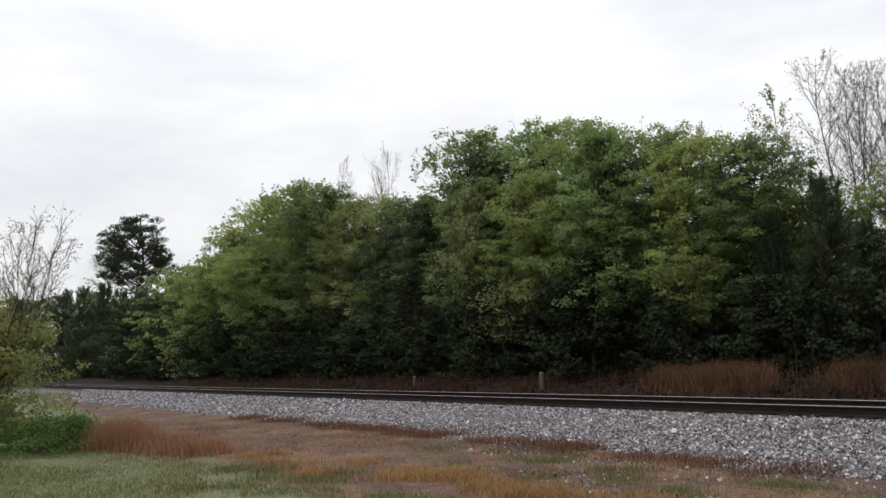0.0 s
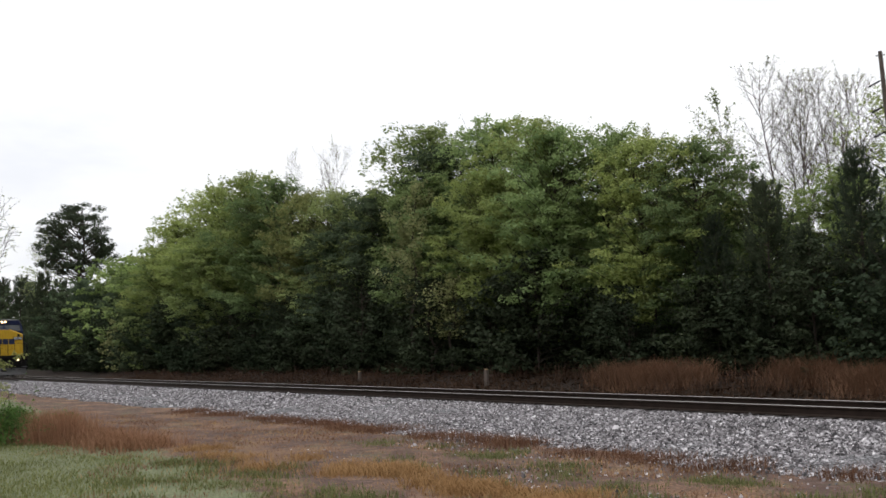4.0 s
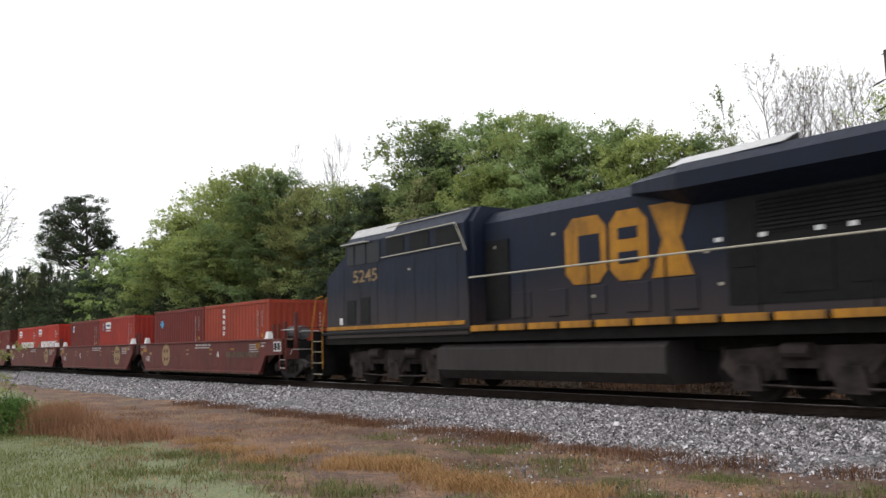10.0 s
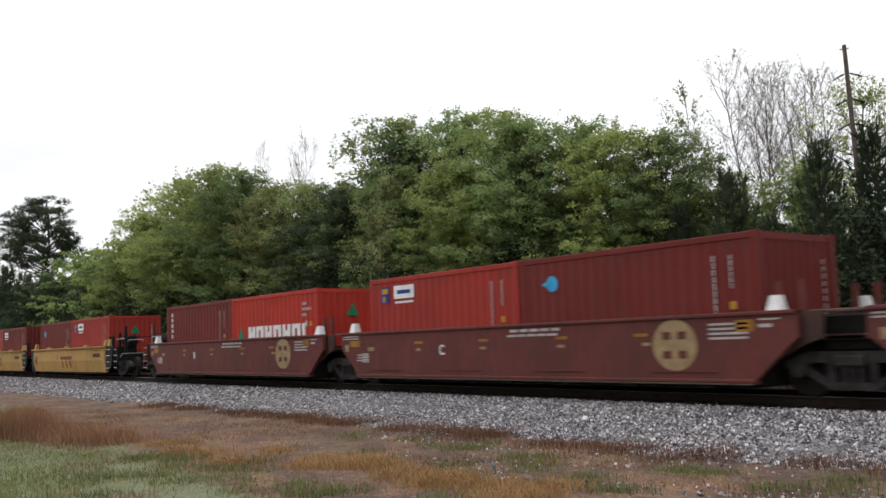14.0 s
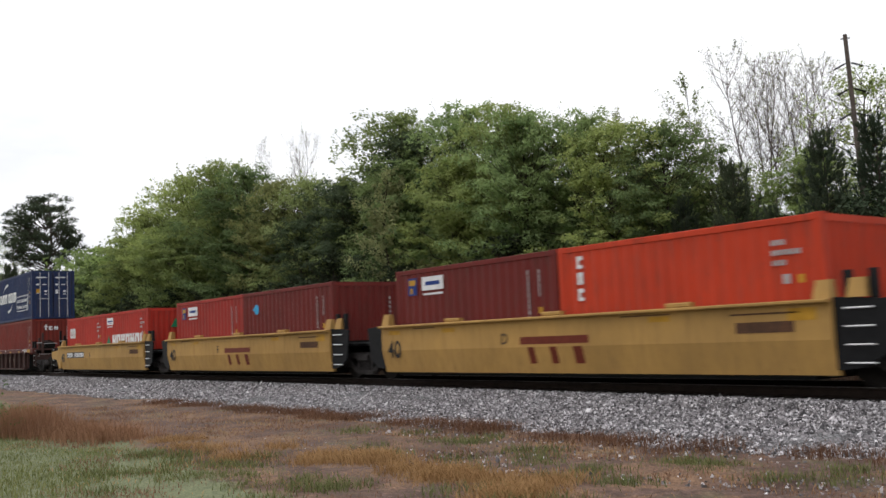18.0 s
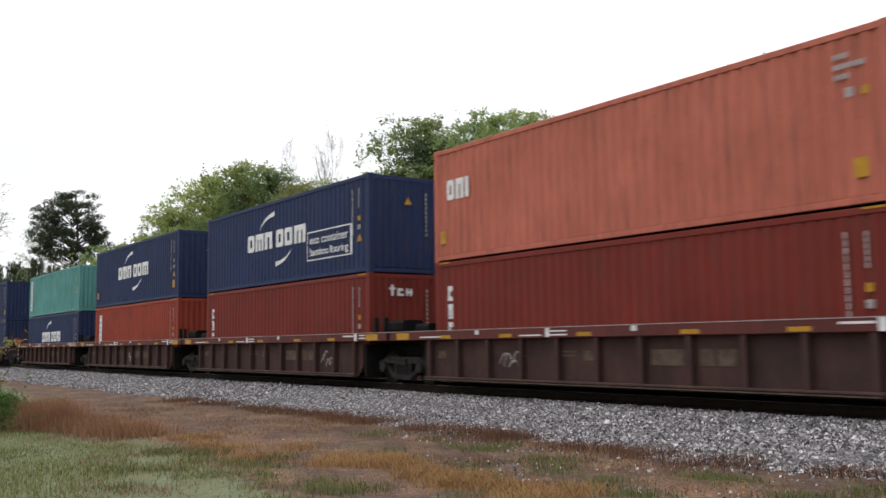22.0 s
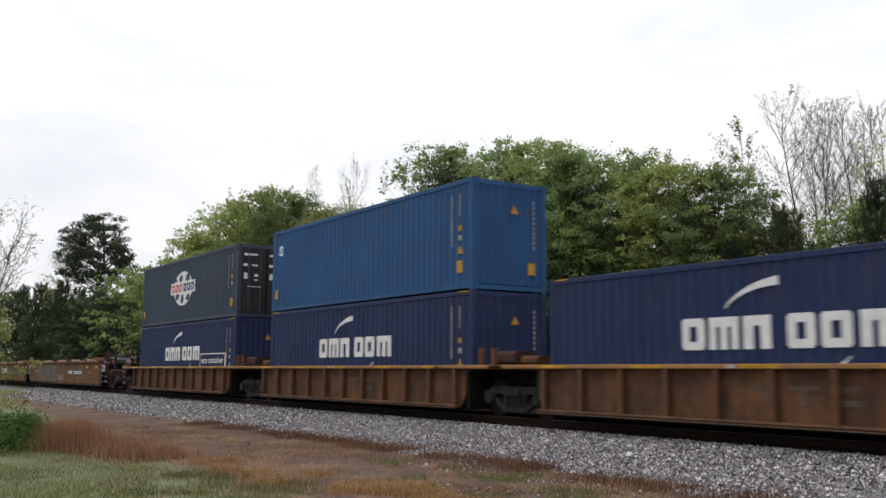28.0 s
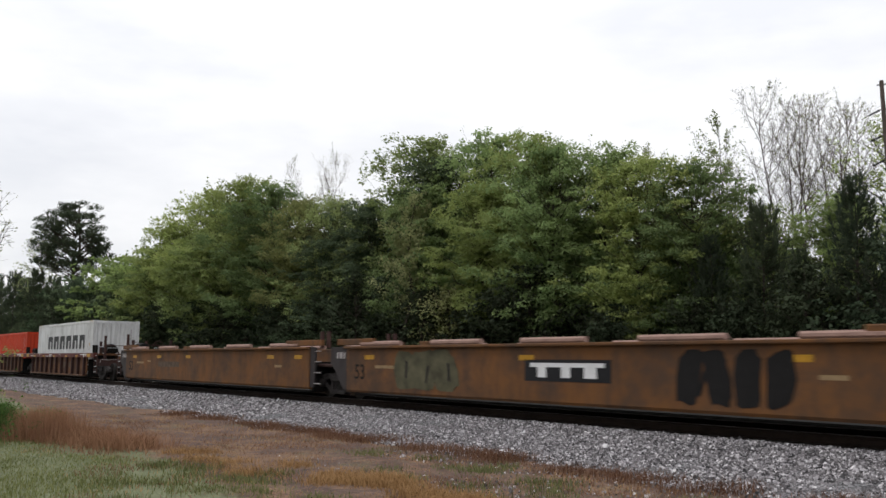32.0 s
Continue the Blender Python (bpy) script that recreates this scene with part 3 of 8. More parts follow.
def broadleaf(seed, height, radius, low, leaves, size, shape=1.0, droop=0.1, sprigs=34, fine=1.0):
    """Meshes of a leafy tree: wood and crown. Flat sprays of leaves lie along the limbs in uneven storeys."""
    rng = np.random.default_rng(seed)
    wood = Solid()
    stem = limb(wood, (0, 0, -0.3), (rng.normal(0, 0.25), rng.normal(0, 0.25), height * 0.88), 0.04 + height * 0.009, 0.02, rng, steps=6, sides=7, wander=0.02)

    def on_stem(z):
        for a, b in zip(stem, stem[1:]):
            if a.z <= z <= b.z:
                return a.lerp(b, (z - a.z) / (b.z - a.z))
        return stem[-1].copy()
    cen, rad, flat = [], [], []
    n_limbs = int(34 + height * 4)
    for i in range(n_limbs):
        z = low + (height - low) * (i + rng.uniform(0, 1)) / n_limbs * 0.95
        t = (z - low) / (height - low)
        prof = (math.sin(math.pi * min(1, 0.22 + 0.78 * t)) ** 0.65) * (1 - 0.15 * t) * shape + (1 - shape) * (1 - t)
        r = radius * max(0.16, prof) * rng.uniform(0.55, 1.18)
        az = rng.uniform(0, 6.283)
        rise = r * rng.uniform(-0.05, 0.35)
        tip = (math.cos(az) * r, math.sin(az) * r, min(height, z + rise))
        z0 = max(0.3, z - r * rng.uniform(0.3, 0.6))
        foot = on_stem(z0)
        limb(wood, foot, tip, 0.012 + 0.006 * min(r, 2.5), 0.006, rng, steps=3, sides=4)
        k = max(3, int(r / 0.38))
        for u in np.linspace(0.30, 1.05, k):
            spread = 0.16 + 0.22 * u
            for _ in range(2):
                j = rng.normal(0, 1, 3) * np.array((spread, spread, 0.10))
                cen.append((foot.x + (tip[0] - foot.x) * u + j[0], foot.y + (tip[1] - foot.y) * u + j[1], z0 + (tip[2] - z0) * u + j[2] - droop * u * u))
                rad.append(rng.uniform(0.20, 0.55) * (0.75 + 0.09 * radius))
                flat.append(rng.uniform(0.28, 0.60))
    for i in range(sprigs):
        az, r = rng.uniform(0, 6.283), radius * 0.8 * math.sqrt(rng.uniform(0, 1))
        z = height * (0.93 - 0.16 * (r / radius) ** 2) * rng.uniform(0.92, 1.0)
        top = (math.cos(az) * r * 1.06, math.sin(az) * r * 1.06, z + rng.uniform(0.25, 1.0))
        limb(wood, on_stem(max(0.2, z - r - 0.6)), top, 0.011, 0.004, rng, steps=2, sides=3)
        for u in (0.1, 0.3, 0.5, 0.68, 0.84, 1.0):
            cen.append((top[0] + rng.normal(0, 0.09), top[1] + rng.normal(0, 0.09), z + (top[2] - z) * u))
            rad.append(rng.uniform(0.08, 0.19) * (1.35 - 0.75 * u))
            flat.append(1.0)
    cen, rad, flat = np.array(cen), np.array(rad), np.array(flat)
    w = rad ** 2
    idx = rng.choice(len(cen), leaves, p=w / w.sum())
    off = rng.normal(size=(leaves, 3))
    off /= np.linalg.norm(off, axis=1)[:, None]
    off *= (rng.uniform(0, 1, (leaves, 1)) ** 0.55)
    off[:, 2] *= flat[idx]
    spot = cen[idx] + off * rad[idx, None]
    face = 0.45 * off + np.array((0, 0, 0.75)) + 0.25 * spot * np.array((1, 1, 0)) / radius
    face /= np.linalg.norm(face, axis=1)[:, None]
    v, f = leaf_quads(spot, 0.15, size * fine, rng, 0.9, face, True)
    return wood.mesh("trunk"), (v, f)


def conifer(seed, height, radius, low, tufts, needles):
    """A young pine: whorls of limbs that bend upwards, each ending in an upright brush of needles."""
    rng = np.random.default_rng(seed)
    wood = Solid()
    limb(wood, (0, 0, -0.3), (0, 0, height), 0.03 + height * 0.010, 0.012, rng, steps=6, sides=6, wander=0.006)
    cen, dirs = [], []
    z = low
    while z < height - 0.5:
        t = (z - low) / (height - low)
        for i in range(rng.integers(4, 7)):
            az = rng.uniform(0, 6.283)
            r = radius * (1 - t) ** 0.7 * rng.uniform(0.55, 1.2) + 0.16
            out = np.array((math.cos(az), math.sin(az), 0.0))
            knee = np.array((0, 0, z)) + out * r * 0.75 + np.array((0, 0, r * (0.18 + 0.35 * t)))
            tip = np.array((0, 0, z)) + out * r + np.array((0, 0, r * (0.55 + 0.7 * t) + 0.18))
            limb(wood, (0, 0, z - 0.05), knee, 0.014 + 0.006 * r, 0.009, rng, steps=2, sides=3)
            limb(wood, knee, tip, 0.009, 0.005, rng, steps=1, sides=3)
            for u in np.linspace(0.25, 1.0, max(2, int(r / 0.17))):
                cen.append(np.array((0, 0, z)) * (1 - u) + knee * u + rng.normal(0, 0.06, 3))
                dirs.append(out * 0.75 + np.array((0, 0, 0.55)))
            for u in (0.35, 0.7, 1.0):
                cen.append(knee * (1 - u) + tip * u)
                dirs.append(out * 0.25 + np.array((0, 0, 1.0)))
        z += rng.uniform(0.30, 0.46)
    for u in np.linspace(0, 1.0, 8):
        cen.append((0, 0, height + 0.1 - u)); dirs.append((0, 0, 1))
    cen, dirs = np.array(cen), np.array(dirs)
    n = min(tufts, len(cen))
    sel = rng.choice(len(cen), n, replace=False)
    cen, dirs = cen[sel], dirs[sel]
    c = np.repeat(cen, needles, 0)
    d = np.repeat(dirs, needles, 0) + rng.normal(0, 0.42, (n * needles, 3))
    d /= np.linalg.norm(d, axis=1)[:, None]
    w = np.cross(d, rng.normal(size=d.shape))
    w /= np.linalg.norm(w, axis=1)[:, None]
    c = c + d * rng.uniform(-0.02, 0.10, (len(d), 1))
    L = rng.uniform(0.18, 0.36, (len(d), 1))
    v = np.stack([c - w * 0.018, c + w * 0.018, c + d * L + w * 0.008, c + d * L - w * 0.008], 1).reshape(-1, 3)
    return wood.mesh("trunk"), (v, np.arange(len(v)).reshape(-1, 4))


def bare(seed, height, reach, stems=1, branches=46, twig=0.007, buds=400, start=0.25, bud=0.06):
    """A leafless tree: straight slender leaders, branches that bend upwards, fine twigs and a few buds."""
    rng = np.random.default_rng(seed)
    wood = Solid()
    tips = []
    for s in range(stems):
        az = rng.uniform(0, 6.28)
        lean = 0.03 if stems == 1 else 0.34
        h = height * (1.0 if s == 0 else rng.uniform(0.7, 0.95))
        foot = Vector((rng.normal(0, 0.12), rng.normal(0, 0.12), -0.2)) if stems > 1 else Vector((0, 0, -0.2))
        head = Vector((math.cos(az) * lean * h, math.sin(az) * lean * h, h))
        pts = limb(wood, foot, head, (0.016 + height * 0.0044) / stems ** 0.35, twig, rng, steps=7, sides=6, wander=0.012)
        for i in range(branches):
            t = start + (0.98 - start) * (i + rng.uniform(0, 1)) / branches
            k = min(6, int(t * 7))
            p = pts[k].lerp(pts[k + 1], t * 7 - k)
            ln = reach * (math.sin(math.pi * (0.20 + 0.80 * (t - start) / (1 - start))) ** 0.7) * rng.uniform(0.45, 1.1) + 0.2
            a = rng.uniform(0, 6.28)
            out = Vector((math.cos(a), math.sin(a), 0))
            knee = p + (out + Vector((0, 0, rng.uniform(0.7, 1.3)))).normalized() * ln * 0.55
            d = (out * 0.35 + Vector((0, 0, 1))).normalized()
            q = knee + d * ln * 0.55
            r0 = max(twig * 1.25, 0.0045 * ln + 0.004)
            wood.tube(p, knee, r0, r0 * 0.75, 4, False)
            wood.tube(knee, q, r0 * 0.75, twig * 0.7, 4, False)
            for j in range(int(5 + ln * 5)):
                f = rng.uniform(0.25, 1.0)
                m = p.lerp(knee, f * 2) if f < 0.5 else knee.lerp(q, f * 2 - 1)
                e = (d + Vector(rng.normal(size=3)) * 0.55 + out * 0.2).normalized()
                n = m + e * ln * rng.uniform(0.14, 0.34)
                wood.tube(m, n, twig * 0.85, twig * 0.5, 3, False)
                tips.append(n)
                for _ in range(2):
                    e2 = (e + Vector(rng.normal(size=3)) * 0.7 + Vector((0, 0, 0.2))).normalized()
                    m2 = m.lerp(n, rng.uniform(0.3, 0.95))
                    n2 = m2 + e2 * ln * rng.uniform(0.07, 0.17)
                    wood.tube(m2, n2, twig * 0.6, twig * 0.4, 3, False)
                    tips.append(n2)
    tips = np.array([tuple(t) for t in tips])
    pick = tips[rng.choice(len(tips), min(buds, len(tips)), replace=False)]
    pick = np.repeat(pick, 2, 0) + rng.normal(0, 0.03, (len(pick) * 2, 3))
    v, f = leaf_quads(pick, 0.0, bud, rng)
    return wood.mesh("trunk"), (v, f)


def catkin_tree(seed):
    """A slender tree whose arching limbs carry strings of hanging clusters."""
    rng = np.random.default_rng(seed)
    wood = Solid()
    limb(wood, (0, 0, -0.2), (0.3, 0.2, 8.6), 0.10, 0.02, rng, steps=6, sides=6, wander=0.025)
    cen = []
    for i in range(30):
        z = 3.9 + 5.0 * (i + rng.uniform(0, 1)) / 30
        az, r = rng.uniform(0, 6.283), rng.uniform(0.5, 1.7) * (1.25 - 0.6 * (z - 3.9) / 5.0)
        tip = (math.cos(az) * r, math.sin(az) * r, z + 0.45)
        limb(wood, (0.1, 0.1, z - 0.3), tip, 0.02, 0.006, rng, steps=3, sides=4)
        for u in np.linspace(0.3, 1.0, 6):
            x, y = tip[0] * u + rng.normal(0, 0.12), tip[1] * u + rng.normal(0, 0.12)
            ln = rng.uniform(0.15, 0.8)
            for j in range(int(8 + ln * 26)):
                cen.append((x + rng.normal(0, 0.10), y + rng.normal(0, 0.10), z + 0.45 * u - ln * rng.uniform(0, 1)))
    cen = np.array(cen)
    v, f = leaf_quads(cen, 0.6, 0.125, rng, 0.7, np.tile((0.3, -0.5, 0.6), (len(cen), 1)))
    return wood.mesh("trunk"), (v, f)


def plant(name, label, category, meshes, leaf, bark, at, group="", turn=0.0, scale=1.0, crown="crown"):
    """A tree or shrub: a trunk with its limbs, and a crown."""
    trunk, c = meshes
    ob = thing(name, label, category, group, at=at)
    ob.rotation_euler[2], ob.scale = turn, (scale,) * 3
    part("trunk", trunk, bark, ob)
    part(crown, cloud(crown, c[0], c[1], leaf), leaf, ob)
    return ob


def woods():
    rng = np.random.default_rng(11)
    LAB = {"spring": "leafy young tree in fresh light green foliage",
           "mid": "dense broadleaf tree in mid green foliage",
           "dark": "dark green evergreen tree at the woods edge",
           "olive": "broadleaf tree with thin olive-yellow young leaves",
           "airy": "slender tree with sparse fresh leaves showing sky between",
           "under": "low evergreen under taller trees, its dark colour holding their shade",
           "pine": "dark young pine with upright tips"}
    kinds = {
        "spring": (broadleaf(21, 10, 3.0, 2.8, 42000, 0.105, sprigs=60), LEAF_SPRING),
        "spring2": (broadleaf(22, 10, 2.6, 3.0, 36000, 0.105, 0.9, sprigs=60), LEAF_SPRING),
        "mid": (broadleaf(23, 10, 3.2, 2.6, 42000, 0.105, sprigs=60), LEAF_MID),
        "mid2": (broadleaf(24, 10, 2.7, 2.4, 36000, 0.105, 0.85, sprigs=60), LEAF_MID),
        "dark": (broadleaf(25, 10, 2.6, 1.0, 36000, 0.105, 0.8), LEAF_DARK),
        "olive": (broadleaf(34, 10, 2.7, 2.4, 34000, 0.105, 0.9, sprigs=60), LEAF_OLIVE),
        "airy": (broadleaf(35, 10, 2.2, 4.0, 6500, 0.105, 0.9, sprigs=50), LEAF_SPRING),
        "pine": (conifer(26, 10, 2.2, 0.4, 1500, 14), LEAF_PINE),
        "pine2": (conifer(27, 10, 1.9, 0.3, 1400, 14), LEAF_PINE),
        "mid3": (broadleaf(28, 10, 3.4, 0.6, 9000, 0.26), LEAF_MID),
        "dark3": (broadleaf(29, 10, 3.2, 0.2, 9000, 0.26, 0.9), LEAF_DARK),
        "spring3": (broadleaf(30, 10, 3.4, 0.8, 9000, 0.26), LEAF_SPRING),
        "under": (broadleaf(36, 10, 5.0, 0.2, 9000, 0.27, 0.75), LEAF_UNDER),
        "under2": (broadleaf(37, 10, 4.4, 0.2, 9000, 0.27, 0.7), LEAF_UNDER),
    }
    first = {}

    def stand(kind, x, y, top):
        base = kind.rstrip("234")
        s = (top + 0.1) / 10.1
        turn = rng.uniform(0, 6.28)
        z = -0.15
        if kind not in first:
            meshes, leaf = kinds[kind]
            first[kind] = plant("pine_tree" if base == "pine" else "broadleaf_tree", LAB[base], "tree", meshes, leaf, BARK, (x, y, z), "trees at the edge of the woods", turn, s)
        else:
            o = copy_thing(first[kind], pose(x, y, z, 0, 0, math.degrees(turn)))
            o.scale = (s * rng.uniform(0.92, 1.1), s * rng.uniform(0.92, 1.1), s)

    # the front row: kind, x, y, height of the top over the rails
    row = [
        ("pine", -12.2, 26.8, 7.2), ("pine2", -14.0, 27.0, 7.0), ("pine2", -15.7, 27.0, 6.9), ("spring2", -10.4, 29, 8.4), ("pine", -18.9, 26.8, 6.6), ("pine2", -21.2, 27.0, 5.6), ("pine2", -17.4, 26.6, 4.8),
        ("airy", -17.1, 32.0, 9.9), ("spring2", -17.6, 29.5, 6.9), ("airy", -20.4, 29.0, 7.0), ("mid", -22.7, 28.0, 8.6), ("spring", -24.7, 27.5, 9.2), ("mid2", -27.6, 28.5, 10.2),
        ("mid", -29.6, 27.2, 10.4), ("spring", -31.6, 28.0, 11.3), ("mid2", -36.6, 29.0, 12.5), ("spring2", -34.2, 26.8, 9.4),
        ("mid2", -42.6, 29.0, 13.4), ("dark", -40.0, 28.6, 12.0), ("mid2", -39.0, 27.0, 10.0), ("dark", -45.8, 27.5, 10.4), ("olive", -50.0, 28.0, 11.0),
        ("dark", -49.0, 26.5, 8.4), ("olive", -54.5, 28.0, 11.6), ("mid", -59.0, 28.0, 13.0), ("spring", -64.0, 28.0, 14.4),
        ("spring", -70.5, 28.0, 14.2), ("mid", -67.5, 26.6, 10.5), ("spring2", -76.5, 27.5, 12.6), ("mid3", -82.0, 27.5, 11.2), ("dark3", -84.0, 25.9, 6.6), ("dark3", -91.0, 25.9, 7.2), ("dark3", -75.0, 25.9, 5.8), ("dark3", -110.0, 28.5, 8.6), ("dark3", -120.0, 28.5, 9.0), ("dark3", -131.0, 28.5, 9.6),
        ("mid3", -78.5, 26.4, 9.0), ("spring3", -88.5, 27.5, 10.8), ("spring3", -95.5, 27.5, 11.4), ("dark3", -91.5, 26.2, 7.6),
        ("pine", -98.0, 26.8, 7.4), ("spring3", -103.0, 30.0, 11.0), ("pine2", -106.0, 26.6, 8.0), ("pine", -115.0, 26.6, 9.2),
        ("dark3", -112.0, 28.0, 9.6), ("pine2", -124.0, 26.6, 10.4), ("pine", -134.0, 26.0, 10.8), ("pine2", -146.0, 26.0, 11.2), ("dark3", -140.0, 28.0, 11.4), ("dark3", -156.0, 27.0, 12.0),
        ("dark3", -172.0, 27.0, 12.6), ("dark3", -188.0, 27.0, 13.0), ("mid3", -205.0, 27.0, 15.0), ("spring3", -230.0, 27.0, 16.0),
    ]
    for k, x, y, top in row:
        stand(k, x, y, top * (1.16 if x < -96 and k != "spring3" else 1.06 if k[:4] != "pine" else 1.0))
    # low growth, dark for painted shade, in front; two rows behind close the gaps
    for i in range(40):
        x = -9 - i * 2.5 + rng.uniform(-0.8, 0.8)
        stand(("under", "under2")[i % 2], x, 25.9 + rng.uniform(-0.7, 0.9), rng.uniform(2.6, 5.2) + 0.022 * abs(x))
    for i in range(34):
        x = -9 - i * 3.6 + rng.uniform(-0.8, 0.8)
        lim = np.interp(-x, [8, 16, 22, 30, 42, 52, 64, 72, 90, 120], [5.0, 5.6, 7.8, 9.4, 11.8, 10.6, 13.0, 12.8, 10.4, 9.5])
        stand(("mid3", "dark3", "spring3", "mid3")[i % 4], x * 1.12, 31.0 + rng.uniform(-1, 1.0), lim * 1.04)

    # the shaded depth of the woods, its darkness put into the leaf colour
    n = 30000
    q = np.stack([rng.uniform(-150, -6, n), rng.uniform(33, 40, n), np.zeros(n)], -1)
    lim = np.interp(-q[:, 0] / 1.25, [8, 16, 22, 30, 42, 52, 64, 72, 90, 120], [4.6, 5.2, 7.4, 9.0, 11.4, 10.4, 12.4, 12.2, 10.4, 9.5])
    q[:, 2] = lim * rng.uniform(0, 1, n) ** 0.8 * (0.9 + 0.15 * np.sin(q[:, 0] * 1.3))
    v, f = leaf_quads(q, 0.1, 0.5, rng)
    tagged(new("deep_woods", cloud("deep_woods", v, f, LEAF_DARK)), "dark foliage deep in the woods, shade put into its colour", "woods", kind="stuff")

    # this undergrowth also carries shade in its dark leaf colour
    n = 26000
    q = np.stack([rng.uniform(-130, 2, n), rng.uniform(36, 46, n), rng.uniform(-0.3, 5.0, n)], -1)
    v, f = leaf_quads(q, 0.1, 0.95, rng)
    tagged(new("deep_woods", cloud("deep_woods", v, f, LEAF_UNDER)), "dense undergrowth behind the first trees, coloured dark for shade", "woods", kind="stuff")

    # the tree hung with pale catkins
    plant("flowering_tree", "tree hung with pale yellow-green catkins among darker trees", "tree", catkin_tree(31), LEAF_PALE, BARK, (-38.3, 25.4, -0.2), turn=1.0, scale=1.07)
    plant("flowering_bush", "low bush with pale green blossom below the trees", "bush", broadleaf(32, 4.4, 1.1, 2.0, 2600, 0.10, 0.9, 0.3, 10), LEAF_PALE, BARK, (-35.4, 25.5, -0.2), turn=0.4, scale=1.1)
    plant("flowering_bush", "whitish blossoming bush in front of dark evergreens", "bush", broadleaf(33, 5.0, 1.6, 0.4, 1500, 0.2, 0.9, 0.2, 10), LEAF_PALE, BARK, (-85.0, 25.0, 0.0), turn=2.0, scale=1.05)

    # leafless trees that stand above the woods
    b1, b2 = bare(41, 12.2, 2.5, 1, 44, 0.0050, 500, 0.36), bare(42, 12.2, 2.2, 1, 40, 0.0050, 420, 0.36)
    b3 = bare(43, 12.2, 2.2, 1, 30, 0.0050, 1700, 0.40, 0.10)
    spots = [(b1, -22.0, 32.0, 12.4), (b2, -20.8, 32.0, 11.8), (b2, -19.8, 32.6, 11.4), (b1, -18.9, 32.0, 10.8), (b2, -22.2, 34.0, 12.4),
             (b1, -20.6, 34.4, 11.9), (b3, -24.1, 32.0, 11.6), (b3, -25.4, 33.0, 10.8), (b3, -27.4, 31.5, 10.9), (b2, -16.2, 33.0, 9.6), (b1, -21.4, 33.2, 12.0), (b2, -19.4, 33.4, 11.2),
             (b1, -54.8, 30.0, 15.4), (b2, -61.5, 30.0, 16.0), (b2, -56.4, 31.0, 14.6), (b3, -33.5, 31.0, 11.9), (b1, -35.0, 31.0, 12.6), (b3, -78.0, 29.5, 14.0), (b3, -40.0, 31.0, 13.4), (b3, -44.0, 31.0, 14.0)]
    done = {}
    for m, x, y, top in spots:
        s = top / 12.2
        turn = rng.uniform(0, 6.28)
        if id(m) not in done:
            done[id(m)] = plant("bare_tree", "tall leafless tree with fine pale twigs", "tree", m, LEAF_OLIVE, BARK_PALE, (x, y, -0.2), "leafless trees above the woods", turn, s)
        else:
            o = copy_thing(done[id(m)], pose(x, y, -0.2, 0, 0, math.degrees(turn)))
            wide = 0.62 if x < -50 else 0.95
            o.scale = (s * wide, s * wide, s)


woods()


def old_pine():
    """The tall pine with a broad flat crown of separate needle clouds."""
    rng = np.random.default_rng(51)
    wood = Solid()
    H = 21.4
    tr = limb(wood, (0, 0, -0.3), (0.4, 0.3, H * 0.95), 0.34, 0.07, rng, steps=7, sides=9, wander=0.012)
    cen, rad = [], []
    for i in range(120):
        el, az = math.asin(rng.uniform(-0.55, 1.0)), rng.uniform(0, 6.283)
        q = rng.uniform(0.55, 1.0) ** 0.6
        r = 5.0 * math.cos(el) * q
        z = 15.6 + 5.4 * math.sin(el) * q
        tip = (math.cos(az) * r, math.sin(az) * r, z)
        limb(wood, (0.2, 0.15, z - 0.8 - r * 0.35), tip, 0.07, 0.02, rng, steps=3, sides=4)
        for u in (0.75, 1.0):
            cen.append((tip[0] * u + rng.normal(0, 0.25), tip[1] * u + rng.normal(0, 0.25), z - r * 0.3 * (1 - u) + 0.15))
            rad.append(rng.uniform(0.45, 0.95))
    # a few separate boughs below the crown
    for az, r, z in ((3.4, 4.6, 12.6), (0.3, 3.8, 12.2), (2.6, 3.6, 11.6), (5.6, 3.0, 13.0)):
        tip = (math.cos(az) * r, math.sin(az) * r, z)
        limb(wood, (0.15, 0.1, z - 0.9), tip, 0.09, 0.02, rng, steps=3, sides=4)
        for u in (0.7, 0.85, 1.0):
            cen.append((tip[0] * u, tip[1] * u, z - 0.3 * (1 - u))); rad.append(0.8)
    cen, rad = np.array(cen), np.array(rad)
    n = 26000
    idx = rng.choice(len(cen), n, p=rad ** 2 / (rad ** 2).sum())
    off = rng.normal(size=(n, 3))
    off /= np.linalg.norm(off, axis=1)[:, None]
    off *= rng.uniform(0, 1, (n, 1)) ** 0.5
    off[:, 2] *= 0.6
    face = off + np.array((0, 0, 0.8))
    v, f = leaf_quads(cen[idx] + off * rad[idx, None], -0.3, 0.27, rng, 0.45, face / np.linalg.norm(face, axis=1)[:, None])
    plant("old_pine", "tall old pine with a broad rounded dark crown", "tree", (wood.mesh("trunk"), (v, f)), LEAF_PINE, BARK, (-121.0, 30.0, -0.2))
    plant("budding_tree", "thin pale tree just coming into leaf beside the pine", "tree", broadleaf(52, 19, 3.2, 9.0, 3000, 0.20, 0.9, 0.1, 30), LEAF_PALE, BARK_PALE, (-131.0, 28.5, -0.2))


old_pine()


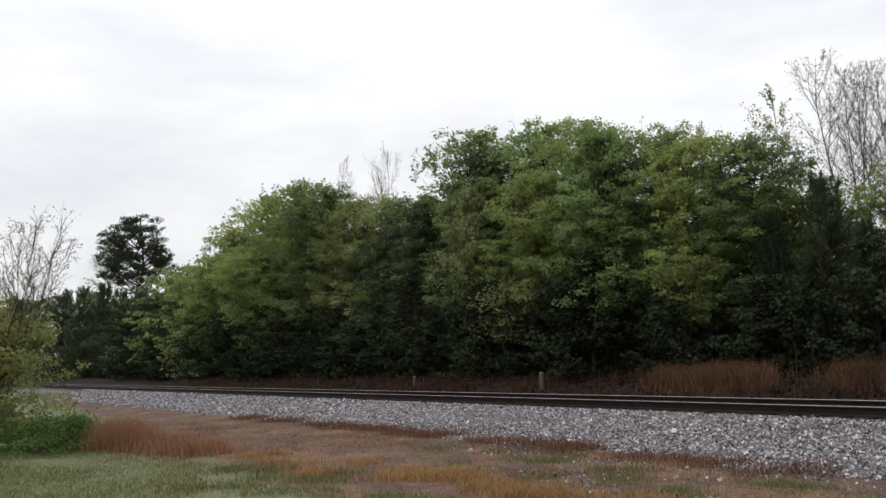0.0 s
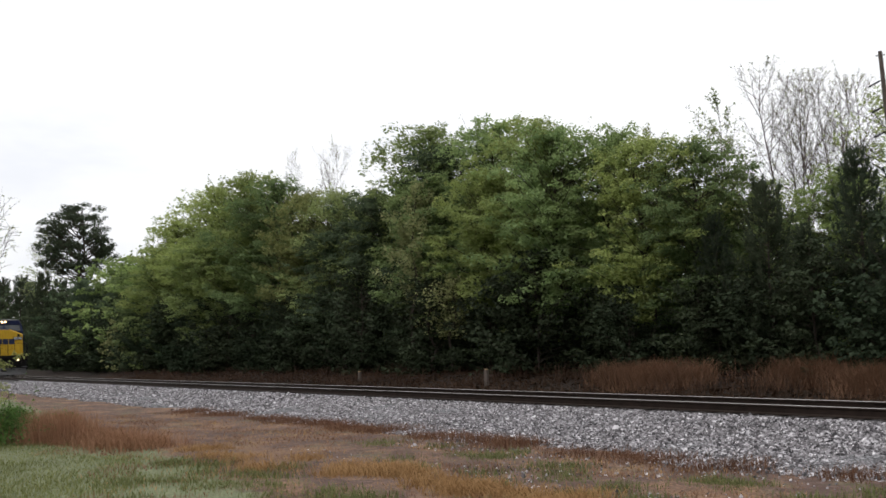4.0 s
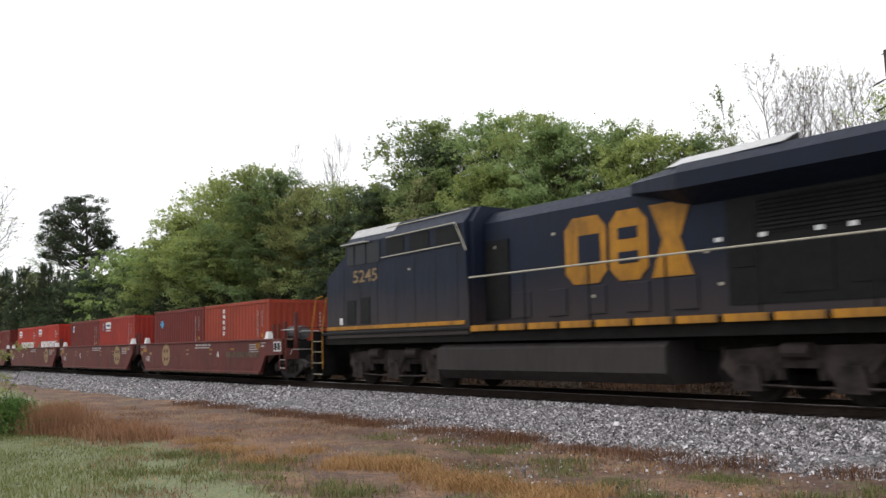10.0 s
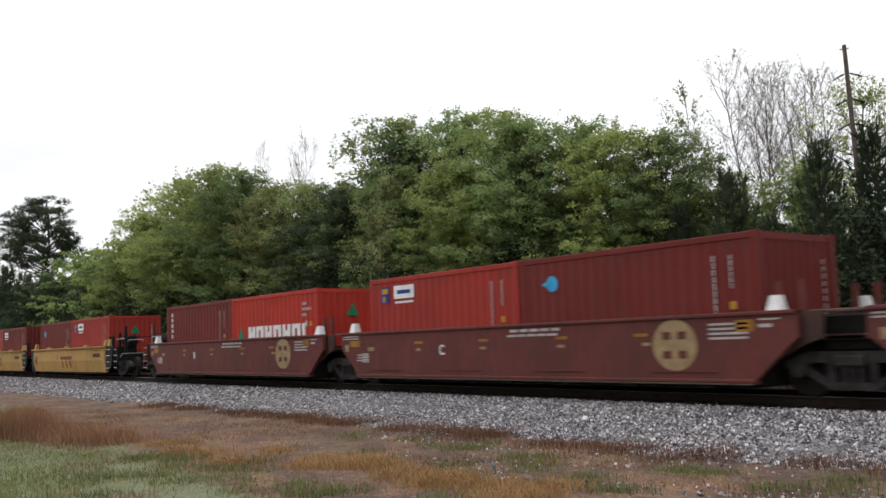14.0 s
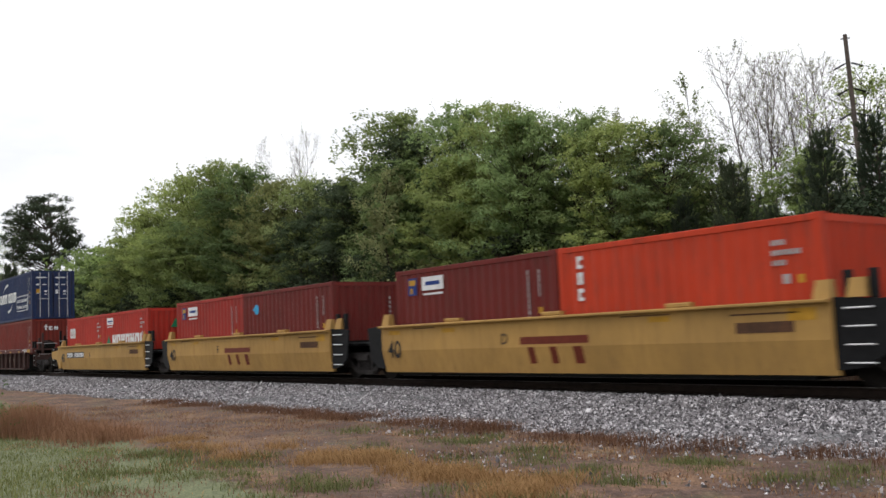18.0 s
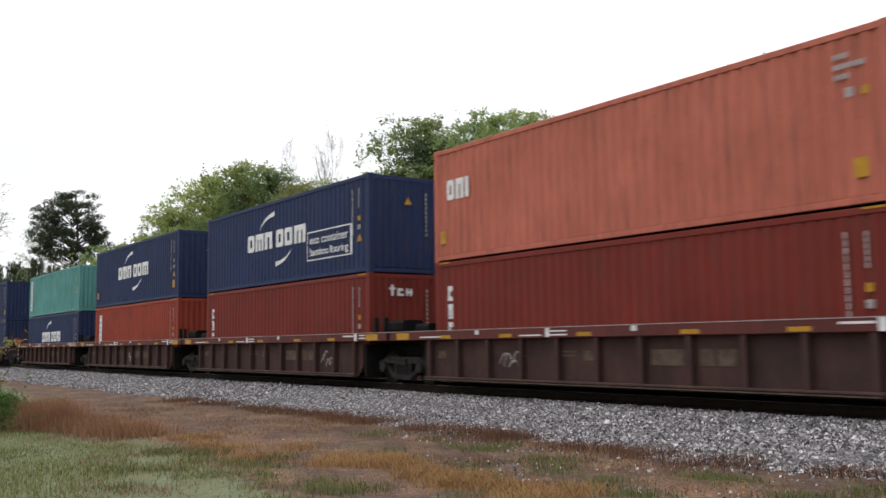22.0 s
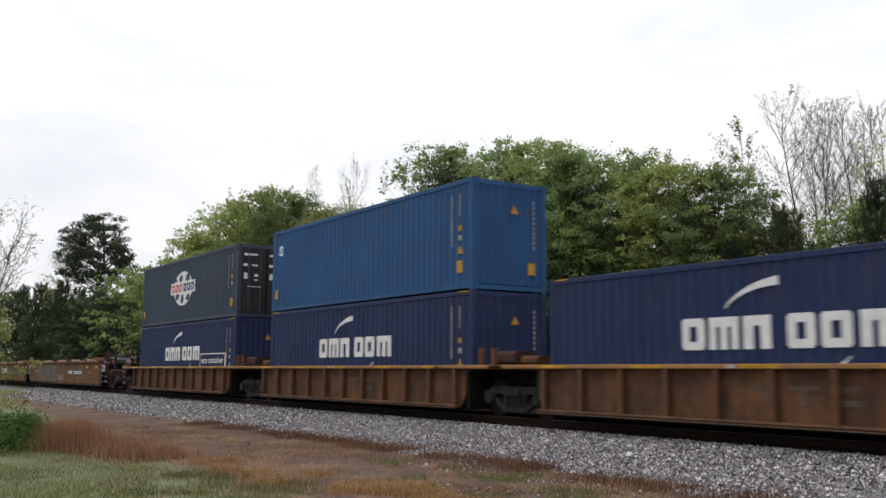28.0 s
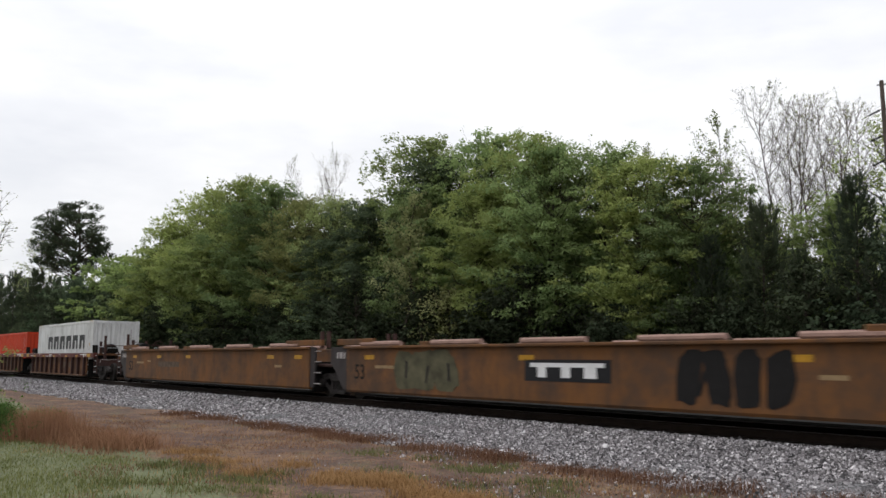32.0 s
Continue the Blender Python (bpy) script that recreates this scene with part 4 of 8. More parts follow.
def utility_pole():
    """A power pole behind the trees, with three pairs of slanted insulators."""
    p = thing("utility_pole", "weathered wooden power pole leaning slightly, with slanted insulators", "utility pole", at=(-16.1, 30.0, -0.2))
    p.rotation_euler[2] = radians(28)
    H = 10.95
    part("pole", Solid().tube((0.16, 0, 0), (-0.13, 0, H), 0.115, 0.070, 12), POLE_WOOD, p)
    part("top_pin", Solid().box(-0.28, 0.02, -0.02, 0.02, H - 0.16, H - 0.11), BARE_STEEL, p)
    for z in (9.95, 9.05, 8.2):
        cx = 0.16 - 0.29 * z / H
        for s in (-1, 1):
            a = part("insulator", Solid().tube((cx + s * 0.08, 0, z), (cx + s * 0.46, 0, z - 0.17), 0.022, 0.022, 8), DECAL_BLACK, p, "dark grey ribbed insulator")
            q = Solid()
            for i in range(5):
                x = 0.14 + i * 0.065
                q.tube((cx + s * x, 0, z - 0.03 - i * 0.029), (cx + s * (x + 0.03), 0, z - 0.042 - i * 0.029), 0.048, 0.036, 8)
            part("shed_discs", q, DECAL_BLACK, a)
            part("clamp", Solid().tube((cx + s * 0.46, 0, z - 0.17), (cx + s * 0.62, 0, z - 0.22), 0.012, 0.012, 5), BARE_STEEL, p)


utility_pole()


def near_bush():
    """The half-bare bush, the vine-covered shrub and the dead grass beside the lawn."""
    wood, (v, f) = bare(61, 5.2, 1.9, 6, 16, 0.0055, 1500, 0.25, 0.055)
    plant("bare_bush", "tall half-bare bush with arching twigs and small buds", "bush", (wood, (v, f)), LEAF_OLIVE, BARK, (-24.2, 2.50, GZ))
    plant("olive_bush", "dense olive-green bush below bare twigs", "bush", broadleaf(62, 3.0, 1.6, 0.2, 42000, 0.062, 0.9, 0.25, 60), LEAF_OLIVE, BARK, (-24.4, 2.70, GZ))
    plant("green_shrub", "low bright green shrub overgrown with vines", "bush", broadleaf(63, 0.70, 1.25, 0.05, 12000, 0.05, 1.0, 0.05, 4), LEAF_SHRUB, BARK, (-22.8, 3.75, GZ))


near_bush()


def blades(name, n, place, hmin, hmax, width, lean, material, seed, label, category):
    """Grass: thin bent blades; place(rng, n) gives their feet."""
    rng = np.random.default_rng(seed)
    p = place(rng, n)
    n = len(p)
    h = rng.uniform(hmin, hmax, (n, 1))
    az = rng.uniform(0, 6.283, n)
    d = np.stack([np.cos(az), np.sin(az), np.zeros(n)], -1)
    w = np.stack([-d[:, 1], d[:, 0], np.zeros(n)], -1) * width
    up = np.array([0, 0, 1.0])
    l1 = d * h * lean * 0.3
    l2 = d * h * lean * rng.uniform(0.5, 1.3, (n, 1))
    v = np.stack([p - w, p + w, p + up * h * 0.6 + l1 + w * 0.7, p + up * h * 0.6 + l1 - w * 0.7, p + up * h + l2 + w * 0.15, p + up * h + l2 - w * 0.15], 1).reshape(-1, 3)
    o = (np.arange(n) * 6)[:, None]
    f = np.concatenate([o + np.array([0, 1, 2, 3]), o + np.array([3, 2, 4, 5])])
    ob = new(name, cloud(name, v, f, material))
    return tagged(ob, label, category, kind="stuff")


def lawn_edge(x):
    return 3.6 - 0.16 * (x + 9) + 0.5 * np.sin(x * 0.7) + 0.3 * np.sin(x * 1.9 + 2)


def on_lawn(rng, n):
    x, y = rng.uniform(-23, -5, n), rng.uniform(0.2, 7.5, n)
    keep = y < lawn_edge(x) - rng.exponential(0.35, n)
    return np.stack([x, y, np.full(n, GZ)], -1)[keep]


def on_verge(rng, n):
    x, y = rng.uniform(-30, -2, n), rng.uniform(3.0, 11.2, n)
    d = np.array([noise.noise(Vector((a * 0.55, b * 0.9, 3.1))) + 0.6 * noise.noise(Vector((a * 1.7, b * 2.2, 7.7))) for a, b in zip(x, y)])
    keep = (y > lawn_edge(x) - 0.8) & (d + rng.normal(0, 0.18, n) > 0.12)
    return np.stack([x, y, np.full(n, GZ)], -1)[keep]


def on_verge2(rng, n):
    x, y = rng.uniform(-30, -2, n), rng.uniform(3.0, 10.6, n)
    d = np.array([noise.noise(Vector((a * 0.4, b * 0.8, 13.1))) + 0.5 * noise.noise(Vector((a * 1.4, b * 2.0, 17.7))) for a, b in zip(x, y)])
    keep = (y > lawn_edge(x) - 1.0) & (d + rng.normal(0, 0.2, n) > 0.05)
    return np.stack([x, y, np.full(n, GZ)], -1)[keep]


def tufts(spots, spread):
    def place(rng, n):
        c = np.array(spots)[rng.integers(0, len(spots), n)]
        q = c[:, :2] + rng.normal(0, 1, (n, 2)) * spread
        return np.stack([q[:, 0], q[:, 1], np.full(n, GZ)], -1)
    return place


def grasses():
    blades("lawn_grass", 60000, on_lawn, 0.03, 0.08, 0.006, 0.6, GRASS_GREEN, 71, "short green lawn grass with weeds", "grass")
    blades("verge_straw", 15000, on_verge2, 0.02, 0.07, 0.005, 0.9, GRASS_DRY, 77, "sparse tan straw on the verge", "grass")
    blades("verge_grass", 60000, on_verge, 0.02, 0.07, 0.006, 0.8, GRASS_RED, 72, "sparse reddish dead grass on the verge", "grass")
    tall = [(-22.4, 4.7), (-22.0, 4.9), (-21.6, 4.8), (-21.8, 5.2), (-22.6, 5.2), (-21.2, 5.2)]
    low = [(-20.6, 5.3), (-20.0, 5.6), (-19.4, 5.6), (-20.8, 5.7), (-18.8, 5.7), (-18.2, 5.9)]
    blades("broomsedge", 3600, tufts(tall, 0.30), 0.25, 0.72, 0.006, 0.35, BROOM, 73, "tall reddish-brown broomsedge beside the shrub", "grass")
    blades("broomsedge", 3400, tufts(low, 0.36), 0.12, 0.40, 0.006, 0.7, BROOM, 78, "leaning reddish broomsedge thinning out over the verge", "grass")
    rs = random.Random(5)

    def patches(n, x0, x1, y_at, dy):
        return [(x, y_at(x) + rs.gauss(0, dy)) for x in (rs.uniform(x0, x1) for _ in range(n))]
    strip = patches(24, -12.6, -7.4, lambda x: 7.0 - 0.04 * (x + 10), 0.24) + patches(6, -17, -13, lambda x: 6.4, 0.3)
    blades("straw_grass", 12000, tufts(strip, 0.22), 0.04, 0.16, 0.006, 0.9, GRASS_DRY, 74, "ragged strip of golden straw grass", "grass")
    green = patches(16, -16, -5, lambda x: 9.5, 0.55) + patches(34, -16, -7, lambda x: 5.4, 0.8) + patches(14, -13, -6, lambda x: 8.6, 0.5)
    blades("weeds", 9000, tufts(green, 0.20), 0.03, 0.13, 0.006, 0.7, GRASS_GREEN, 75, "small patches of green weeds on the verge", "weeds")
    toe = patches(60, -30, -4, lambda x: 11.0, 0.28)
    blades("toe_weeds", 15000, tufts(toe, 0.28), 0.03, 0.17, 0.005, 0.7, BANK_GRASS, 79, "dusty dark red weeds along the toe of the ballast", "weeds")
    def on_bank_foot(rng, n):
        x, y = -8 - 72 * rng.uniform(0, 1, n) ** 1.3, rng.uniform(20.6, 25.4, n)
        d = np.array([noise.noise(Vector((a * 0.45, b * 0.5, 23.1))) for a, b in zip(x, y)])
        keep = d + rng.normal(0, 0.15, n) > 0.05
        z = GZ + np.clip((y - 21.0) / 4.5, 0, 1) * 0.75
        return np.stack([x, y, z], -1)[keep]
    blades("dry_brush", 22000, on_bank_foot, 0.12, 0.62, 0.008, 0.7, BRUSH, 80, "thin dark brown brush between track and woods", "brush")
    bank = [(-9.0 - 1.0 * i + rs.uniform(-0.5, 0.5), 23.6 + rs.uniform(-0.6, 0.6)) for i in range(15) if i not in (8, 9, 10)]

    def on_bank(rng, n):
        c = np.array(bank)[rng.integers(0, len(bank), n)]
        q = c + rng.normal(0, 1, (n, 2)) * np.array((0.42, 0.5))
        return np.stack([q[:, 0], q[:, 1], GZ + np.clip((q[:, 1] - 21.0) / 4.5, 0, 1) * 0.75], -1)
    blades("bank_grass", 16000, on_bank, 0.15, 0.85, 0.008, 0.9, BANK_GRASS, 76, "tall reddish dead grass along the foot of the woods", "grass")


grasses()


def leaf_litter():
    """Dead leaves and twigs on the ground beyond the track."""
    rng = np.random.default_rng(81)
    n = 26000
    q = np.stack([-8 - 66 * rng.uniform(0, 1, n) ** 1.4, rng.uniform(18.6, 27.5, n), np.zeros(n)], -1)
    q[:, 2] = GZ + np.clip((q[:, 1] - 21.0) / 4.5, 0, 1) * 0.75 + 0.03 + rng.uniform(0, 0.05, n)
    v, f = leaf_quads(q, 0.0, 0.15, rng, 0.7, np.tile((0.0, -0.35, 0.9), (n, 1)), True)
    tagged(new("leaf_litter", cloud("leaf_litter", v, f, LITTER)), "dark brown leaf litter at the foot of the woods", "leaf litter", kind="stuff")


leaf_litter()
stones("scattered_gravel", 1500, -16, -3, 7.4, 10.8, 0.035, 6, "pale gravel scattered on the verge", "gravel", False)


def trackside_markers():
    for x, y, h, mat_, lab in ((-39.5, 23.0, 0.62, POLE_WOOD, "short reddish wooden stake beside the track"), (-29.0, 22.6, 0.75, POLE_WOOD, "short wooden stake with a pale cap beside the track")):
        s = thing("marker_stake", lab, "stake", at=(x, y, GZ + 0.2))
        part("post", Solid().box(-0.09, 0.09, -0.05, 0.05, 0, h), mat_, s)
        part("cap", Solid().box(-0.06, 0.06, -0.05, 0.05, h, h + 0.05), DECAL_DUST, s)


trackside_markers()

# ---- train: positions along it are in metres of its own line, which moves with the train ----
def run_of(t):
    """How far the train's line has moved at t seconds."""
    return 16.626 * (t - 16) + 0.00836 * (t - 16) ** 2


MOVERS = []   # (thing, x on the train's line, height)
SPINNERS = []  # wheelsets


def rolling(ob, x, z=0.0):
    MOVERS.append((ob, x, z))
    ob.location = (x + run_of(0), TRACK_Y, z)
    return ob


CACHE = {}


def cached(key, make):
    if key not in CACHE:
        CACHE[key] = make()
    return CACHE[key]


def corrugated(length, height, pitch, depth):
    """A wall in the x-z plane whose ribs stand out towards -y, its outer face at y = 0."""
    n = max(1, round(length / pitch))
    p = length / n
    xs, ds = [0.0], [0.0]
    for i in range(n):
        a = i * p
        for fx, d in ((0.24, 0.0), (0.48, depth), (0.76, depth), (1.0, 0.0)):
            xs.append(a + p * fx); ds.append(d)
    s = Solid()
    v = [(x, d, 0) for x, d in zip(xs, ds)] + [(x, d, height) for x, d in zip(xs, ds)]
    m = len(xs)
    s.add(v, [(i, i + 1, m + i + 1, m + i) for i in range(m - 1)])
    return s


def turned(solid, m):
    q = Solid()
    q.v = [tuple(m @ Vector(p)) for p in solid.v]
    q.f = list(solid.f)
    return q


W = 1.219
CM = 0.006  # how far markings stand proud


def container(length, height, color, x, z, label, group, marks=(), doors=False, number=True):
    """A shipping container with its near long side at y = -W and its leading end towards +x."""
    c = rolling(thing("shipping_container", label, "container", group), x, z)
    L, H = length, height
    # slate boxes get darker doors and duller locking bars
    dark_doors = color == SLATE
    door_color = (0.020, 0.023, 0.030) if dark_doors else color
    bar_paint = DECAL_FAINT if dark_doors else BARE_STEEL
    key = (L, H)

    def side():
        return corrugated(L - 0.36, H - 0.30, 0.278, 0.036 if L > 8 else 0.024).mesh("side_panel")
    sp = cached(("side",) + key, side)
    part("side_panel", sp, PAINT, c, color=color, at=(0.18, -W + 0.012, 0.17))
    far = part("side_panel", sp, PAINT, c, color=color, at=(L - 0.18, W - 0.012, 0.17))
    far.rotation_euler[2] = math.pi
    end = cached(("end", H), lambda: turned(corrugated(2 * W - 0.30, H - 0.30, 0.25, 0.045), Matrix.Rotation(radians(90), 4, "Z")).mesh("end_panel"))
    e = part("end_panel", end, PAINT, c, color=color, at=(0.02, W - 0.15, 0.17))
    e.rotation_euler[2] = math.pi
    if not doors:
        part("end_panel", end, PAINT, c, color=color, at=(L - 0.02, -W + 0.15, 0.17))
    else:
        for s in (-1, 1):
            def leaf():
                q = Solid().box(-0.03, 0.03, -0.52, 0.52, 0, H - 0.32)
                for zz in (0.12, 0.62, 1.12, 1.62, 2.1):
                    q.box(0.03, 0.045, -0.48, 0.48, zz, zz + 0.32)
                return q.mesh("door")
            d = part("door", cached(("door", H), leaf), PAINT, c, color=door_color, at=(L - 0.05, s * 0.54, 0.17))
            for yy in (-0.22, 0.26):
                part("locking_bar", cached(("bar", H, dark_doors), lambda: Solid().tube((0.07, 0, -0.05), (0.07, 0, H - 0.28), 0.024, 0.024, 6).mesh("locking_bar")), bar_paint, d, "dull locking bar" if dark_doors else "galvanised locking bar", at=(0, yy, 0))
            part("door_handle", cached("handle", lambda: Solid().box(0.08, 0.10, -0.28, 0.28, 1.02, 1.06).mesh("door_handle")), BARE_STEEL, d)
            for yy, zz, w_, h_ in ((-0.42, 2.26, 0.30, 0.09), (-0.10, 2.28, 0.24, 0.07), (-0.44, 1.84, 0.17, 0.10), (-0.10, 1.86, 0.24, 0.06), (-0.42, 1.34, 0.15, 0.24), (0.02, 1.44, 0.16, 0.10), (0.02, 1.28, 0.16, 0.05)):
                part("door_placard", Solid().box(0.047, 0.05, yy, yy + w_, zz, zz + h_), DECAL_WHITE, d, "small white placard")
            part("door_gasket", cached(("gasket", H), lambda: Solid().box(0.0, 0.052, 0.505, 0.53, 0, H - 0.32).mesh("door_gasket")), RUBBER, d)
    part("roof", cached(("roof",) + key, lambda: Solid().box(0.06, L - 0.06, -W + 0.05, W - 0.05, H - 0.05, H - 0.015).mesh("roof")), PAINT, c, color=color)
    part("floor_frame", cached(("floor",) + key, lambda: Solid().box(0.1, L - 0.1, -W + 0.06, W - 0.06, 0.05, 0.16).mesh("floor_frame")), UNDER, c)
    rl = cached(("rail",) + key, lambda: Solid().bevel_box(0.17, L - 0.17, -0.03, 0.03, 0, 0.12, 0.012).mesh("side_rail"))
    for s in (-1, 1):
        part("top_rail", rl, PAINT_EDGE, c, color=color, at=(0, s * (W - 0.035), H - 0.13))
        part("bottom_rail", rl, PAINT_EDGE, c, color=color, at=(0, s * (W - 0.035), 0.04))
    cross = cached("cross", lambda: Solid().box(-0.06, 0.06, -W + 0.15, W - 0.15, 0, 0.12).mesh("end_sill"))
    post = cached(("post", H), lambda: Solid().box(-0.085, 0.085, -0.08, 0.08, 0.11, H - 0.11).mesh("corner_post"))
    cast = cached("cast", lambda: Solid().bevel_box(-0.09, 0.09, -0.082, 0.082, 0, 0.118, 0.01).mesh("corner_casting"))
    for xx in (0.09, L - 0.09):
        for zz in (0.03, H - 0.14):
            part("end_sill", cross, PAINT, c, color=color, at=(xx, 0, zz))
        for s in (-1, 1):
            part("corner_post", post, PAINT_EDGE, c, color=color, at=(xx, s * (W - 0.08), 0))
            for zz in (0.0, H - 0.118):
                part("corner_casting", cast, PAINT_EDGE, c, color=color, at=(xx, s * (W - 0.082), zz))
    if number == "rows":
        code_rows(c, L, H)
    elif number:
        code_marks(c, L, H)
    for m in marks:
        m(c, L, H)
    return c


def plate(c, name, material, rects, label="", y=-W - CM + 0.012):
    """Flat painted rectangles (x0, x1, z0, z1) on the near side."""
    if len(rects) <= 9 and name in ("reflector", "stencil", "emblem_relief", "band_slab", "faded_patch", "yellow_sticker", "maroon_emblem", "white_emblem"):
        for x0, x1, z0, z1 in rects:
            part(name, Solid().box(x0, x1, y - 0.002, y, z0, z1), material, c, label)
        return c
    q = Solid()
    for x0, x1, z0, z1 in rects:
        q.box(x0, x1, y - 0.002, y, z0, z1)
    return part(name, q, material, c, label)


def shape(c, name, material, pts, label="", y=-W - CM + 0.012):
    return part(name, Solid().prism_y(pts, y - 0.002, y), material, c, label)


def code_marks(c, L, H):
    """Rows of small white characters near the leading edge, too small to read, as bars."""
    for i in range(11):
        plate(c, "code_character", DECAL_CODE, [(L - 0.950 + (i % 2) * 0.006, L - 0.905, H - 0.48 - i * 0.125, H - 0.375 - i * 0.125)], "small dull white code character")
    for i in range(6):
        plate(c, "code_character", DECAL_CODE, [(L - 0.590, L - 0.550, H - 0.47 - i * 0.10, H - 0.385 - i * 0.10)], "small dull white code character")
    plate(c, "code_square", DECAL_CODE, [(L - 0.63, L - 0.50, H - 1.60, H - 1.46)], "small dull white square")
    plate(c, "yellow_sticker", DECAL_YELLOW, [(L - 0.62, L - 0.50, H - 1.34, H - 1.20)])
    for i in range(10):
        part("end_character", cached("endchar", lambda: Solid().box(-0.003, 0.003, 0, 0.05, 0, 0.09).mesh("end_character")), DECAL_CODE, c, at=(L - 0.009, W - 0.46, H - 0.55 - i * 0.135))


def code_rows(c, L, H):
    """Three short lines of small white code near the leading top corner, as bars."""
    for i, w_ in enumerate((0.34, 0.56, 0.30)):
        for k in range(int(w_ / 0.07)):
            plate(c, "code_character", DECAL_CODE, [(L - 0.96 + k * 0.07, L - 0.908 + k * 0.07, H - 0.47 - i * 0.17, H - 0.38 - i * 0.17)], "small white code character")
    plate(c, "code_square", DECAL_CODE, [(L - 0.78, L - 0.64, H - 1.12, H - 0.96)], "small dull white square")
    plate(c, "yellow_sticker", DECAL_YELLOW, [(L - 0.50, L - 0.38, H - 1.12, H - 0.98)])


def arc(cx, cz, r, a0, a1, w0, w1):
    """A tapering arc as an outline of points."""
    out, inn = [], []
    for i in range(11):
        t = i / 10
        a = radians(a0 + (a1 - a0) * t)
        w = w0 + (w1 - w0) * t
        out.append((cx + math.cos(a) * (r + w / 2), cz + math.sin(a) * (r + w / 2)))
        inn.append((cx + math.cos(a) * (r - w / 2), cz + math.sin(a) * (r - w / 2)))
    pts = out + inn[::-1]
    area = sum(p[0] * q[1] - q[0] * p[1] for p, q in zip(pts, pts[1:] + pts[:1]))
    return pts if area > 0 else pts[::-1]


def frame_block(x0, x1, z0, z1, k=0.30):
    """A squared ring as four bars."""
    w, h = (x1 - x0) * k, (z1 - z0) * 0.26
    return [(x0, x0 + w, z0 + 0.04, z1 - 0.04), (x1 - w, x1, z0 + 0.04, z1 - 0.04), (x0 + 0.04, x1 - 0.04, z0, z0 + h), (x0 + 0.04, x1 - 0.04, z1 - h, z1)]


def comb_block(x0, x1, z0, z1, n=2, k=0.62):
    """Upright bars joined along the top."""
    p = (x1 - x0) / n
    w = p * k
    bars = [(x0 + i * (x1 - x0 - w) / max(1, n - 1), x0 + i * (x1 - x0 - w) / max(1, n - 1) + w, z0, z1) for i in range(n)]
    return bars + [(x0 + 0.02, x1 - 0.02, z1 - (z1 - z0) * 0.30, z1)]


def emblem_bars(c, material, blocks, label, name="emblem_slab", y=-W - CM + 0.012):
    """One part for each block of an emblem; the bars of a block lie side by side."""
    for rects in blocks:
        q = Solid()
        for i, (x0, x1, z0, z1) in enumerate(rects):
            q.box(x0, x1, y - 0.002 - 0.0006 * i, y, z0, z1)
        part(name, q, material, c, label)


def emblem_shipping(c, L, H):
    """A line of seven bold white slabs between two swooping white strokes."""
    z0, z1 = 1.26, 1.85
    spans = ((3.82, 4.36), (4.46, 5.12), (5.22, 5.80), (6.12, 6.66), (6.76, 7.32), (7.46, 8.26))
    emblem_bars(c, DECAL_WHITE, [(frame_block(a, b, z0, z1, 0.34) if i in (0, 3, 4) else comb_block(a, b, z0, z1, 3 if i in (1, 5) else 2, 0.74)) for i, (a, b) in enumerate(spans)], "bold white block of an emblem")
    shape(c, "emblem_stroke", DECAL_WHITE, sweep((4.82, 2.00), (5.18, 2.38), (5.98, 2.44), 0.02, 0.16), "white swooping stroke")
    shape(c, "emblem_stroke", DECAL_WHITE, sweep((6.08, 0.70), (6.85, 0.74), (7.28, 1.12), 0.16, 0.02), "white swooping stroke")


def sweep(a, b, c, w0, w1):
    """A curved brush stroke from a to c, bent towards b, as an outline."""
    out, inn = [], []
    for i in range(11):
        t = i / 10
        x, z = [(1 - t) ** 2 * p + 2 * t * (1 - t) * q + t * t * r for p, q, r in zip(a, b, c)]
        dx, dz = [2 * (1 - t) * (q - p) + 2 * t * (r - q) for p, q, r in zip(a, b, c)]
        k = (w0 + (w1 - w0) * t) / 2 / math.hypot(dx, dz)
        out.append((x + dz * k, z - dx * k))
        inn.append((x - dz * k, z + dx * k))
    return out + inn[::-1]


def eco_box(c, L, H):
    plate(c, "lettering_frame", DECAL_WHITE, [(8.38, 11.22, 1.49, 1.53), (8.38, 11.22, 0.60, 0.64), (8.38, 8.42, 0.60, 1.53), (11.12, 11.22, 0.60, 1.53)], "white outlined box")
    for body, zz, hh, k in (("eco container", 1.13, 0.27, 1.02), ("bamboo flooring", 0.76, 0.24, 0.94)):
        t = part("lettering", write(body, hh, k), DECAL_WHITE, c, "white words " + body, at=(8.56, -W - CM + 0.010, zz))
        wd = max(v.co.x for v in t.data.vertices)
        t.scale = (2.42 / wd, 1, 1)


def emblem_car(c, L, H):
    """Six white slabs with a green triangle, and the same triangle on the leading end."""
    z0, z1 = 1.04, 1.57
    spans = ((1.34, 1.84), (1.92, 2.46), (2.56, 3.06), (3.16, 3.70), (3.80, 4.32), (4.42, 4.96), (5.08, 5.26))
    emblem_bars(c, DECAL_WHITE, [([(a, b, z0, z1)] if i == 6 else [(a, a + 0.2, z0, z1), (b - 0.2, b, z0, z1)] + ([(a, b, z0 + 0.18, z0 + 0.34)] if i in (0, 2, 4) else [(a + 0.1, b - 0.1, z1 - 0.14, z1)])) for i, (a, b) in enumerate(spans)], "white block of an emblem")
    shape(c, "emblem_triangle", DECAL_GREEN, [(0.48, 1.12), (1.10, 1.12), (0.80, 1.56)], "green triangle")
    end_triangle(c, L, H)


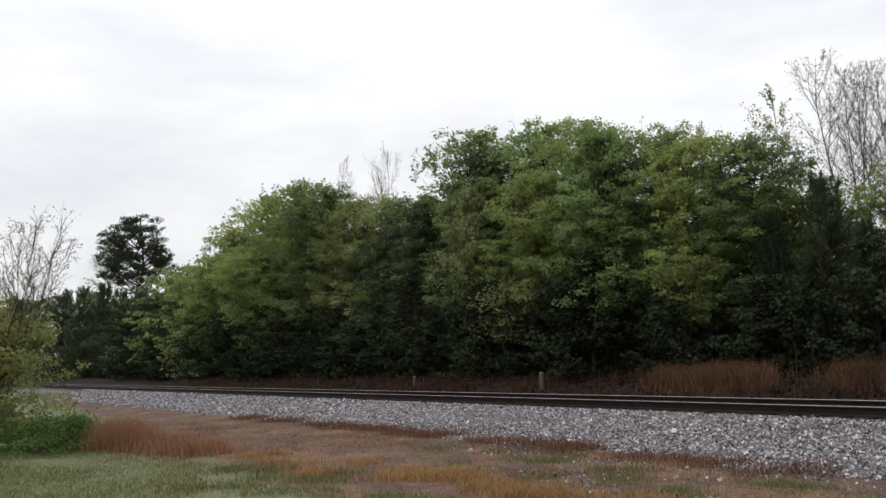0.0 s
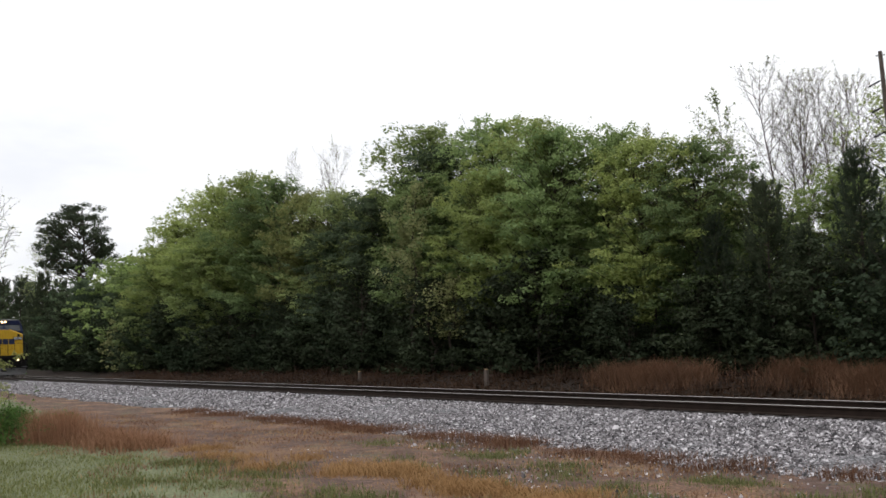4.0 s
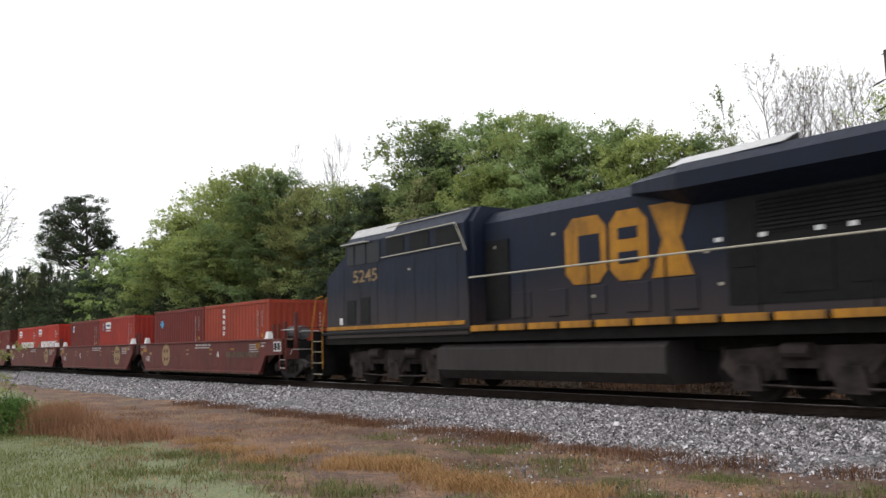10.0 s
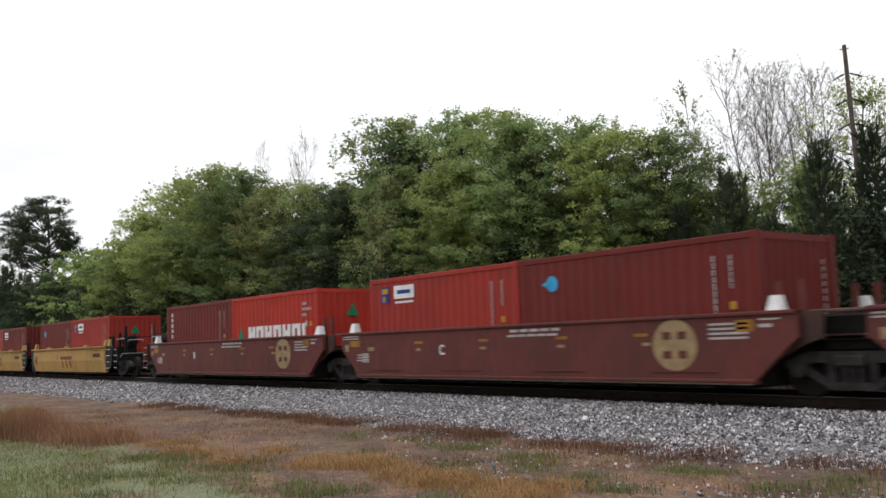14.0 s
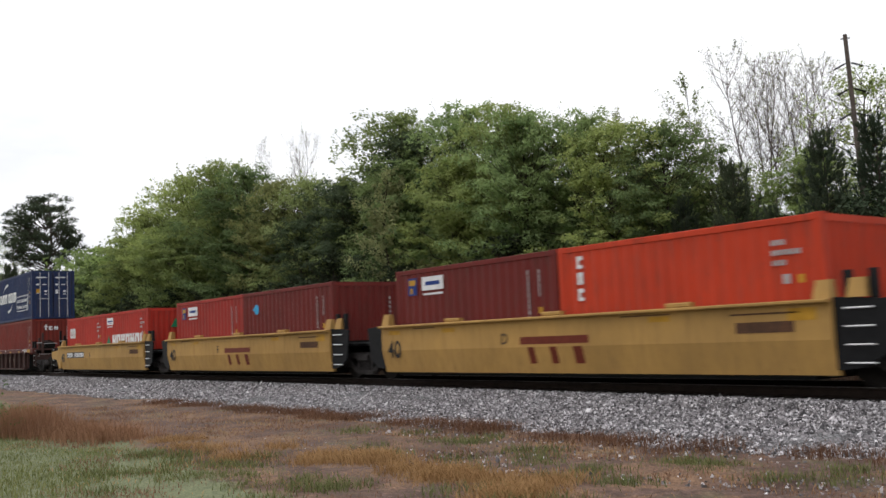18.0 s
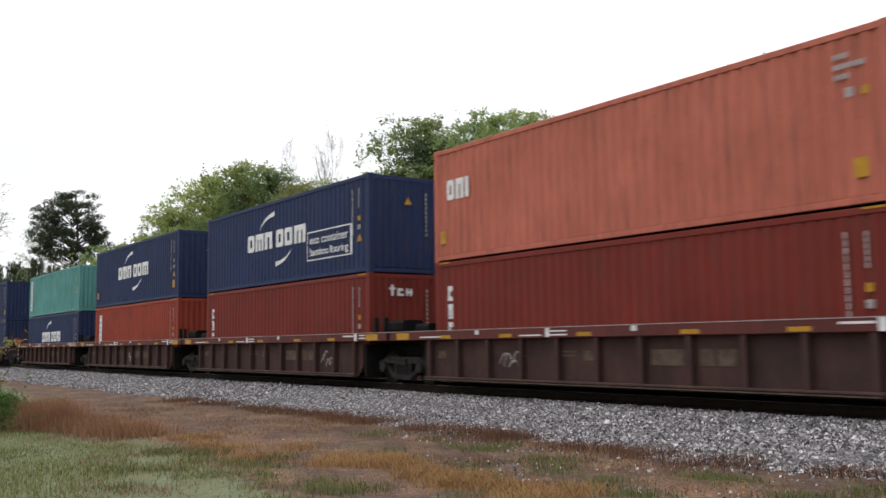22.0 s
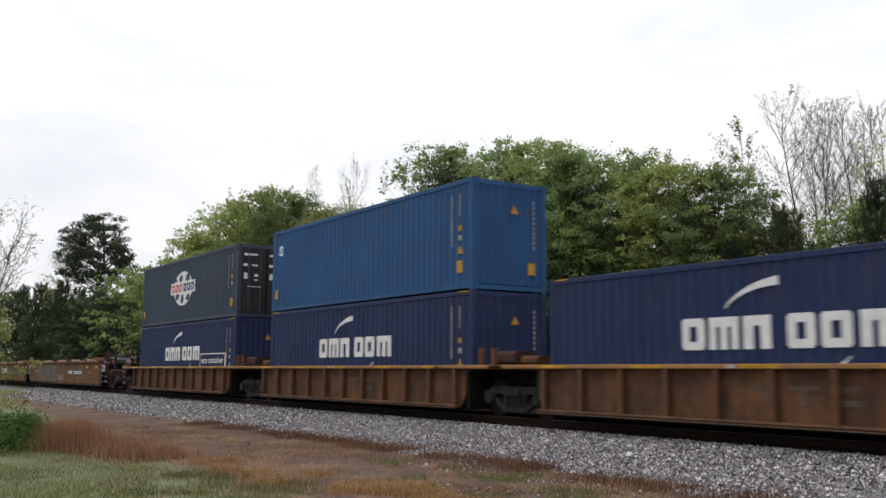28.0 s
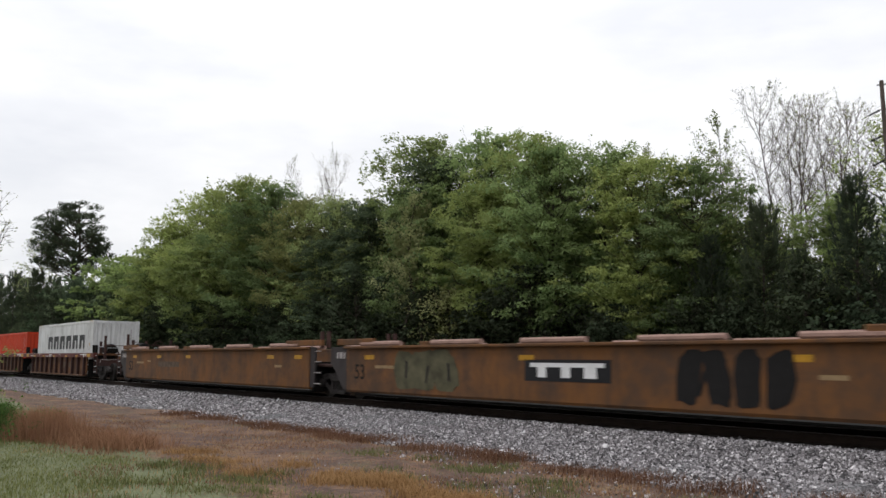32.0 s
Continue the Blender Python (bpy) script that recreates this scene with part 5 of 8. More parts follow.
def end_triangle(c, L, H):
    q = Solid().add([(L + 0.004, -0.22, 1.75), (L + 0.004, 0.22, 1.75), (L + 0.004, 0.0, 2.15)], [(0, 1, 2)])
    part("end_emblem", q, DECAL_GREEN, c, "green triangle")


def white_label(c, L, H):
    plate(c, "label_plate", DECAL_WHITE, [(0.56, 1.46, 2.04, 2.36), (0.62, 1.40, 1.93, 1.97)], "white rectangular label")
    plate(c, "label_print", DECAL_NAVY, [(0.70, 1.34, 2.16, 2.24), (0.9, 1.2, 2.10, 2.13)], y=-W - CM + 0.008)


def twin_label(c, L, H):
    plate(c, "label_plate", DECAL_WHITE, [(1.15, 2.05, 2.02, 2.36), (1.2, 2.0, 1.90, 1.95)], "white rectangular label")
    plate(c, "label_print", DECAL_NAVY, [(1.3, 1.9, 2.14, 2.24)], y=-W - CM + 0.008)
    plate(c, "label_square", DECAL_NAVY, [(0.55, 0.92, 1.92, 2.36)], "blue and yellow square label")
    plate(c, "label_print", DECAL_YELLOW, [(0.60, 0.87, 2.17, 2.31), (0.64, 0.74, 1.96, 2.1)], y=-W - CM + 0.008)


def disc(c, L, H, r=0.17, x=1.02, z=2.0):
    pts = [(x + math.cos(a) * r, z + math.sin(a) * r) for a in np.linspace(0, 2 * math.pi, 24, endpoint=False)]
    shape(c, "disc_emblem", DECAL_BLUE, pts, "light blue disc")
    shape(c, "disc_tab", DECAL_BLUE, [(x - r - 0.14, z), (x - r + 0.03, z - 0.07), (x - r + 0.03, z + 0.07)])


def small_square(c, L, H):
    plate(c, "label_plate", DECAL_WHITE, [(0.55, 0.82, 1.98, 2.32)], "small white label")
    plate(c, "label_print", DECAL_BLUE, [(0.61, 0.76, 2.05, 2.25)], y=-W - CM + 0.008)


def column(x, z0, z1, w=0.22, n=5):
    """A column of plain white bars where an upright brand name stands."""
    def go(c, L, H):
        s = (z1 - z0) / n
        blocks = []
        for i in range(n):
            a, b = z0 + i * s + 0.05, z0 + (i + 1) * s - 0.03
            blocks.append([(x, x + w * 0.42, a, b), (x, x + w, b - (b - a) * 0.34, b)] + ([(x, x + w, a, a + (b - a) * 0.28)] if i % 2 == 0 else [(x + w * 0.6, x + w, a, b)]))
        emblem_bars(c, DECAL_WHITE, blocks, "upright white bar of an emblem", "upright_emblem")
    return go


def boxed_column(x, z0, z1):
    def go(c, L, H):
        plate(c, "upright_label", DECAL_WHITE, [(x, x + 0.42, z0, z1)], "upright white label")
        n = 6
        s = (z1 - z0) / n
        plate(c, "label_print", DECAL_NAVY, [(x + 0.15, x + 0.29, z0 + i * s + 0.08, z0 + (i + 1) * s - 0.05) for i in range(n)], y=-W - CM + 0.008)
    return go


def slabs3(c, L, H):
    """Three white slabs near the trailing end."""
    emblem_bars(c, DECAL_WHITE, [frame_block(0.55, 0.86, 1.55, 2.06, 0.36), comb_block(0.92, 1.26, 1.55, 2.06, 2, 0.8), [(1.32, 1.46, 1.55, 2.06)]], "white block of an emblem")


def end_tex(c, L, H):
    for y, bars in ((-0.55, ((0.07, 0.15, 0.0, 0.32), (0.0, 0.22, 0.18, 0.24))), (-0.27, ((0.0, 0.09, 0.0, 0.22), (0.0, 0.22, 0.0, 0.07), (0.02, 0.2, 0.15, 0.22))), (0.02, ((0.0, 0.24, 0.08, 0.15), (0.02, 0.09, 0.0, 0.22), (0.15, 0.22, 0.0, 0.22)))):
        q = Solid()
        for i, (a, b, z0, z1) in enumerate(bars):
            q.box(L + 0.002, L + 0.005 + 0.0006 * i, y + a, y + b, H - 0.66 + z0, H - 0.66 + z1)
        part("end_emblem", q, DECAL_WHITE, c, "white block of an emblem")


def globe(c, L, H):
    """A white disc with dark lands and a red and white band across it."""
    cx, cz, r = 5.85, 1.55, 0.80
    pts = [(cx + math.cos(a) * r * 1.5, cz + math.sin(a) * r * 0.95) for a in np.linspace(0, 2 * math.pi, 32, endpoint=False)]
    shape(c, "globe_disc", DECAL_WHITE, pts, "white disc of an emblem")
    # dark seas between the white lands
    for x0, z0, w_, h_ in ((-1.02, -0.52, 0.62, 0.42), (-0.55, 0.30, 0.50, 0.34), (-0.28, -0.70, 0.46, 0.46), (0.30, 0.26, 0.62, 0.40), (0.42, -0.58, 0.56, 0.32), (-1.05, 0.30, 0.28, 0.18)):
        part("globe_sea", Solid().prism_y([(cx + x0, cz + z0 + h_ * 0.3), (cx + x0 + w_ * 0.45, cz + z0), (cx + x0 + w_, cz + z0 + h_ * 0.35), (cx + x0 + w_ * 0.8, cz + z0 + h_), (cx + x0 + w_ * 0.25, cz + z0 + h_ * 0.85)], -W - CM + 0.006, -W - CM + 0.010), PAINT, c, color=SLATE)
    plate(c, "globe_band", DECAL_WHITE, [(4.25, 7.42, cz - 0.22, cz + 0.30)], y=-W - CM + 0.005)
    yb = -W - CM + 0.002
    emblem_bars(c, DECAL_RED, [frame_block(a, a + 0.40, cz - 0.14, cz + 0.22, 0.34) for a in (4.40, 4.88, 5.36)], "red block of an emblem", "band_slab", yb)
    emblem_bars(c, DECAL_NAVY, [frame_block(a, a + 0.40, cz - 0.14, cz + 0.22, 0.34) for a in (5.92, 6.40, 6.88)], "navy block of an emblem", "band_slab", yb)


def yellow_ends(c, L, H):
    plate(c, "yellow_sticker", DECAL_YELLOW, [(0.26, 0.48, 0.46, 0.78), (L - 0.70, L - 0.46, 0.46, 0.78)], "yellow height sticker")
    q = Solid().box(L + 0.001, L + 0.005, 0.58, 0.82, 0.46, 0.78)
    part("end_sticker", q, DECAL_YELLOW, c)


def left_sticker(c, L, H):
    plate(c, "yellow_sticker", DECAL_YELLOW, [(0.26, 0.48, 0.46, 0.78)], "yellow height sticker")
    part("end_sticker", Solid().box(L + 0.006, L + 0.010, -0.98, -0.78, H - 1.34, H - 1.10), DECAL_YELLOW, c)


def side_triangle(c, L, H):
    shape(c, "warning_triangle", DECAL_YELLOW, [(L - 0.70, H - 1.95), (L - 0.42, H - 1.95), (L - 0.56, H - 1.72)])


def triangle_marks(c, L, H):
    shape(c, "warning_triangle", DECAL_YELLOW, [(L - 0.70, H - 1.95), (L - 0.42, H - 1.95), (L - 0.56, H - 1.72)])
    q = Solid().add([(L + 0.004, 0.0, H - 0.85), (L + 0.004, 0.26, H - 0.85), (L + 0.004, 0.13, H - 0.62)], [(0, 1, 2)])
    part("end_triangle", q, DECAL_YELLOW, c)


# ---- trucks ----
def wheelset(parent, x, r, moving=True, gauge=0.7525):
    def make():
        q = Solid()
        for s in (-1, 1):
            y = s * gauge
            q.tube((0, y - 0.065, 0), (0, y + 0.065, 0), r, r, 24)
            q.tube((0, y + s * 0.065, 0), (0, y + s * 0.10, 0), r * 0.42, r * 0.30, 12)
            for i in range(6):
                a = i * math.pi / 3
                q.box(math.cos(a) * r * 0.6 - 0.03, math.cos(a) * r * 0.6 + 0.03, y + s * 0.065 - 0.012, y + s * 0.065 + 0.014, math.sin(a) * r * 0.6 - 0.03, math.sin(a) * r * 0.6 + 0.03)
            q.tube((0, y - s * 0.085, 0), (0, y - s * 0.06, 0), r + 0.025, r + 0.025, 24)
        q.tube((0, -1.0, 0), (0, 1.0, 0), 0.08, 0.08, 10)
        return q.mesh("wheelset")
    w = part("wheelset", cached(("wheels", r), make), WHEEL, parent, "brown steel wheels on an axle", at=(x, 0, r))
    if moving:
        SPINNERS.append((w, x, r))
    return w


def freight_truck(car, x, material=None):
    """A two-axle truck with cast side frames, springs and roller bearings."""
    m = material or TRUCK
    t = part("truck", Solid().box(-0.25, 0.25, -0.98, 0.98, 0.38, 0.62), UNDER, car, "two-axle freight truck", at=(x, 0, 0))

    def cast_frame():
        q = Solid()
        q.prism_y([(-1.18, 0.46), (-0.74, 0.56), (0.74, 0.56), (1.18, 0.46), (1.18, 0.60), (0.74, 0.74), (-0.74, 0.74), (-1.18, 0.60)], -0.075, 0.075)
        q.prism_y([(-0.42, 0.13), (0.42, 0.13), (0.46, 0.25), (-0.46, 0.25)], -0.085, 0.085)
        for m in (-1, 1):
            pts = [(m * 0.40, 0.14), (m * 0.96, 0.47), (m * 0.86, 0.57), (m * 0.34, 0.25)]
            q.prism_y(pts if m > 0 else pts[::-1], -0.07, 0.07)
            q.box(min(m * 0.29, m * 0.41), max(m * 0.29, m * 0.41), -0.07, 0.07, 0.24, 0.57)
            q.box(min(m * 0.72, m * 1.10), max(m * 0.72, m * 1.10), -0.06, 0.06, 0.52, 0.64)
        return q.mesh("side_frame")
    fr = cached("truck_side", cast_frame)
    cap = cached("bearing", lambda: Solid().tube((0, -0.11, 0), (0, 0.11, 0), 0.14, 0.14, 16).tube((0, -0.125, 0), (0, 0.125, 0), 0.075, 0.075, 10).mesh("bearing_cap"))
    spr = cached("springs", lambda: Solid().tube((0, 0, 0.25), (0, 0, 0.55), 0.062, 0.062, 8).mesh("spring"))
    bol = cached("bolster", lambda: Solid().bevel_box(-0.24, 0.24, -0.13, 0.05, 0.50, 0.68, 0.03).mesh("bolster_end"))
    for s in (-1, 1):
        part("side_frame", fr, m, t, at=(0, s * 1.0, 0))
        o = part("bolster_end", bol, m, t, at=(0, s * 1.02, 0))
        if s > 0:
            o.rotation_euler[2] = math.pi
        for xx in (-0.15, 0, 0.15):
            part("spring", spr, m, t, at=(xx, s * 1.03, 0))
        for xx in (-0.89, 0.89):
            part("bearing_cap", cap, TRUCK, t, at=(xx, s * 1.05, 0.46))
    for xx in (-0.89, 0.89):
        wheelset(t, xx, 0.44)
    return t


# ---- articulated well cars ----
def bars_on_well(c, material, rects, y, label="white stencilled lettering"):
    return plate(c, "stencil", material, rects, label, y=y)


def well_common(car, L, floor, wall_y, mat_):
    part("well_floor", Solid().box(0.3, L - 0.3, -wall_y + 0.2, wall_y - 0.2, 0.14, 0.20), UNDER, car)
    for xx in (-0.03, L + 0.03):
        part("bulkhead", Solid().box(xx - 0.05, xx + 0.05, -wall_y + 0.12, wall_y - 0.12, 0.2, 1.08), UNDER, car, "black end plate of the well")


def platform(car, x0, x1, mat_, z0=0.72, z1=1.02, half=1.15):
    """The beam over the shared truck between two wells."""
    q = Solid().bevel_box(x0, x1, -half, half, z1 - 0.10, z1, 0.03)
    q.box(x0, x1, -0.35, 0.35, z0, z1 - 0.10)
    return part("end_platform", q, mat_, car)


def brown_well(letter, x, first=False, last=False):
    """A deep-sided oxide brown well; x is the trailing end of its load."""
    L = 12.4
    wy = 1.50
    c = rolling(thing("well_car", "oxide brown well car with deep plain sides and round emblem", "rail car", "brown well cars"), x - 0.2)
    out = [(-0.80, 0.98), (-0.62, 0.84), (0.0, 0.30), (L, 0.30), (L + 0.62, 0.84), (L + 0.80, 0.98), (L + 0.80, 1.42), (L + 0.2, 1.42), (L + 0.15, 1.36), (-0.15, 1.36), (-0.2, 1.42), (-0.80, 1.42)]
    if first:
        out = out[:4] + [(L + 0.42, 0.86), (L + 1.75, 0.90), (L + 1.75, 1.40)] + out[6 + 1:]
    for s in (-1, 1):
        part("side_wall", Solid().prism_y(out, s * wy - 0.05, s * wy + 0.05), WELL_BROWN, c)
        part("top_chord", Solid().bevel_box(-0.8, L + 0.8, s * wy - 0.09, s * wy + 0.09, 1.36, 1.43, 0.015), WELL_BROWN, c)
        part("bottom_chord", Solid().bevel_box(0.0, L, s * wy - 0.09, s * wy + 0.07, 0.24, 0.31, 0.015), WELL_BROWN, c)
        # tan lip holds the sill's highlight as a paler colour
        part("bottom_lip", Solid().box(0.05, L - 0.05, s * wy - 0.10, s * wy + 0.10, 0.215, 0.238), DECAL_FAINT, c, "bottom flange with its bright line painted on")
        for i in range(4):
            part("step_strip", cached("strip", lambda: Solid().box(-0.75, 0.75, -0.07, 0.07, 0, 0.025).mesh("step_strip")), WELL_BROWN, c, at=(1.3 + i * 3.2, s * wy, 0.42))
        for i in range(7):
            part("jacking_pad", cached("pad", lambda: Solid().box(-0.14, 0.14, -0.05, 0.05, 0.16, 0.25).mesh("jacking_pad")), UNDER, c, at=(0.9 + i * 1.75, s * wy, 0))
    well_common(c, L, 0.2, wy, WELL_BROWN)
    platform(c, -1.7, 0.2, WELL_DARK)
    platform(c, L - 0.2, L + 1.7, WELL_DARK)
    for xx in (-0.35, L + 0.35):
        for s in (-1, 1):
            part("corner_guide", cached("guide", lambda: Solid().prism_z([(-0.13, -0.11), (0.13, -0.11), (0.13, 0.11), (-0.13, 0.11)], 0, 0.25, [(-0.08, -0.05), (0.08, -0.05), (0.08, 0.08), (-0.08, 0.08)]).mesh("corner_guide")), DECAL_WHITE, c, "white container guide", at=(xx, s * 1.38, 1.43))
    y = -wy - 0.056
    pts = [(10.75 + math.cos(a) * 0.50, 0.90 + math.sin(a) * 0.46) for a in np.linspace(0, 2 * math.pi, 28, endpoint=False)]
    if letter == "A":
        pts = [(p[0] - 8.0, p[1]) for p in pts]
    shape(c, "round_emblem", DECAL_DUST, pts, "faded tan round emblem", y)
    cx = pts[0][0] - 0.5
    plate(c, "emblem_relief", WELL_BROWN, [(cx - 0.26, cx - 0.08, 1.0, 1.14), (cx + 0.08, cx + 0.26, 1.0, 1.14), (cx - 0.26, cx - 0.08, 0.66, 0.80), (cx + 0.08, cx + 0.26, 0.66, 0.80)], y=y - 0.004)
    if letter == "A":
        plate(c, "stencil", DECAL_FAINT, [(9.4 + 0.5 * i, 9.8 + 0.5 * i, 0.80, 1.0) for i in range(6)], "faded tan lettering", y)
    part("unit_letter", write(letter, 0.24), DECAL_WHITE, c, "white letter " + letter, at=(8.5 if letter == "A" else 3.7, y - 0.002, 0.80))
    r = [(6.3 + 0.32 * i, 6.55 + 0.32 * i, 1.25, 1.31) for i in range(5)] + [(6.2 + 0.32 * i, 6.48 + 0.32 * i, 1.15, 1.20) for i in range(5)]
    r += [(11.5, 12.3, 0.98 + 0.08 * i, 1.02 + 0.08 * i) for i in range(4)] + [(0.25, 0.6, 0.62 + 0.07 * i, 0.65 + 0.07 * i) for i in range(4)]
    bars_on_well(c, DECAL_CODE, r, y)
    plate(c, "reflector", DECAL_ORANGE, [(xx, xx + 0.34, 1.07, 1.13) for xx in (2.7, 5.2, 7.7, 9.8)] + [(12.05, 12.4, 1.1, 1.30)], "yellow reflective strip", y)
    bars_on_well(c, DECAL_DUST, [(xx, xx + 0.2, 0.90, 0.96) for xx in (2.75, 5.25, 7.75, 10.0)], y, "faded small lettering")
    plate(c, "reflector", DECAL_ORANGE, [(-0.35, 0.15, 1.04, 1.20)], "yellow reflective panel", y)
    plate(c, "stencil", DECAL_DUST, [(-0.60, -0.42, 0.92, 1.10), (0.55, 0.85, 0.92, 1.02)], "pale square stencil", y)
    bars_on_well(c, DECAL_CODE, [(-0.72, 0.1, 1.30, 1.33), (-0.72, 0.1, 1.24, 1.27), (0.0, 0.55, 0.80, 0.83), (0.0, 0.55, 0.73, 0.76), (0.0, 0.55, 0.66, 0.69), (L + 0.1, L + 0.5, 1.28, 1.31), (L + 0.1, L + 0.35, 1.16, 1.22)], y)
    for s in (-1, 1):
        for dx in (0.30, 0.72):
            part("grab_post", cached("bpost", lambda: Solid().box(-0.05, 0.05, -0.04, 0.04, 1.42, 1.92).mesh("grab_post")), WELL_BROWN, c, at=(L + dx, s * 1.18, 0))
        part("end_frame", Solid().prism_y([(L + 0.30, 0.62), (L + 0.80, 0.86), (L + 1.12, 0.96), (L + 1.18, 1.40), (L + 0.30, 1.40)], s * 1.36 - 0.03, s * 1.36 + 0.03), WELL_DARK, c, "recessed dark brown end frame")
        part("deck_edge", Solid().bevel_box(L + 0.75, L + 1.75, s * 1.12 - 0.05, s * 1.12 + 0.05, 1.36, 1.42, 0.015), DECAL_FAINT, c, "scuffed edge of the deck")
    # added black box stands for the shaded gap between platforms
    part("end_box", Solid().bevel_box(L + 0.95, L + 1.95, -1.0, 1.0, 0.74, 1.34, 0.04), UNDER, c, "black box filling the gap as shade over the truck")
    freight_truck(c, L + 1.4)
    if last:
        freight_truck(c, -1.4)
        brake_end(c, -1.9, WELL_BROWN)
    if first:
        brake_end(c, L + 1.9, WELL_BROWN, True)
    return c


def brake_end(c, x, mat_, tank=False, s=1):
    """The outer end of a car: coupler, ladder and brake gear."""
    d = 1 if x > 0 else -1
    part("coupler", Solid().box(x - 0.1, x + d * 0.75 + 0.1, -0.12, 0.12, 0.70, 0.98), UNDER, c)
    part("end_beam", Solid().bevel_box(min(x, x - d * 0.25), max(x, x - d * 0.25), -1.45, 1.45, 0.75, 1.1, 0.03), mat_, c)
    for s in (-1, 1):
        for k, zz in enumerate((0.45, 0.72, 0.99, 1.26)):
            part("rung", cached("rung", lambda: Solid().tube((-0.21, 0, 0), (0.21, 0, 0), 0.014, 0.014, 5).mesh("rung")), BARE_STEEL, c, "worn steel rung", at=(x - d * 0.30, s * 1.46, zz))
        for dx in (-0.53, -0.07):
            part("ladder_stile", cached(("stile", mat_.name), lambda: Solid().box(-0.025, 0.025, -0.02, 0.02, 0.38, 1.45).mesh("ladder_stile")), mat_, c, at=(x + d * dx, s * 1.45, 0))
        part("end_post", Solid().bevel_box(x - d * 0.15 - 0.06, x - d * 0.15 + 0.06, s * 1.05 - 0.05, s * 1.05 + 0.05, 1.08, 2.28 if s < 0 else 2.05, 0.012), mat_, c, "upright steel post")
        part("grab_iron", Solid().rail([(x + d * 0.06, s * 1.0, 1.62), (x + d * 0.14, s * 0.98, 1.66), (x + d * 0.14, s * 0.35, 1.66), (x + d * 0.06, s * 0.33, 1.62)], 0.016, 5), BARE_STEEL, c)
    part("end_post", Solid().bevel_box(x - d * 0.95 - 0.06, x - d * 0.95 + 0.06, -1.10, -1.00, 1.05, 2.0, 0.012), mat_, c, "upright steel post")
    part("cross_rail", Solid().rail([(x - d * 0.15, -1.05, 1.78), (x - d * 0.15, 1.05, 1.78)], 0.020, 5), mat_, c)
    part("side_rail", Solid().rail([(x - d * 1.25, -1.12, 1.72), (x - d * 0.15, -1.12, 1.72)], 0.016, 5), BARE_STEEL, c)
    part("uncoupling_lever", Solid().rail([(x + d * 0.05, -1.34, 0.90), (x + d * 0.06, -1.28, 1.06), (x + d * 0.12, -0.15, 1.06), (x + d * 0.45, 0.0, 0.98)], 0.011, 6), DECAL_CODE, c, "pale steel uncoupling lever")
    part("coupler_head", Solid().bevel_box(min(x + d * 0.55, x + d * 0.95), max(x + d * 0.55, x + d * 0.95), -0.19, 0.19, 0.62, 1.04, 0.05), UNDER, c)
    part("air_hose", Solid().rail([(x + d * 0.10, -0.45, 0.80), (x + d * 0.32, -0.40, 0.50), (x + d * 0.62, -0.30, 0.42), (x + d * 0.85, -0.22, 0.58)], 0.028, 6), RUBBER, c)
    tk = part("air_tank", Solid().tube((x - d * 1.30, -0.62, 1.62), (x - d * 0.42, -0.62, 1.62), 0.24, 0.24, 18).tube((x - d * 1.36, -0.62, 1.62), (x - d * 0.36, -0.62, 1.62), 0.15, 0.15, 14), TANK_RED if tank == "red" else (UNDER if not tank else PLOUGH_WORN), c, "brake air tank")
    for xx in (1.12, 0.60):
        part("tank_strap", Solid().tube((x - d * xx - 0.02, -0.62, 1.62), (x - d * xx + 0.02, -0.62, 1.62), 0.248, 0.248, 18), UNDER, tk)
        part("tank_saddle", Solid().box(x - d * xx - 0.05, x - d * xx + 0.05, -0.82, -0.42, 1.05, 1.45), UNDER, tk)
    part("brake_box", Solid().bevel_box(min(x - d * 0.9, x - d * 0.4), max(x - d * 0.9, x - d * 0.4), -1.32, -0.95, 1.05, 1.38, 0.03), UNDER, c)
    part("brake_valve", Solid().bevel_box(min(x - d * 0.62, x - d * 0.30), max(x - d * 0.62, x - d * 0.30), 0.1, 0.45, 1.1, 1.5, 0.05), UNDER, c)
    hb = part("hand_brake_wheel", Solid().ring_x(x + d * 0.04, 0.5, 1.72, 0.27, 0.018), mat_, c)
    for a in (0.3, 2.4, 4.5):
        part("spoke", Solid().tube((x + d * 0.04, 0.5, 1.72), (x + d * 0.04, 0.5 + 0.27 * math.cos(a), 1.72 + 0.27 * math.sin(a)), 0.012, 0.012, 4), mat_, hb)
    if tank is True:
        # white-edged tag board low on the side
        px_ = x - d * 0.48
        part("end_plate", Solid().box(px_ - 0.36, px_ + 0.36, -1.560, -1.44, 0.90, 1.42), mat_, c)
        part("tag_board", Solid().box(px_ - 0.24, px_ + 0.24, -1.572, -1.552, 1.06, 1.30), UNDER, c, "dark tag board with a white edge")
        for x0, x1, z0, z1 in ((-0.26, 0.26, 1.29, 1.32), (-0.26, 0.26, 1.0, 1.03), (-0.26, -0.23, 1.03, 1.29), (0.23, 0.26, 1.03, 1.29), (-0.02, 0.02, 1.03, 1.29)):
            part("board_edge", Solid().box(px_ + x0, px_ + x1, -1.578, -1.554, z0, z1), DECAL_WHITE, c)


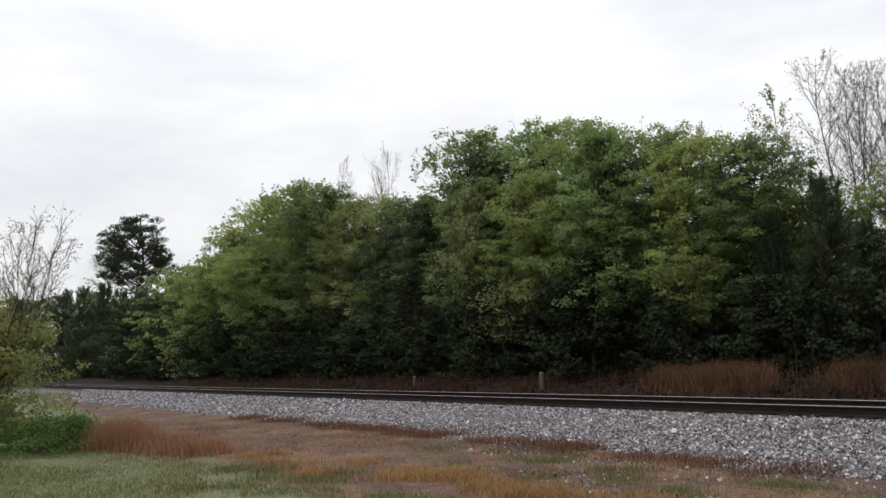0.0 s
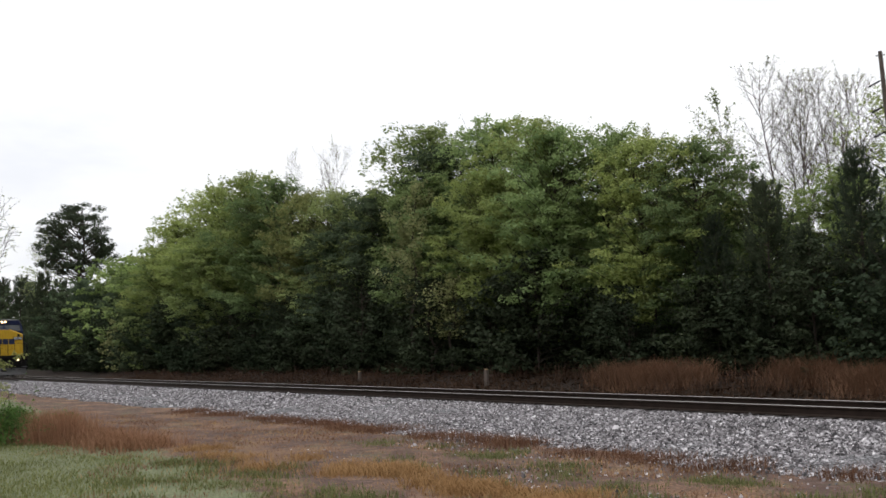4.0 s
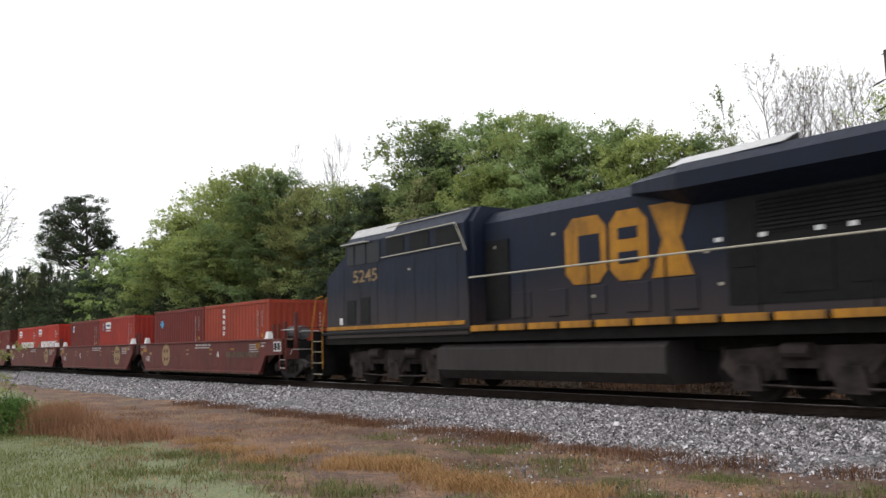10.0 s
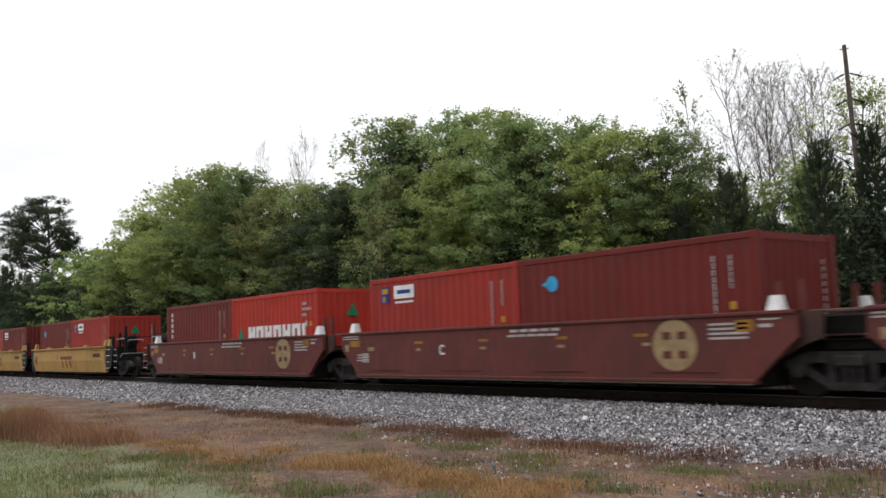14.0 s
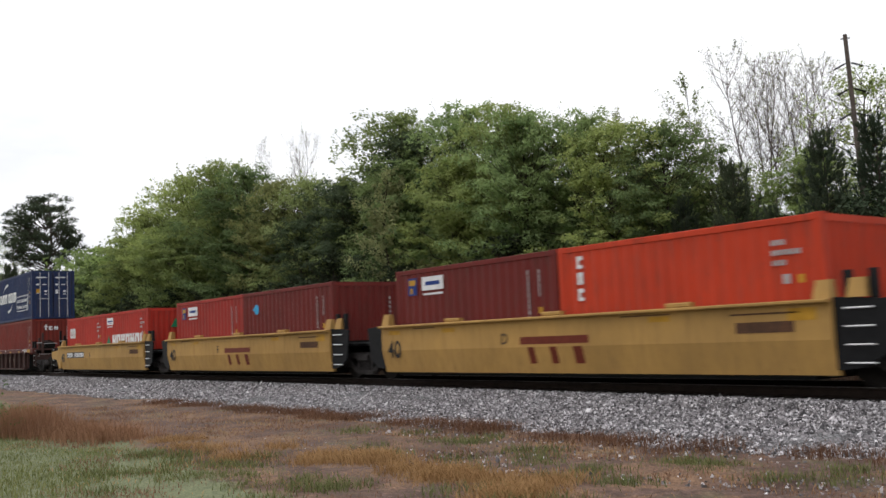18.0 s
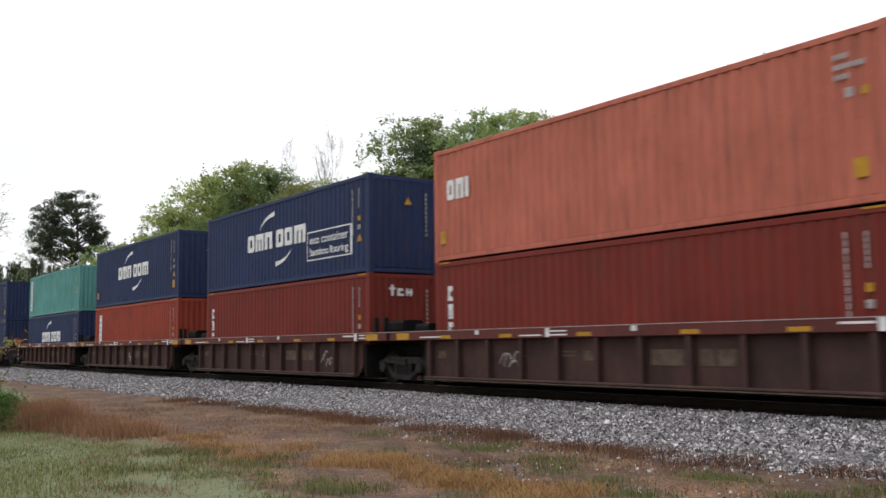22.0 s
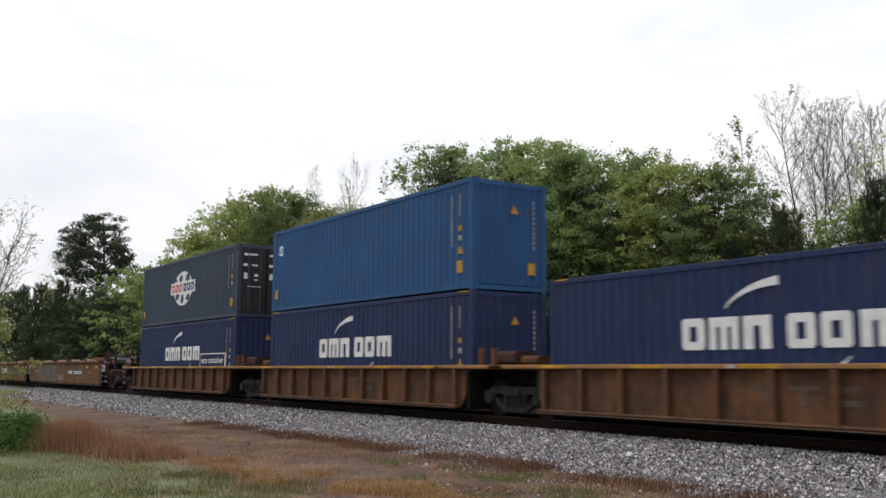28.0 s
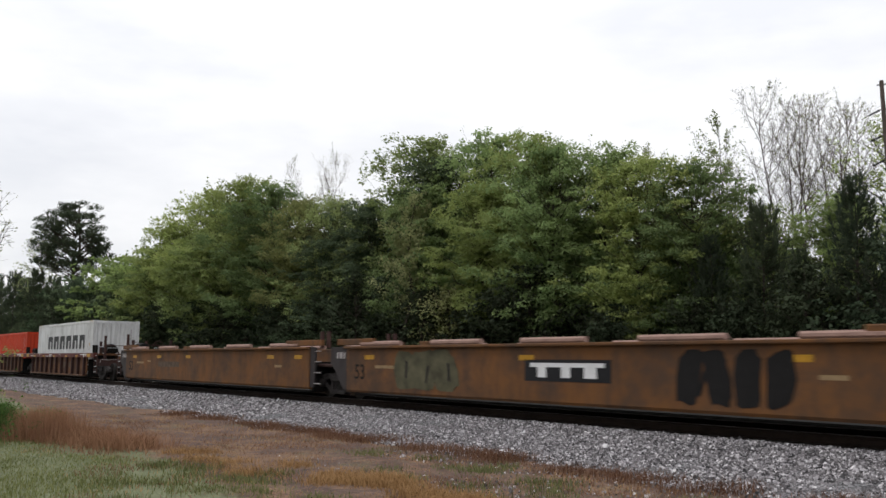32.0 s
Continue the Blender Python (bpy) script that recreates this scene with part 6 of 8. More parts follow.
def yellow_well(letter, x, first=False, last=False):
    """A bright yellow well whose sides fold inwards below the middle."""
    L = 12.4
    wy = 1.50
    c = rolling(thing("well_car", "bright yellow well car with smooth folded sides and maroon block lettering", "rail car", "yellow well cars"), x - 0.2)
    for s in (-1, 1):
        prof = [(s * wy, 1.40), (s * wy, 0.78), (s * (wy - 0.12), 0.22), (s * (wy - 0.21), 0.22), (s * (wy - 0.10), 0.78), (s * (wy - 0.10), 1.40)]
        if s > 0:
            prof = prof[::-1]
        part("side_wall", Solid().prism_x(prof, -0.15, L + 0.15), WELL_YELLOW, c)
        part("top_chord", Solid().bevel_box(-0.15, L + 0.15, s * wy - 0.12, s * wy + 0.03, 1.36, 1.42, 0.015), WELL_YELLOW, c)
        for xx in (2.9, 6.3, 9.6):
            part("load_guide", cached("yguide", lambda: Solid().bevel_box(-0.28, 0.28, -0.07, 0.07, 0, 0.09, 0.02).mesh("load_guide")), WELL_YELLOW, c, at=(xx, s * (wy - 0.06), 1.42))
        for gx in (-0.05, L - 0.02, L + 0.55):
            part("corner_guide", cached("ycorner", lambda: Solid().prism_z([(-0.16, -0.10), (0.16, -0.10), (0.16, 0.10), (-0.16, 0.10)], 0, 0.30, [(-0.12, -0.03), (0.14, -0.03), (0.14, 0.08), (-0.12, 0.08)]).mesh("corner_guide")), WELL_YELLOW, c, at=(gx, s * 1.36, 1.42))
        # the black end with its ladder
        part("end_wall", Solid().prism_y([(L + 0.15, 0.30), (L + 0.55, 0.34), (L + 0.95, 0.55), (L + 1.1, 1.38), (L + 0.15, 1.44)], s * (wy - 0.10) - 0.03, s * (wy - 0.10) + 0.03), LOCO_BLACK, c, "black end of the car")
        if last:
            part("end_wall", Solid().prism_y([(-0.15, 0.26), (-0.15, 1.36), (-0.55, 1.36), (-0.62, 1.22), (-1.85, 1.14), (-1.85, 0.88), (-1.70, 0.76), (-0.95, 0.74), (-0.72, 0.62), (-0.45, 0.26)], s * (wy - 0.05) - 0.04, s * (wy - 0.05) + 0.04), WELL_YELLOW, c, "yellow end of the car over the truck")
        else:
            part("end_wall", Solid().prism_y([(-0.15, 0.30), (-0.15, 1.44), (-0.95, 1.38), (-0.8, 0.55), (-0.5, 0.34)], s * (wy - 0.10) - 0.03, s * (wy - 0.10) + 0.03), LOCO_BLACK, c, "black end of the car")
        for zz in (0.42, 0.70, 0.98, 1.26):
            part("rung", cached("yrung", lambda: Solid().tube((-0.23, 0, 0), (0.23, 0, 0), 0.015, 0.015, 5).mesh("rung")), DECAL_WHITE, c, "white ladder rung", at=(L + 0.58, s * (wy - 0.02), zz))
        for dx in (0.36, 0.78):
            part("grab_post", cached("ypost", lambda: Solid().bevel_box(-0.06, 0.06, -0.05, 0.05, 1.4, 1.85, 0.01).mesh("grab_post")), LOCO_BLACK, c, at=(L + dx, s * (wy - 0.2), 0))
    well_common(c, L, 0.2, wy, WELL_YELLOW)
    platform(c, -1.75, 0.1, LOCO_BLACK, half=1.25)
    platform(c, L - 0.1, L + 1.75, LOCO_BLACK, half=1.25)
    y = -wy - 0.004
    t = part("size_number", write("40", 0.44), DECAL_BLACK, c, "black number 40", at=(0.12, y, 0.60))
    yl = y
    if letter != "A":
        part("unit_letter", write(letter, 0.24), DECAL_BLACK, c, "black letter " + letter, at=(4.65, y, 0.86))
        plate(c, "maroon_emblem", DECAL_MAROON, [(5.30, 7.34, 0.84, 1.0)], "maroon bar of an emblem", y)
        for x0, x1 in ((5.30, 5.92), (5.98, 6.60), (6.66, 7.34)):
            q = Solid().prism_y([(x0 + 0.24, 0.42), (x1 - 0.18, 0.42), (x1 - 0.20, 0.78), (x0 + 0.22, 0.78)], 0, 0.003)
            e = part("maroon_emblem", q, DECAL_MAROON, c, "maroon block of an emblem")
            e.matrix_basis = Matrix.Translation((0, -wy - 0.006, 0.78)) @ Matrix.Rotation(math.atan2(0.12, 0.56), 4, "X") @ Matrix.Translation((0, 0, -0.78))
    else:
        part("unit_letter", write(letter, 0.24), DECAL_BLACK, c, "black letter " + letter, at=(4.95, y, 0.82))
        plate(c, "number_panel", DECAL_BLACK, [(1.12, 4.12, 0.80, 1.08)], "black panel with pale lettering", y)
        emblem_bars(c, DECAL_WHITE, [comb_block(1.22 + 0.265 * i, 1.43 + 0.265 * i, 0.84, 1.04, 2, 0.7) for i in range(11) if i != 4], "pale bar of lettering", "lettering_bar", y - 0.003)
    plate(c, "reflector", DECAL_YELLOW, [(xx, xx + 0.5, 1.18, 1.28) for xx in (0.2, 2.5, 8.9)] + [(L - 0.6, L - 0.1, 1.10, 1.30)], "deep yellow strip", y)
    plate(c, "stencil", WELL_RUST, [(10.7, 12.0, 1.22, 1.25), (10.8, 11.9, 0.92, 1.1), (1.3, 2.2, 1.30, 1.32), (8.2, 9.4, 1.30, 1.32)], "faded stencilled lettering", y)
    freight_truck(c, L + 1.35)
    if last:
        freight_truck(c, -1.35)
        brake_end(c, -1.9, UNDER)
    if first:
        brake_end(c, L + 1.9, UNDER)
    return c


def ribbed_well(x, body, chord, label, group, first=False, last=False, rusty=False):
    """A well with a deep top chord and upright ribs on its sides."""
    L = 12.4
    wy = 1.50
    c = rolling(thing("well_car", label, "rail car", group), x - 0.2)
    top, low = (1.24, 1.15) if rusty else (1.40, 1.17)
    for s in (-1, 1):
        part("side_wall", Solid().prism_y([(0.25, 0.24), (L - 0.25, 0.24), (L - 0.05, 0.5), (L - 0.05, low), (0.05, low), (0.05, 0.5)], s * (wy - 0.10) - 0.02, s * (wy - 0.10) + 0.02), body, c)
        part("top_chord", Solid().bevel_box(-1.6, L + 1.6, s * wy - 0.08, s * wy + 0.08, low, top, 0.015), chord, c)
        part("bottom_chord", Solid().bevel_box(0.2, L - 0.2, s * wy - 0.12, s * wy + 0.05, 0.21, 0.27, 0.02), body, c)
        # paler lip draws the bright tan line of the flange
        part("bottom_lip", Solid().box(0.25, L - 0.25, s * wy - 0.13, s * wy + 0.06, 0.185, 0.208), DECAL_FAINT, c, "bottom flange with its bright line painted on")
        rib = cached(("rib", low), lambda: Solid().prism_z([(-0.055, -0.10), (0.055, -0.10), (0.035, 0.06), (-0.035, 0.06)], 0.26, low).mesh("rib"))
        for i in range(11):
            o = part("rib", rib, body, c, at=(0.35 + i * 1.17, s * (wy - 0.04), 0))
            if s > 0:
                o.rotation_euler[2] = math.pi
        for x0, x1 in ((-1.6, 0.3), (L - 0.3, L + 1.6)):
            part("draft_sill", Solid().bevel_box(x0, x1, s * 0.5 - 0.1, s * 0.5 + 0.1, 0.75, 1.05, 0.02), UNDER, c)
    well_common(c, L, 0.2, wy, body)
    platform(c, -1.7, 0.15, WELL_RUST if rusty else body, 0.75, top - 0.02, 1.35)
    platform(c, L - 0.15, L + 1.7, WELL_RUST if rusty else body, 0.75, top - 0.02, 1.35)
    y = -wy - 0.084
    if not rusty:
        plate(c, "reflector", DECAL_YELLOW, [(xx, xx + 0.42, 1.20, 1.28) for xx in (0.9, 3.2, 5.7, 8.4, 10.6)], "yellow reflective strip", y)
        plate(c, "reflector", DECAL_YELLOW, [(L + 0.4, L + 1.0, 1.19, 1.36), (-1.1, -0.5, 1.19, 1.36)], "yellow reflective panel", y)
        plate(c, "stencil", DECAL_WHITE, [(0.0, 0.9, 1.23, 1.26), (3.9, 4.6, 1.22, 1.25), (4.75, 4.87, 1.19, 1.38), (4.9, 5.4, 1.30, 1.33), (4.9, 5.4, 1.22, 1.25), (2.3, 2.42, 1.28, 1.38), (7.2, 7.34, 1.28, 1.38), (L - 0.25, L - 0.12, 1.18, 1.39), (L - 0.9, L - 0.3, 1.30, 1.34), (L, L + 0.35, 1.32, 1.35), (L, L + 0.35, 1.24, 1.27)], "white stencilled lettering", y)
        part("worn_edge", Solid().box(-1.55, L + 1.55, y - 0.001, y + 0.02, 1.392, 1.406), DECAL_CODE, c, "scuffed bright edge of the chord")
        plate(c, "stencil", DECAL_FAINT, [(5.1, 5.5, 0.86, 0.9), (5.1, 5.5, 0.78, 0.82), (5.75, 6.2, 0.7, 0.9), (0.6, 0.9, 0.72, 0.9)], "faded small lettering", -wy + 0.07)
        scrawls = {-119.5: (3.0, 0.8), -104.1: (7.7, 0.9), -150.35: (6.5, 0.7), -134.95: (9.9, 0.8)}
        if x in scrawls:
            x0, w_ = scrawls[x]
            r3 = random.Random(int(-x))
            for k in range(5):
                a, b = x0 + w_ * 0.2 * k, r3.uniform(0.45, 0.62)
                shape(c, "scrawl", DECAL_CODE, sweep((a, b), (a + 0.14, b + r3.uniform(0.2, 0.5)), (a + 0.26, b + r3.uniform(0.0, 0.3)), 0.02, 0.045), "pale sprayed scrawl", -wy + 0.072 - 0.001 * k)
        plate(c, "stencil", DECAL_FAINT, [(7.55, 8.35, 0.62, 0.92), (8.70, 9.0, 0.62, 0.92), (9.1, 9.5, 0.62, 0.92)], "faint tan emblem block", -wy + 0.07)
    else:
        plate(c, "reflector", DECAL_YELLOW, [(xx, xx + 0.8, 1.16, 1.23) for xx in (0.3, 3.0, 5.6, 8.2, 10.6)], "yellow reflective strip", y)
        plate(c, "stencil", DECAL_CODE, [(5.3, 5.5, 1.16, 1.22), (11.2, 11.4, 1.16, 1.22)], "white marks", y)
        plate(c, "stencil", DECAL_FAINT, [(5.75, 6.3, 0.80, 0.88), (5.95, 6.1, 0.55, 0.8), (6.45, 7.0, 0.80, 0.88), (6.65, 6.8, 0.55, 0.8), (7.2, 7.75, 0.56, 0.66), (7.2, 7.75, 0.78, 0.88)], "faded pale block lettering", -wy + 0.07)
    part("rubbing_block", Solid().bevel_box(L + 0.5, L + 1.3, -0.95, -0.25, top, top + 0.34, 0.08), WELL_DARK if rusty else UNDER, c, "end casting over the truck")
    part("rubbing_block", Solid().bevel_box(-1.2, -0.6, -0.9, -0.3, top, top + 0.22, 0.06), WELL_RUST if rusty else UNDER, c)
    for dx in (0.35, 0.85):
        part("end_post", Solid().bevel_box(L + dx, L + dx + 0.09, -1.30, -1.18, top, top + 0.42, 0.01), WELL_RUST if rusty else UNDER, c)
    freight_truck(c, L + 1.45)
    if last:
        freight_truck(c, -1.45)
        brake_end(c, -1.9, WELL_DARK, "" if rusty else "red")
    if first:
        brake_end(c, L + 1.9, WELL_DARK, "red" if rusty else "")
    return c


def empty_well(x0, x1, marks, first=False, last=False):
    """A long empty well in weathered orange paint."""
    L = x1 - x0
    wy = 1.50
    c = rolling(thing("well_car", "long empty well car in weathered orange paint with sprayed graffiti", "rail car", "empty orange well cars"), x0)
    for s in (-1, 1):
        prof = [(s * wy, 1.50), (s * wy, 0.30), (s * (wy - 0.04), 0.24), (s * (wy - 0.11), 0.24), (s * (wy - 0.10), 0.85), (s * (wy - 0.10), 1.50)]
        if s > 0:
            prof = prof[::-1]
        part("side_wall", Solid().prism_x(prof, 0, L), EMPTY_ORANGE, c)
        part("top_chord", Solid().bevel_box(0, L, s * wy - 0.12, s * wy + 0.03, 1.46, 1.53, 0.015), EMPTY_ORANGE, c)
        for i in range(5):
            part("load_guide", cached("oguide", lambda: Solid().bevel_box(-1.0, 1.0, -0.07, 0.07, 0, 0.13, 0.04).mesh("load_guide")), GUIDE_PALE if i != 2 else EMPTY_ORANGE, c, at=(L * (0.10 + 0.2 * i), s * (wy - 0.05), 1.53))
        part("end_wall", Solid().prism_y([(L, 0.30), (L + 0.26, 0.32), (L + 0.34, 1.50), (L, 1.55)], s * (wy - 0.06) - 0.03, s * (wy - 0.06) + 0.03), PLOUGH_GREY, c, "worn grey end plate")
        part("end_wall", Solid().prism_y([(0, 0.30), (0, 1.55), (-1.0, 1.50), (-1.0, 1.02), (-0.78, 0.88), (-0.42, 0.50), (-0.25, 0.32)], s * (wy - 0.06) - 0.03, s * (wy - 0.06) + 0.03), PLOUGH_GREY, c, "worn grey end plate")
        for zz in (0.42, 0.75, 1.08, 1.4):
            part("rung", cached("orung", lambda: Solid().tube((-0.2, 0, 0), (0.2, 0, 0), 0.013, 0.013, 5).mesh("rung")), DECAL_CODE, c, at=(L + 0.48, s * (wy - 0.04), zz))
        part("end_guide", Solid().bevel_box(L - 1.6, L + 0.75, s * (wy - 0.05) - 0.06, s * (wy - 0.05) + 0.06, 1.56, 1.74, 0.02), EMPTY_ORANGE, c)
        part("end_guide", Solid().bevel_box(-0.55, 1.4, s * (wy - 0.05) - 0.06, s * (wy - 0.05) + 0.06, 1.56, 1.74, 0.02), EMPTY_ORANGE, c)
        for dx in (0.25, 0.65):
            part("grab_post", cached("gpost", lambda: Solid().box(-0.05, 0.05, -0.05, 0.05, 1.5, 2.0).mesh("grab_post")), WELL_DARK, c, at=(L + dx, s * 1.2, 0))
    well_common(c, L, 0.2, wy, EMPTY_ORANGE)
    platform(c, -1.3, 0.1, WELL_DARK, half=1.25)
    platform(c, L - 0.1, L + 1.3, WELL_DARK, half=1.25)
    y = -wy - 0.004
    marks(c, y)
    part("size_number", write("53", 0.42), UNDER, c, "dark number 53", at=(0.45, y, 0.62))
    plate(c, "stencil", DECAL_DUST, [(-0.35 + 1.9, 2.5, 0.92, 1.0), (L - 2.4, L - 1.9, 0.88, 0.96), (3.0, 3.4, 1.0, 1.06)], "pale worn stencil", y)
    plate(c, "stencil", DECAL_CODE, [(-0.62, -0.52, 1.18, 1.36), (-0.46, -0.30, 1.18, 1.36), (-0.24, -0.14, 1.18, 1.36)], "pale unit marks", -wy + 0.022)
    plate(c, "reflector", DECAL_YELLOW, [(xx, xx + 0.5, 1.16, 1.28) for xx in (1.0, 4.2, 7.6, L - 3.0, L - 1.0)], "yellow reflective strip", y)
    freight_truck(c, L + 1.05)
    if last:
        freight_truck(c, -1.05)
        brake_end(c, -1.5, WELL_DARK)
    if first:
        brake_end(c, L + 1.5, WELL_DARK, True)
    return c


SPRAY_GREY = plain("grey_spray_paint", (0.070, 0.060, 0.050), 0.6, 0, 0.45, 3)
SPRAY_EDGE = plain("pale_spray_outline", (0.150, 0.120, 0.090), 0.6, 0, 0.5, 2)
GUIDE_PALE = plain("dusty_pink_guide_paint", (0.27, 0.175, 0.145), 0.7)
SPRAY_BLACK = plain("black_spray_paint", (0.0105, 0.0098, 0.0098), 0.6)
SPRAY_GREEN = plain("grey_green_patch_paint", (0.075, 0.070, 0.042), 0.7, 0, 0.5, 2)


def sprayed(c, x0, x1, z0, z1, n, seed, y, label, fill, edge, fat=0.60):
    """A sprayed piece: overlapping swollen slabs with dark slashes and a thin pale outline; it spells nothing."""
    rng = random.Random(seed)
    w = (x1 - x0) / n
    for i in range(n):
        cx, lean = x0 + (i + 0.5) * w, rng.uniform(-0.25, 0.25)
        for grow, mat_, dy, nm in ((0.022, edge, 0.0, "graffiti_outline"), (0.0, fill, 0.003, "graffiti")):
            r2 = random.Random(seed * 50 + i)
            pts = []
            for j in range(14):
                a = j / 14 * 2 * math.pi
                k = r2.uniform(0.80, 1.10)
                px = math.copysign(abs(math.cos(a)) ** 0.55, math.cos(a)) * w * fat * k
                pz = math.copysign(abs(math.sin(a)) ** 0.45, math.sin(a)) * (z1 - z0) * 0.5 * min(1.0, k)
                d = math.hypot(px, pz)
                pts.append((cx + px * (1 + grow / d) + pz * lean, (z0 + z1) / 2 + pz * (1 + grow / d)))
            shape(c, nm, mat_, pts, label, y - dy - 0.0005 * (i % 3))
        for _ in range(1):
            bx, bz = cx + rng.uniform(-0.3, 0.3) * w, z0 + (z1 - z0) * rng.uniform(0.15, 0.5)
            shape(c, "graffiti_slash", SPRAY_BLACK, [(bx, bz), (bx + 0.09, bz), (bx + 0.16 + lean * 0.4, bz + 0.42), (bx + 0.06 + lean * 0.4, bz + 0.46)], "", y - 0.006)


def marks_t1(c, y):
    sprayed(c, 2.9, 8.6, 0.34, 1.44, 6, 1, y, "grey sprayed graffiti", SPRAY_GREY, SPRAY_EDGE, 0.47)
    plate(c, "number_panel", DECAL_BLACK, [(11.3, 14.8, 0.76, 1.06)], "black panel with white lettering", y)
    emblem_bars(c, DECAL_WHITE, [comb_block(11.4 + 0.30 * i, 11.62 + 0.30 * i, 0.82, 1.0, 2, 0.7) for i in range(11) if i != 4], "white bar of lettering", "lettering_bar", y - 0.003)
    plate(c, "faded_patch", SPRAY_EDGE, [(8.75, 10.1, 0.44, 0.72)], "pale worn patch", y)
    plate(c, "faded_patch", DECAL_DUST, [(7.0, 7.7, 0.90, 0.96)], "small tan patch", y - 0.007)


def marks_t2(c, y):
    plate(c, "number_panel", DECAL_BLACK, [(7.8, 10.4, 0.72, 1.18)], "black panel with a white emblem", y)
    plate(c, "white_emblem", DECAL_WHITE, [(7.98, 10.22, 1.02, 1.11), (8.22, 8.50, 0.80, 1.02), (8.96, 9.24, 0.80, 1.02), (9.64, 10.0, 0.80, 1.02)], "white block of an emblem", y - 0.003)
    sprayed(c, 12.0, 14.5, 0.38, 1.36, 4, 2, y, "black sprayed graffiti", SPRAY_BLACK, SPRAY_BLACK, 0.44)
    sprayed(c, 2.6, 5.2, 0.40, 1.40, 3, 3, y, "grey-green sprayed patch", SPRAY_GREEN, SPRAY_GREEN)


def marks_t3(c, y):
    plate(c, "number_panel", DECAL_FAINT, [(4.4, 6.9, 0.80, 1.02)], "faded lettering panel", y)


# ---- loads and cars in order ----
RED_BRIGHT, RED, MAROON, ORANGE_RED = (0.335, 0.024, 0.014), (0.26, 0.024, 0.017), (0.118, 0.0155, 0.0125), (0.42, 0.040, 0.014)
BRICK, TERRA, SALMON, NAVY, MINT = (0.245, 0.038, 0.020), (0.150, 0.0210, 0.0145), (0.40, 0.118, 0.080), (0.0140, 0.0265, 0.078), (0.085, 0.250, 0.235)
SKY_BLUE, SLATE, PALE = (0.017, 0.072, 0.180), (0.036, 0.053, 0.082), (0.55, 0.555, 0.555)
RUSSET = (0.172, 0.036, 0.022)
C20, C40, HC, STD = 6.058, 12.192, 2.896, 2.591
ZB = 0.24
NAMES = {RUSSET: "dusty russet", RED_BRIGHT: "bright red", RED: "red", MAROON: "dark maroon", ORANGE_RED: "orange-red", BRICK: "brick red", TERRA: "rust red", SALMON: "faded salmon", NAVY: "navy blue", MINT: "mint green", SKY_BLUE: "mid blue", SLATE: "grey-blue", PALE: "pale grey"}


def short(color, x, marks, where="brown"):
    return container(C20, STD, color, x, ZB, NAMES[color] + " corrugated short container in a " + where + " well car", "short containers", marks, number="rows" if color in (RED_BRIGHT, ORANGE_RED) else True)


def long(color, x, z, h, marks, upper, doors=False):
    lab = NAMES[color] + (" corrugated container stacked on another" if upper else " corrugated long container standing in a well car")
    c = container(C40, h, color, x, z, lab, "long containers", marks, doors, "rows" if color == SALMON else True)
    if not upper:
        for x0 in (0.22, C40 - 0.62):
            plate(c, "corner_mark", DECAL_YELLOW, [(x0, x0 + 0.4, h - 0.05, h - 0.015)], y=-W - 0.002)
    return c


for i, (letter, x) in enumerate((("A", 57.25), ("E", 42.05), ("D", 26.95), ("C", 11.80), ("B", -3.25))):
    brown_well(letter, x, i == 0, i == 4)
short(MAROON, 57.25, (disc,)); short(BRICK, 63.40, (column(1.9, 1.35, 2.4, 0.2),))
short(MAROON, 42.05, (small_square,)); short(RED, 48.17, (twin_label, end_triangle))
short(RED_BRIGHT, 26.95, (emblem_car, white_label)); short(RED_BRIGHT, 33.05, (emblem_car, white_label))
short(RED, 11.80, (twin_label,)); short(MAROON, 17.90, (disc,))
short(MAROON, -3.25, (column(0.5, 1.3, 2.35, 0.16),)); short(RED_BRIGHT, 2.85, (emblem_car,))

for i, (letter, x) in enumerate((("B", -22.65), ("C", -38.10), ("D", -53.55), ("E", -69.00), ("A", -84.45))):
    yellow_well(letter, x, i == 0, i == 4)
short(MAROON, -22.65, (disc,), "yellow"); short(RED, -16.57, (twin_label, end_triangle), "yellow")
short(RED, -38.10, (slabs3,), "yellow"); short(MAROON, -32.02, (white_label,), "yellow")
short(MAROON, -53.55, (twin_label,), "yellow"); short(ORANGE_RED, -47.45, (column(0.55, 1.4, 2.4, 0.16, 3),), "yellow")
short(RED, -69.00, (twin_label,), "yellow"); short(MAROON, -62.92, (disc,), "yellow")
short(RED_BRIGHT, -84.45, (slabs3,), "yellow"); short(RED_BRIGHT, -78.37, (emblem_car, white_label), "yellow")

DARKLAB = "soot-brown well car with ribbed sides and red-brown chord"
for i, x in enumerate((-104.1, -119.5, -134.95, -150.35, -165.9)):
    ribbed_well(x, WELL_DARK, WELL_BROWN, DARKLAB, "ribbed brown well cars", i == 0, i == 4)
ZU = ZB + HC
tex = column(0.55, 0.95, 2.3, 0.18, 3)
long(TERRA, -104.1, ZB, HC, (tex, end_tex), False); long(NAVY, -104.1, ZU, HC, (emblem_shipping, eco_box, left_sticker, side_triangle), True, True)
long(TERRA, -119.5, ZB, HC, (tex, end_tex), False); long(SALMON, -119.5, ZU, HC, (slabs3, yellow_ends), True)
long(TERRA, -134.95, ZB, HC, (tex, end_tex), False); long(NAVY, -134.95, ZU, HC, (emblem_shipping, eco_box, triangle_marks), True)
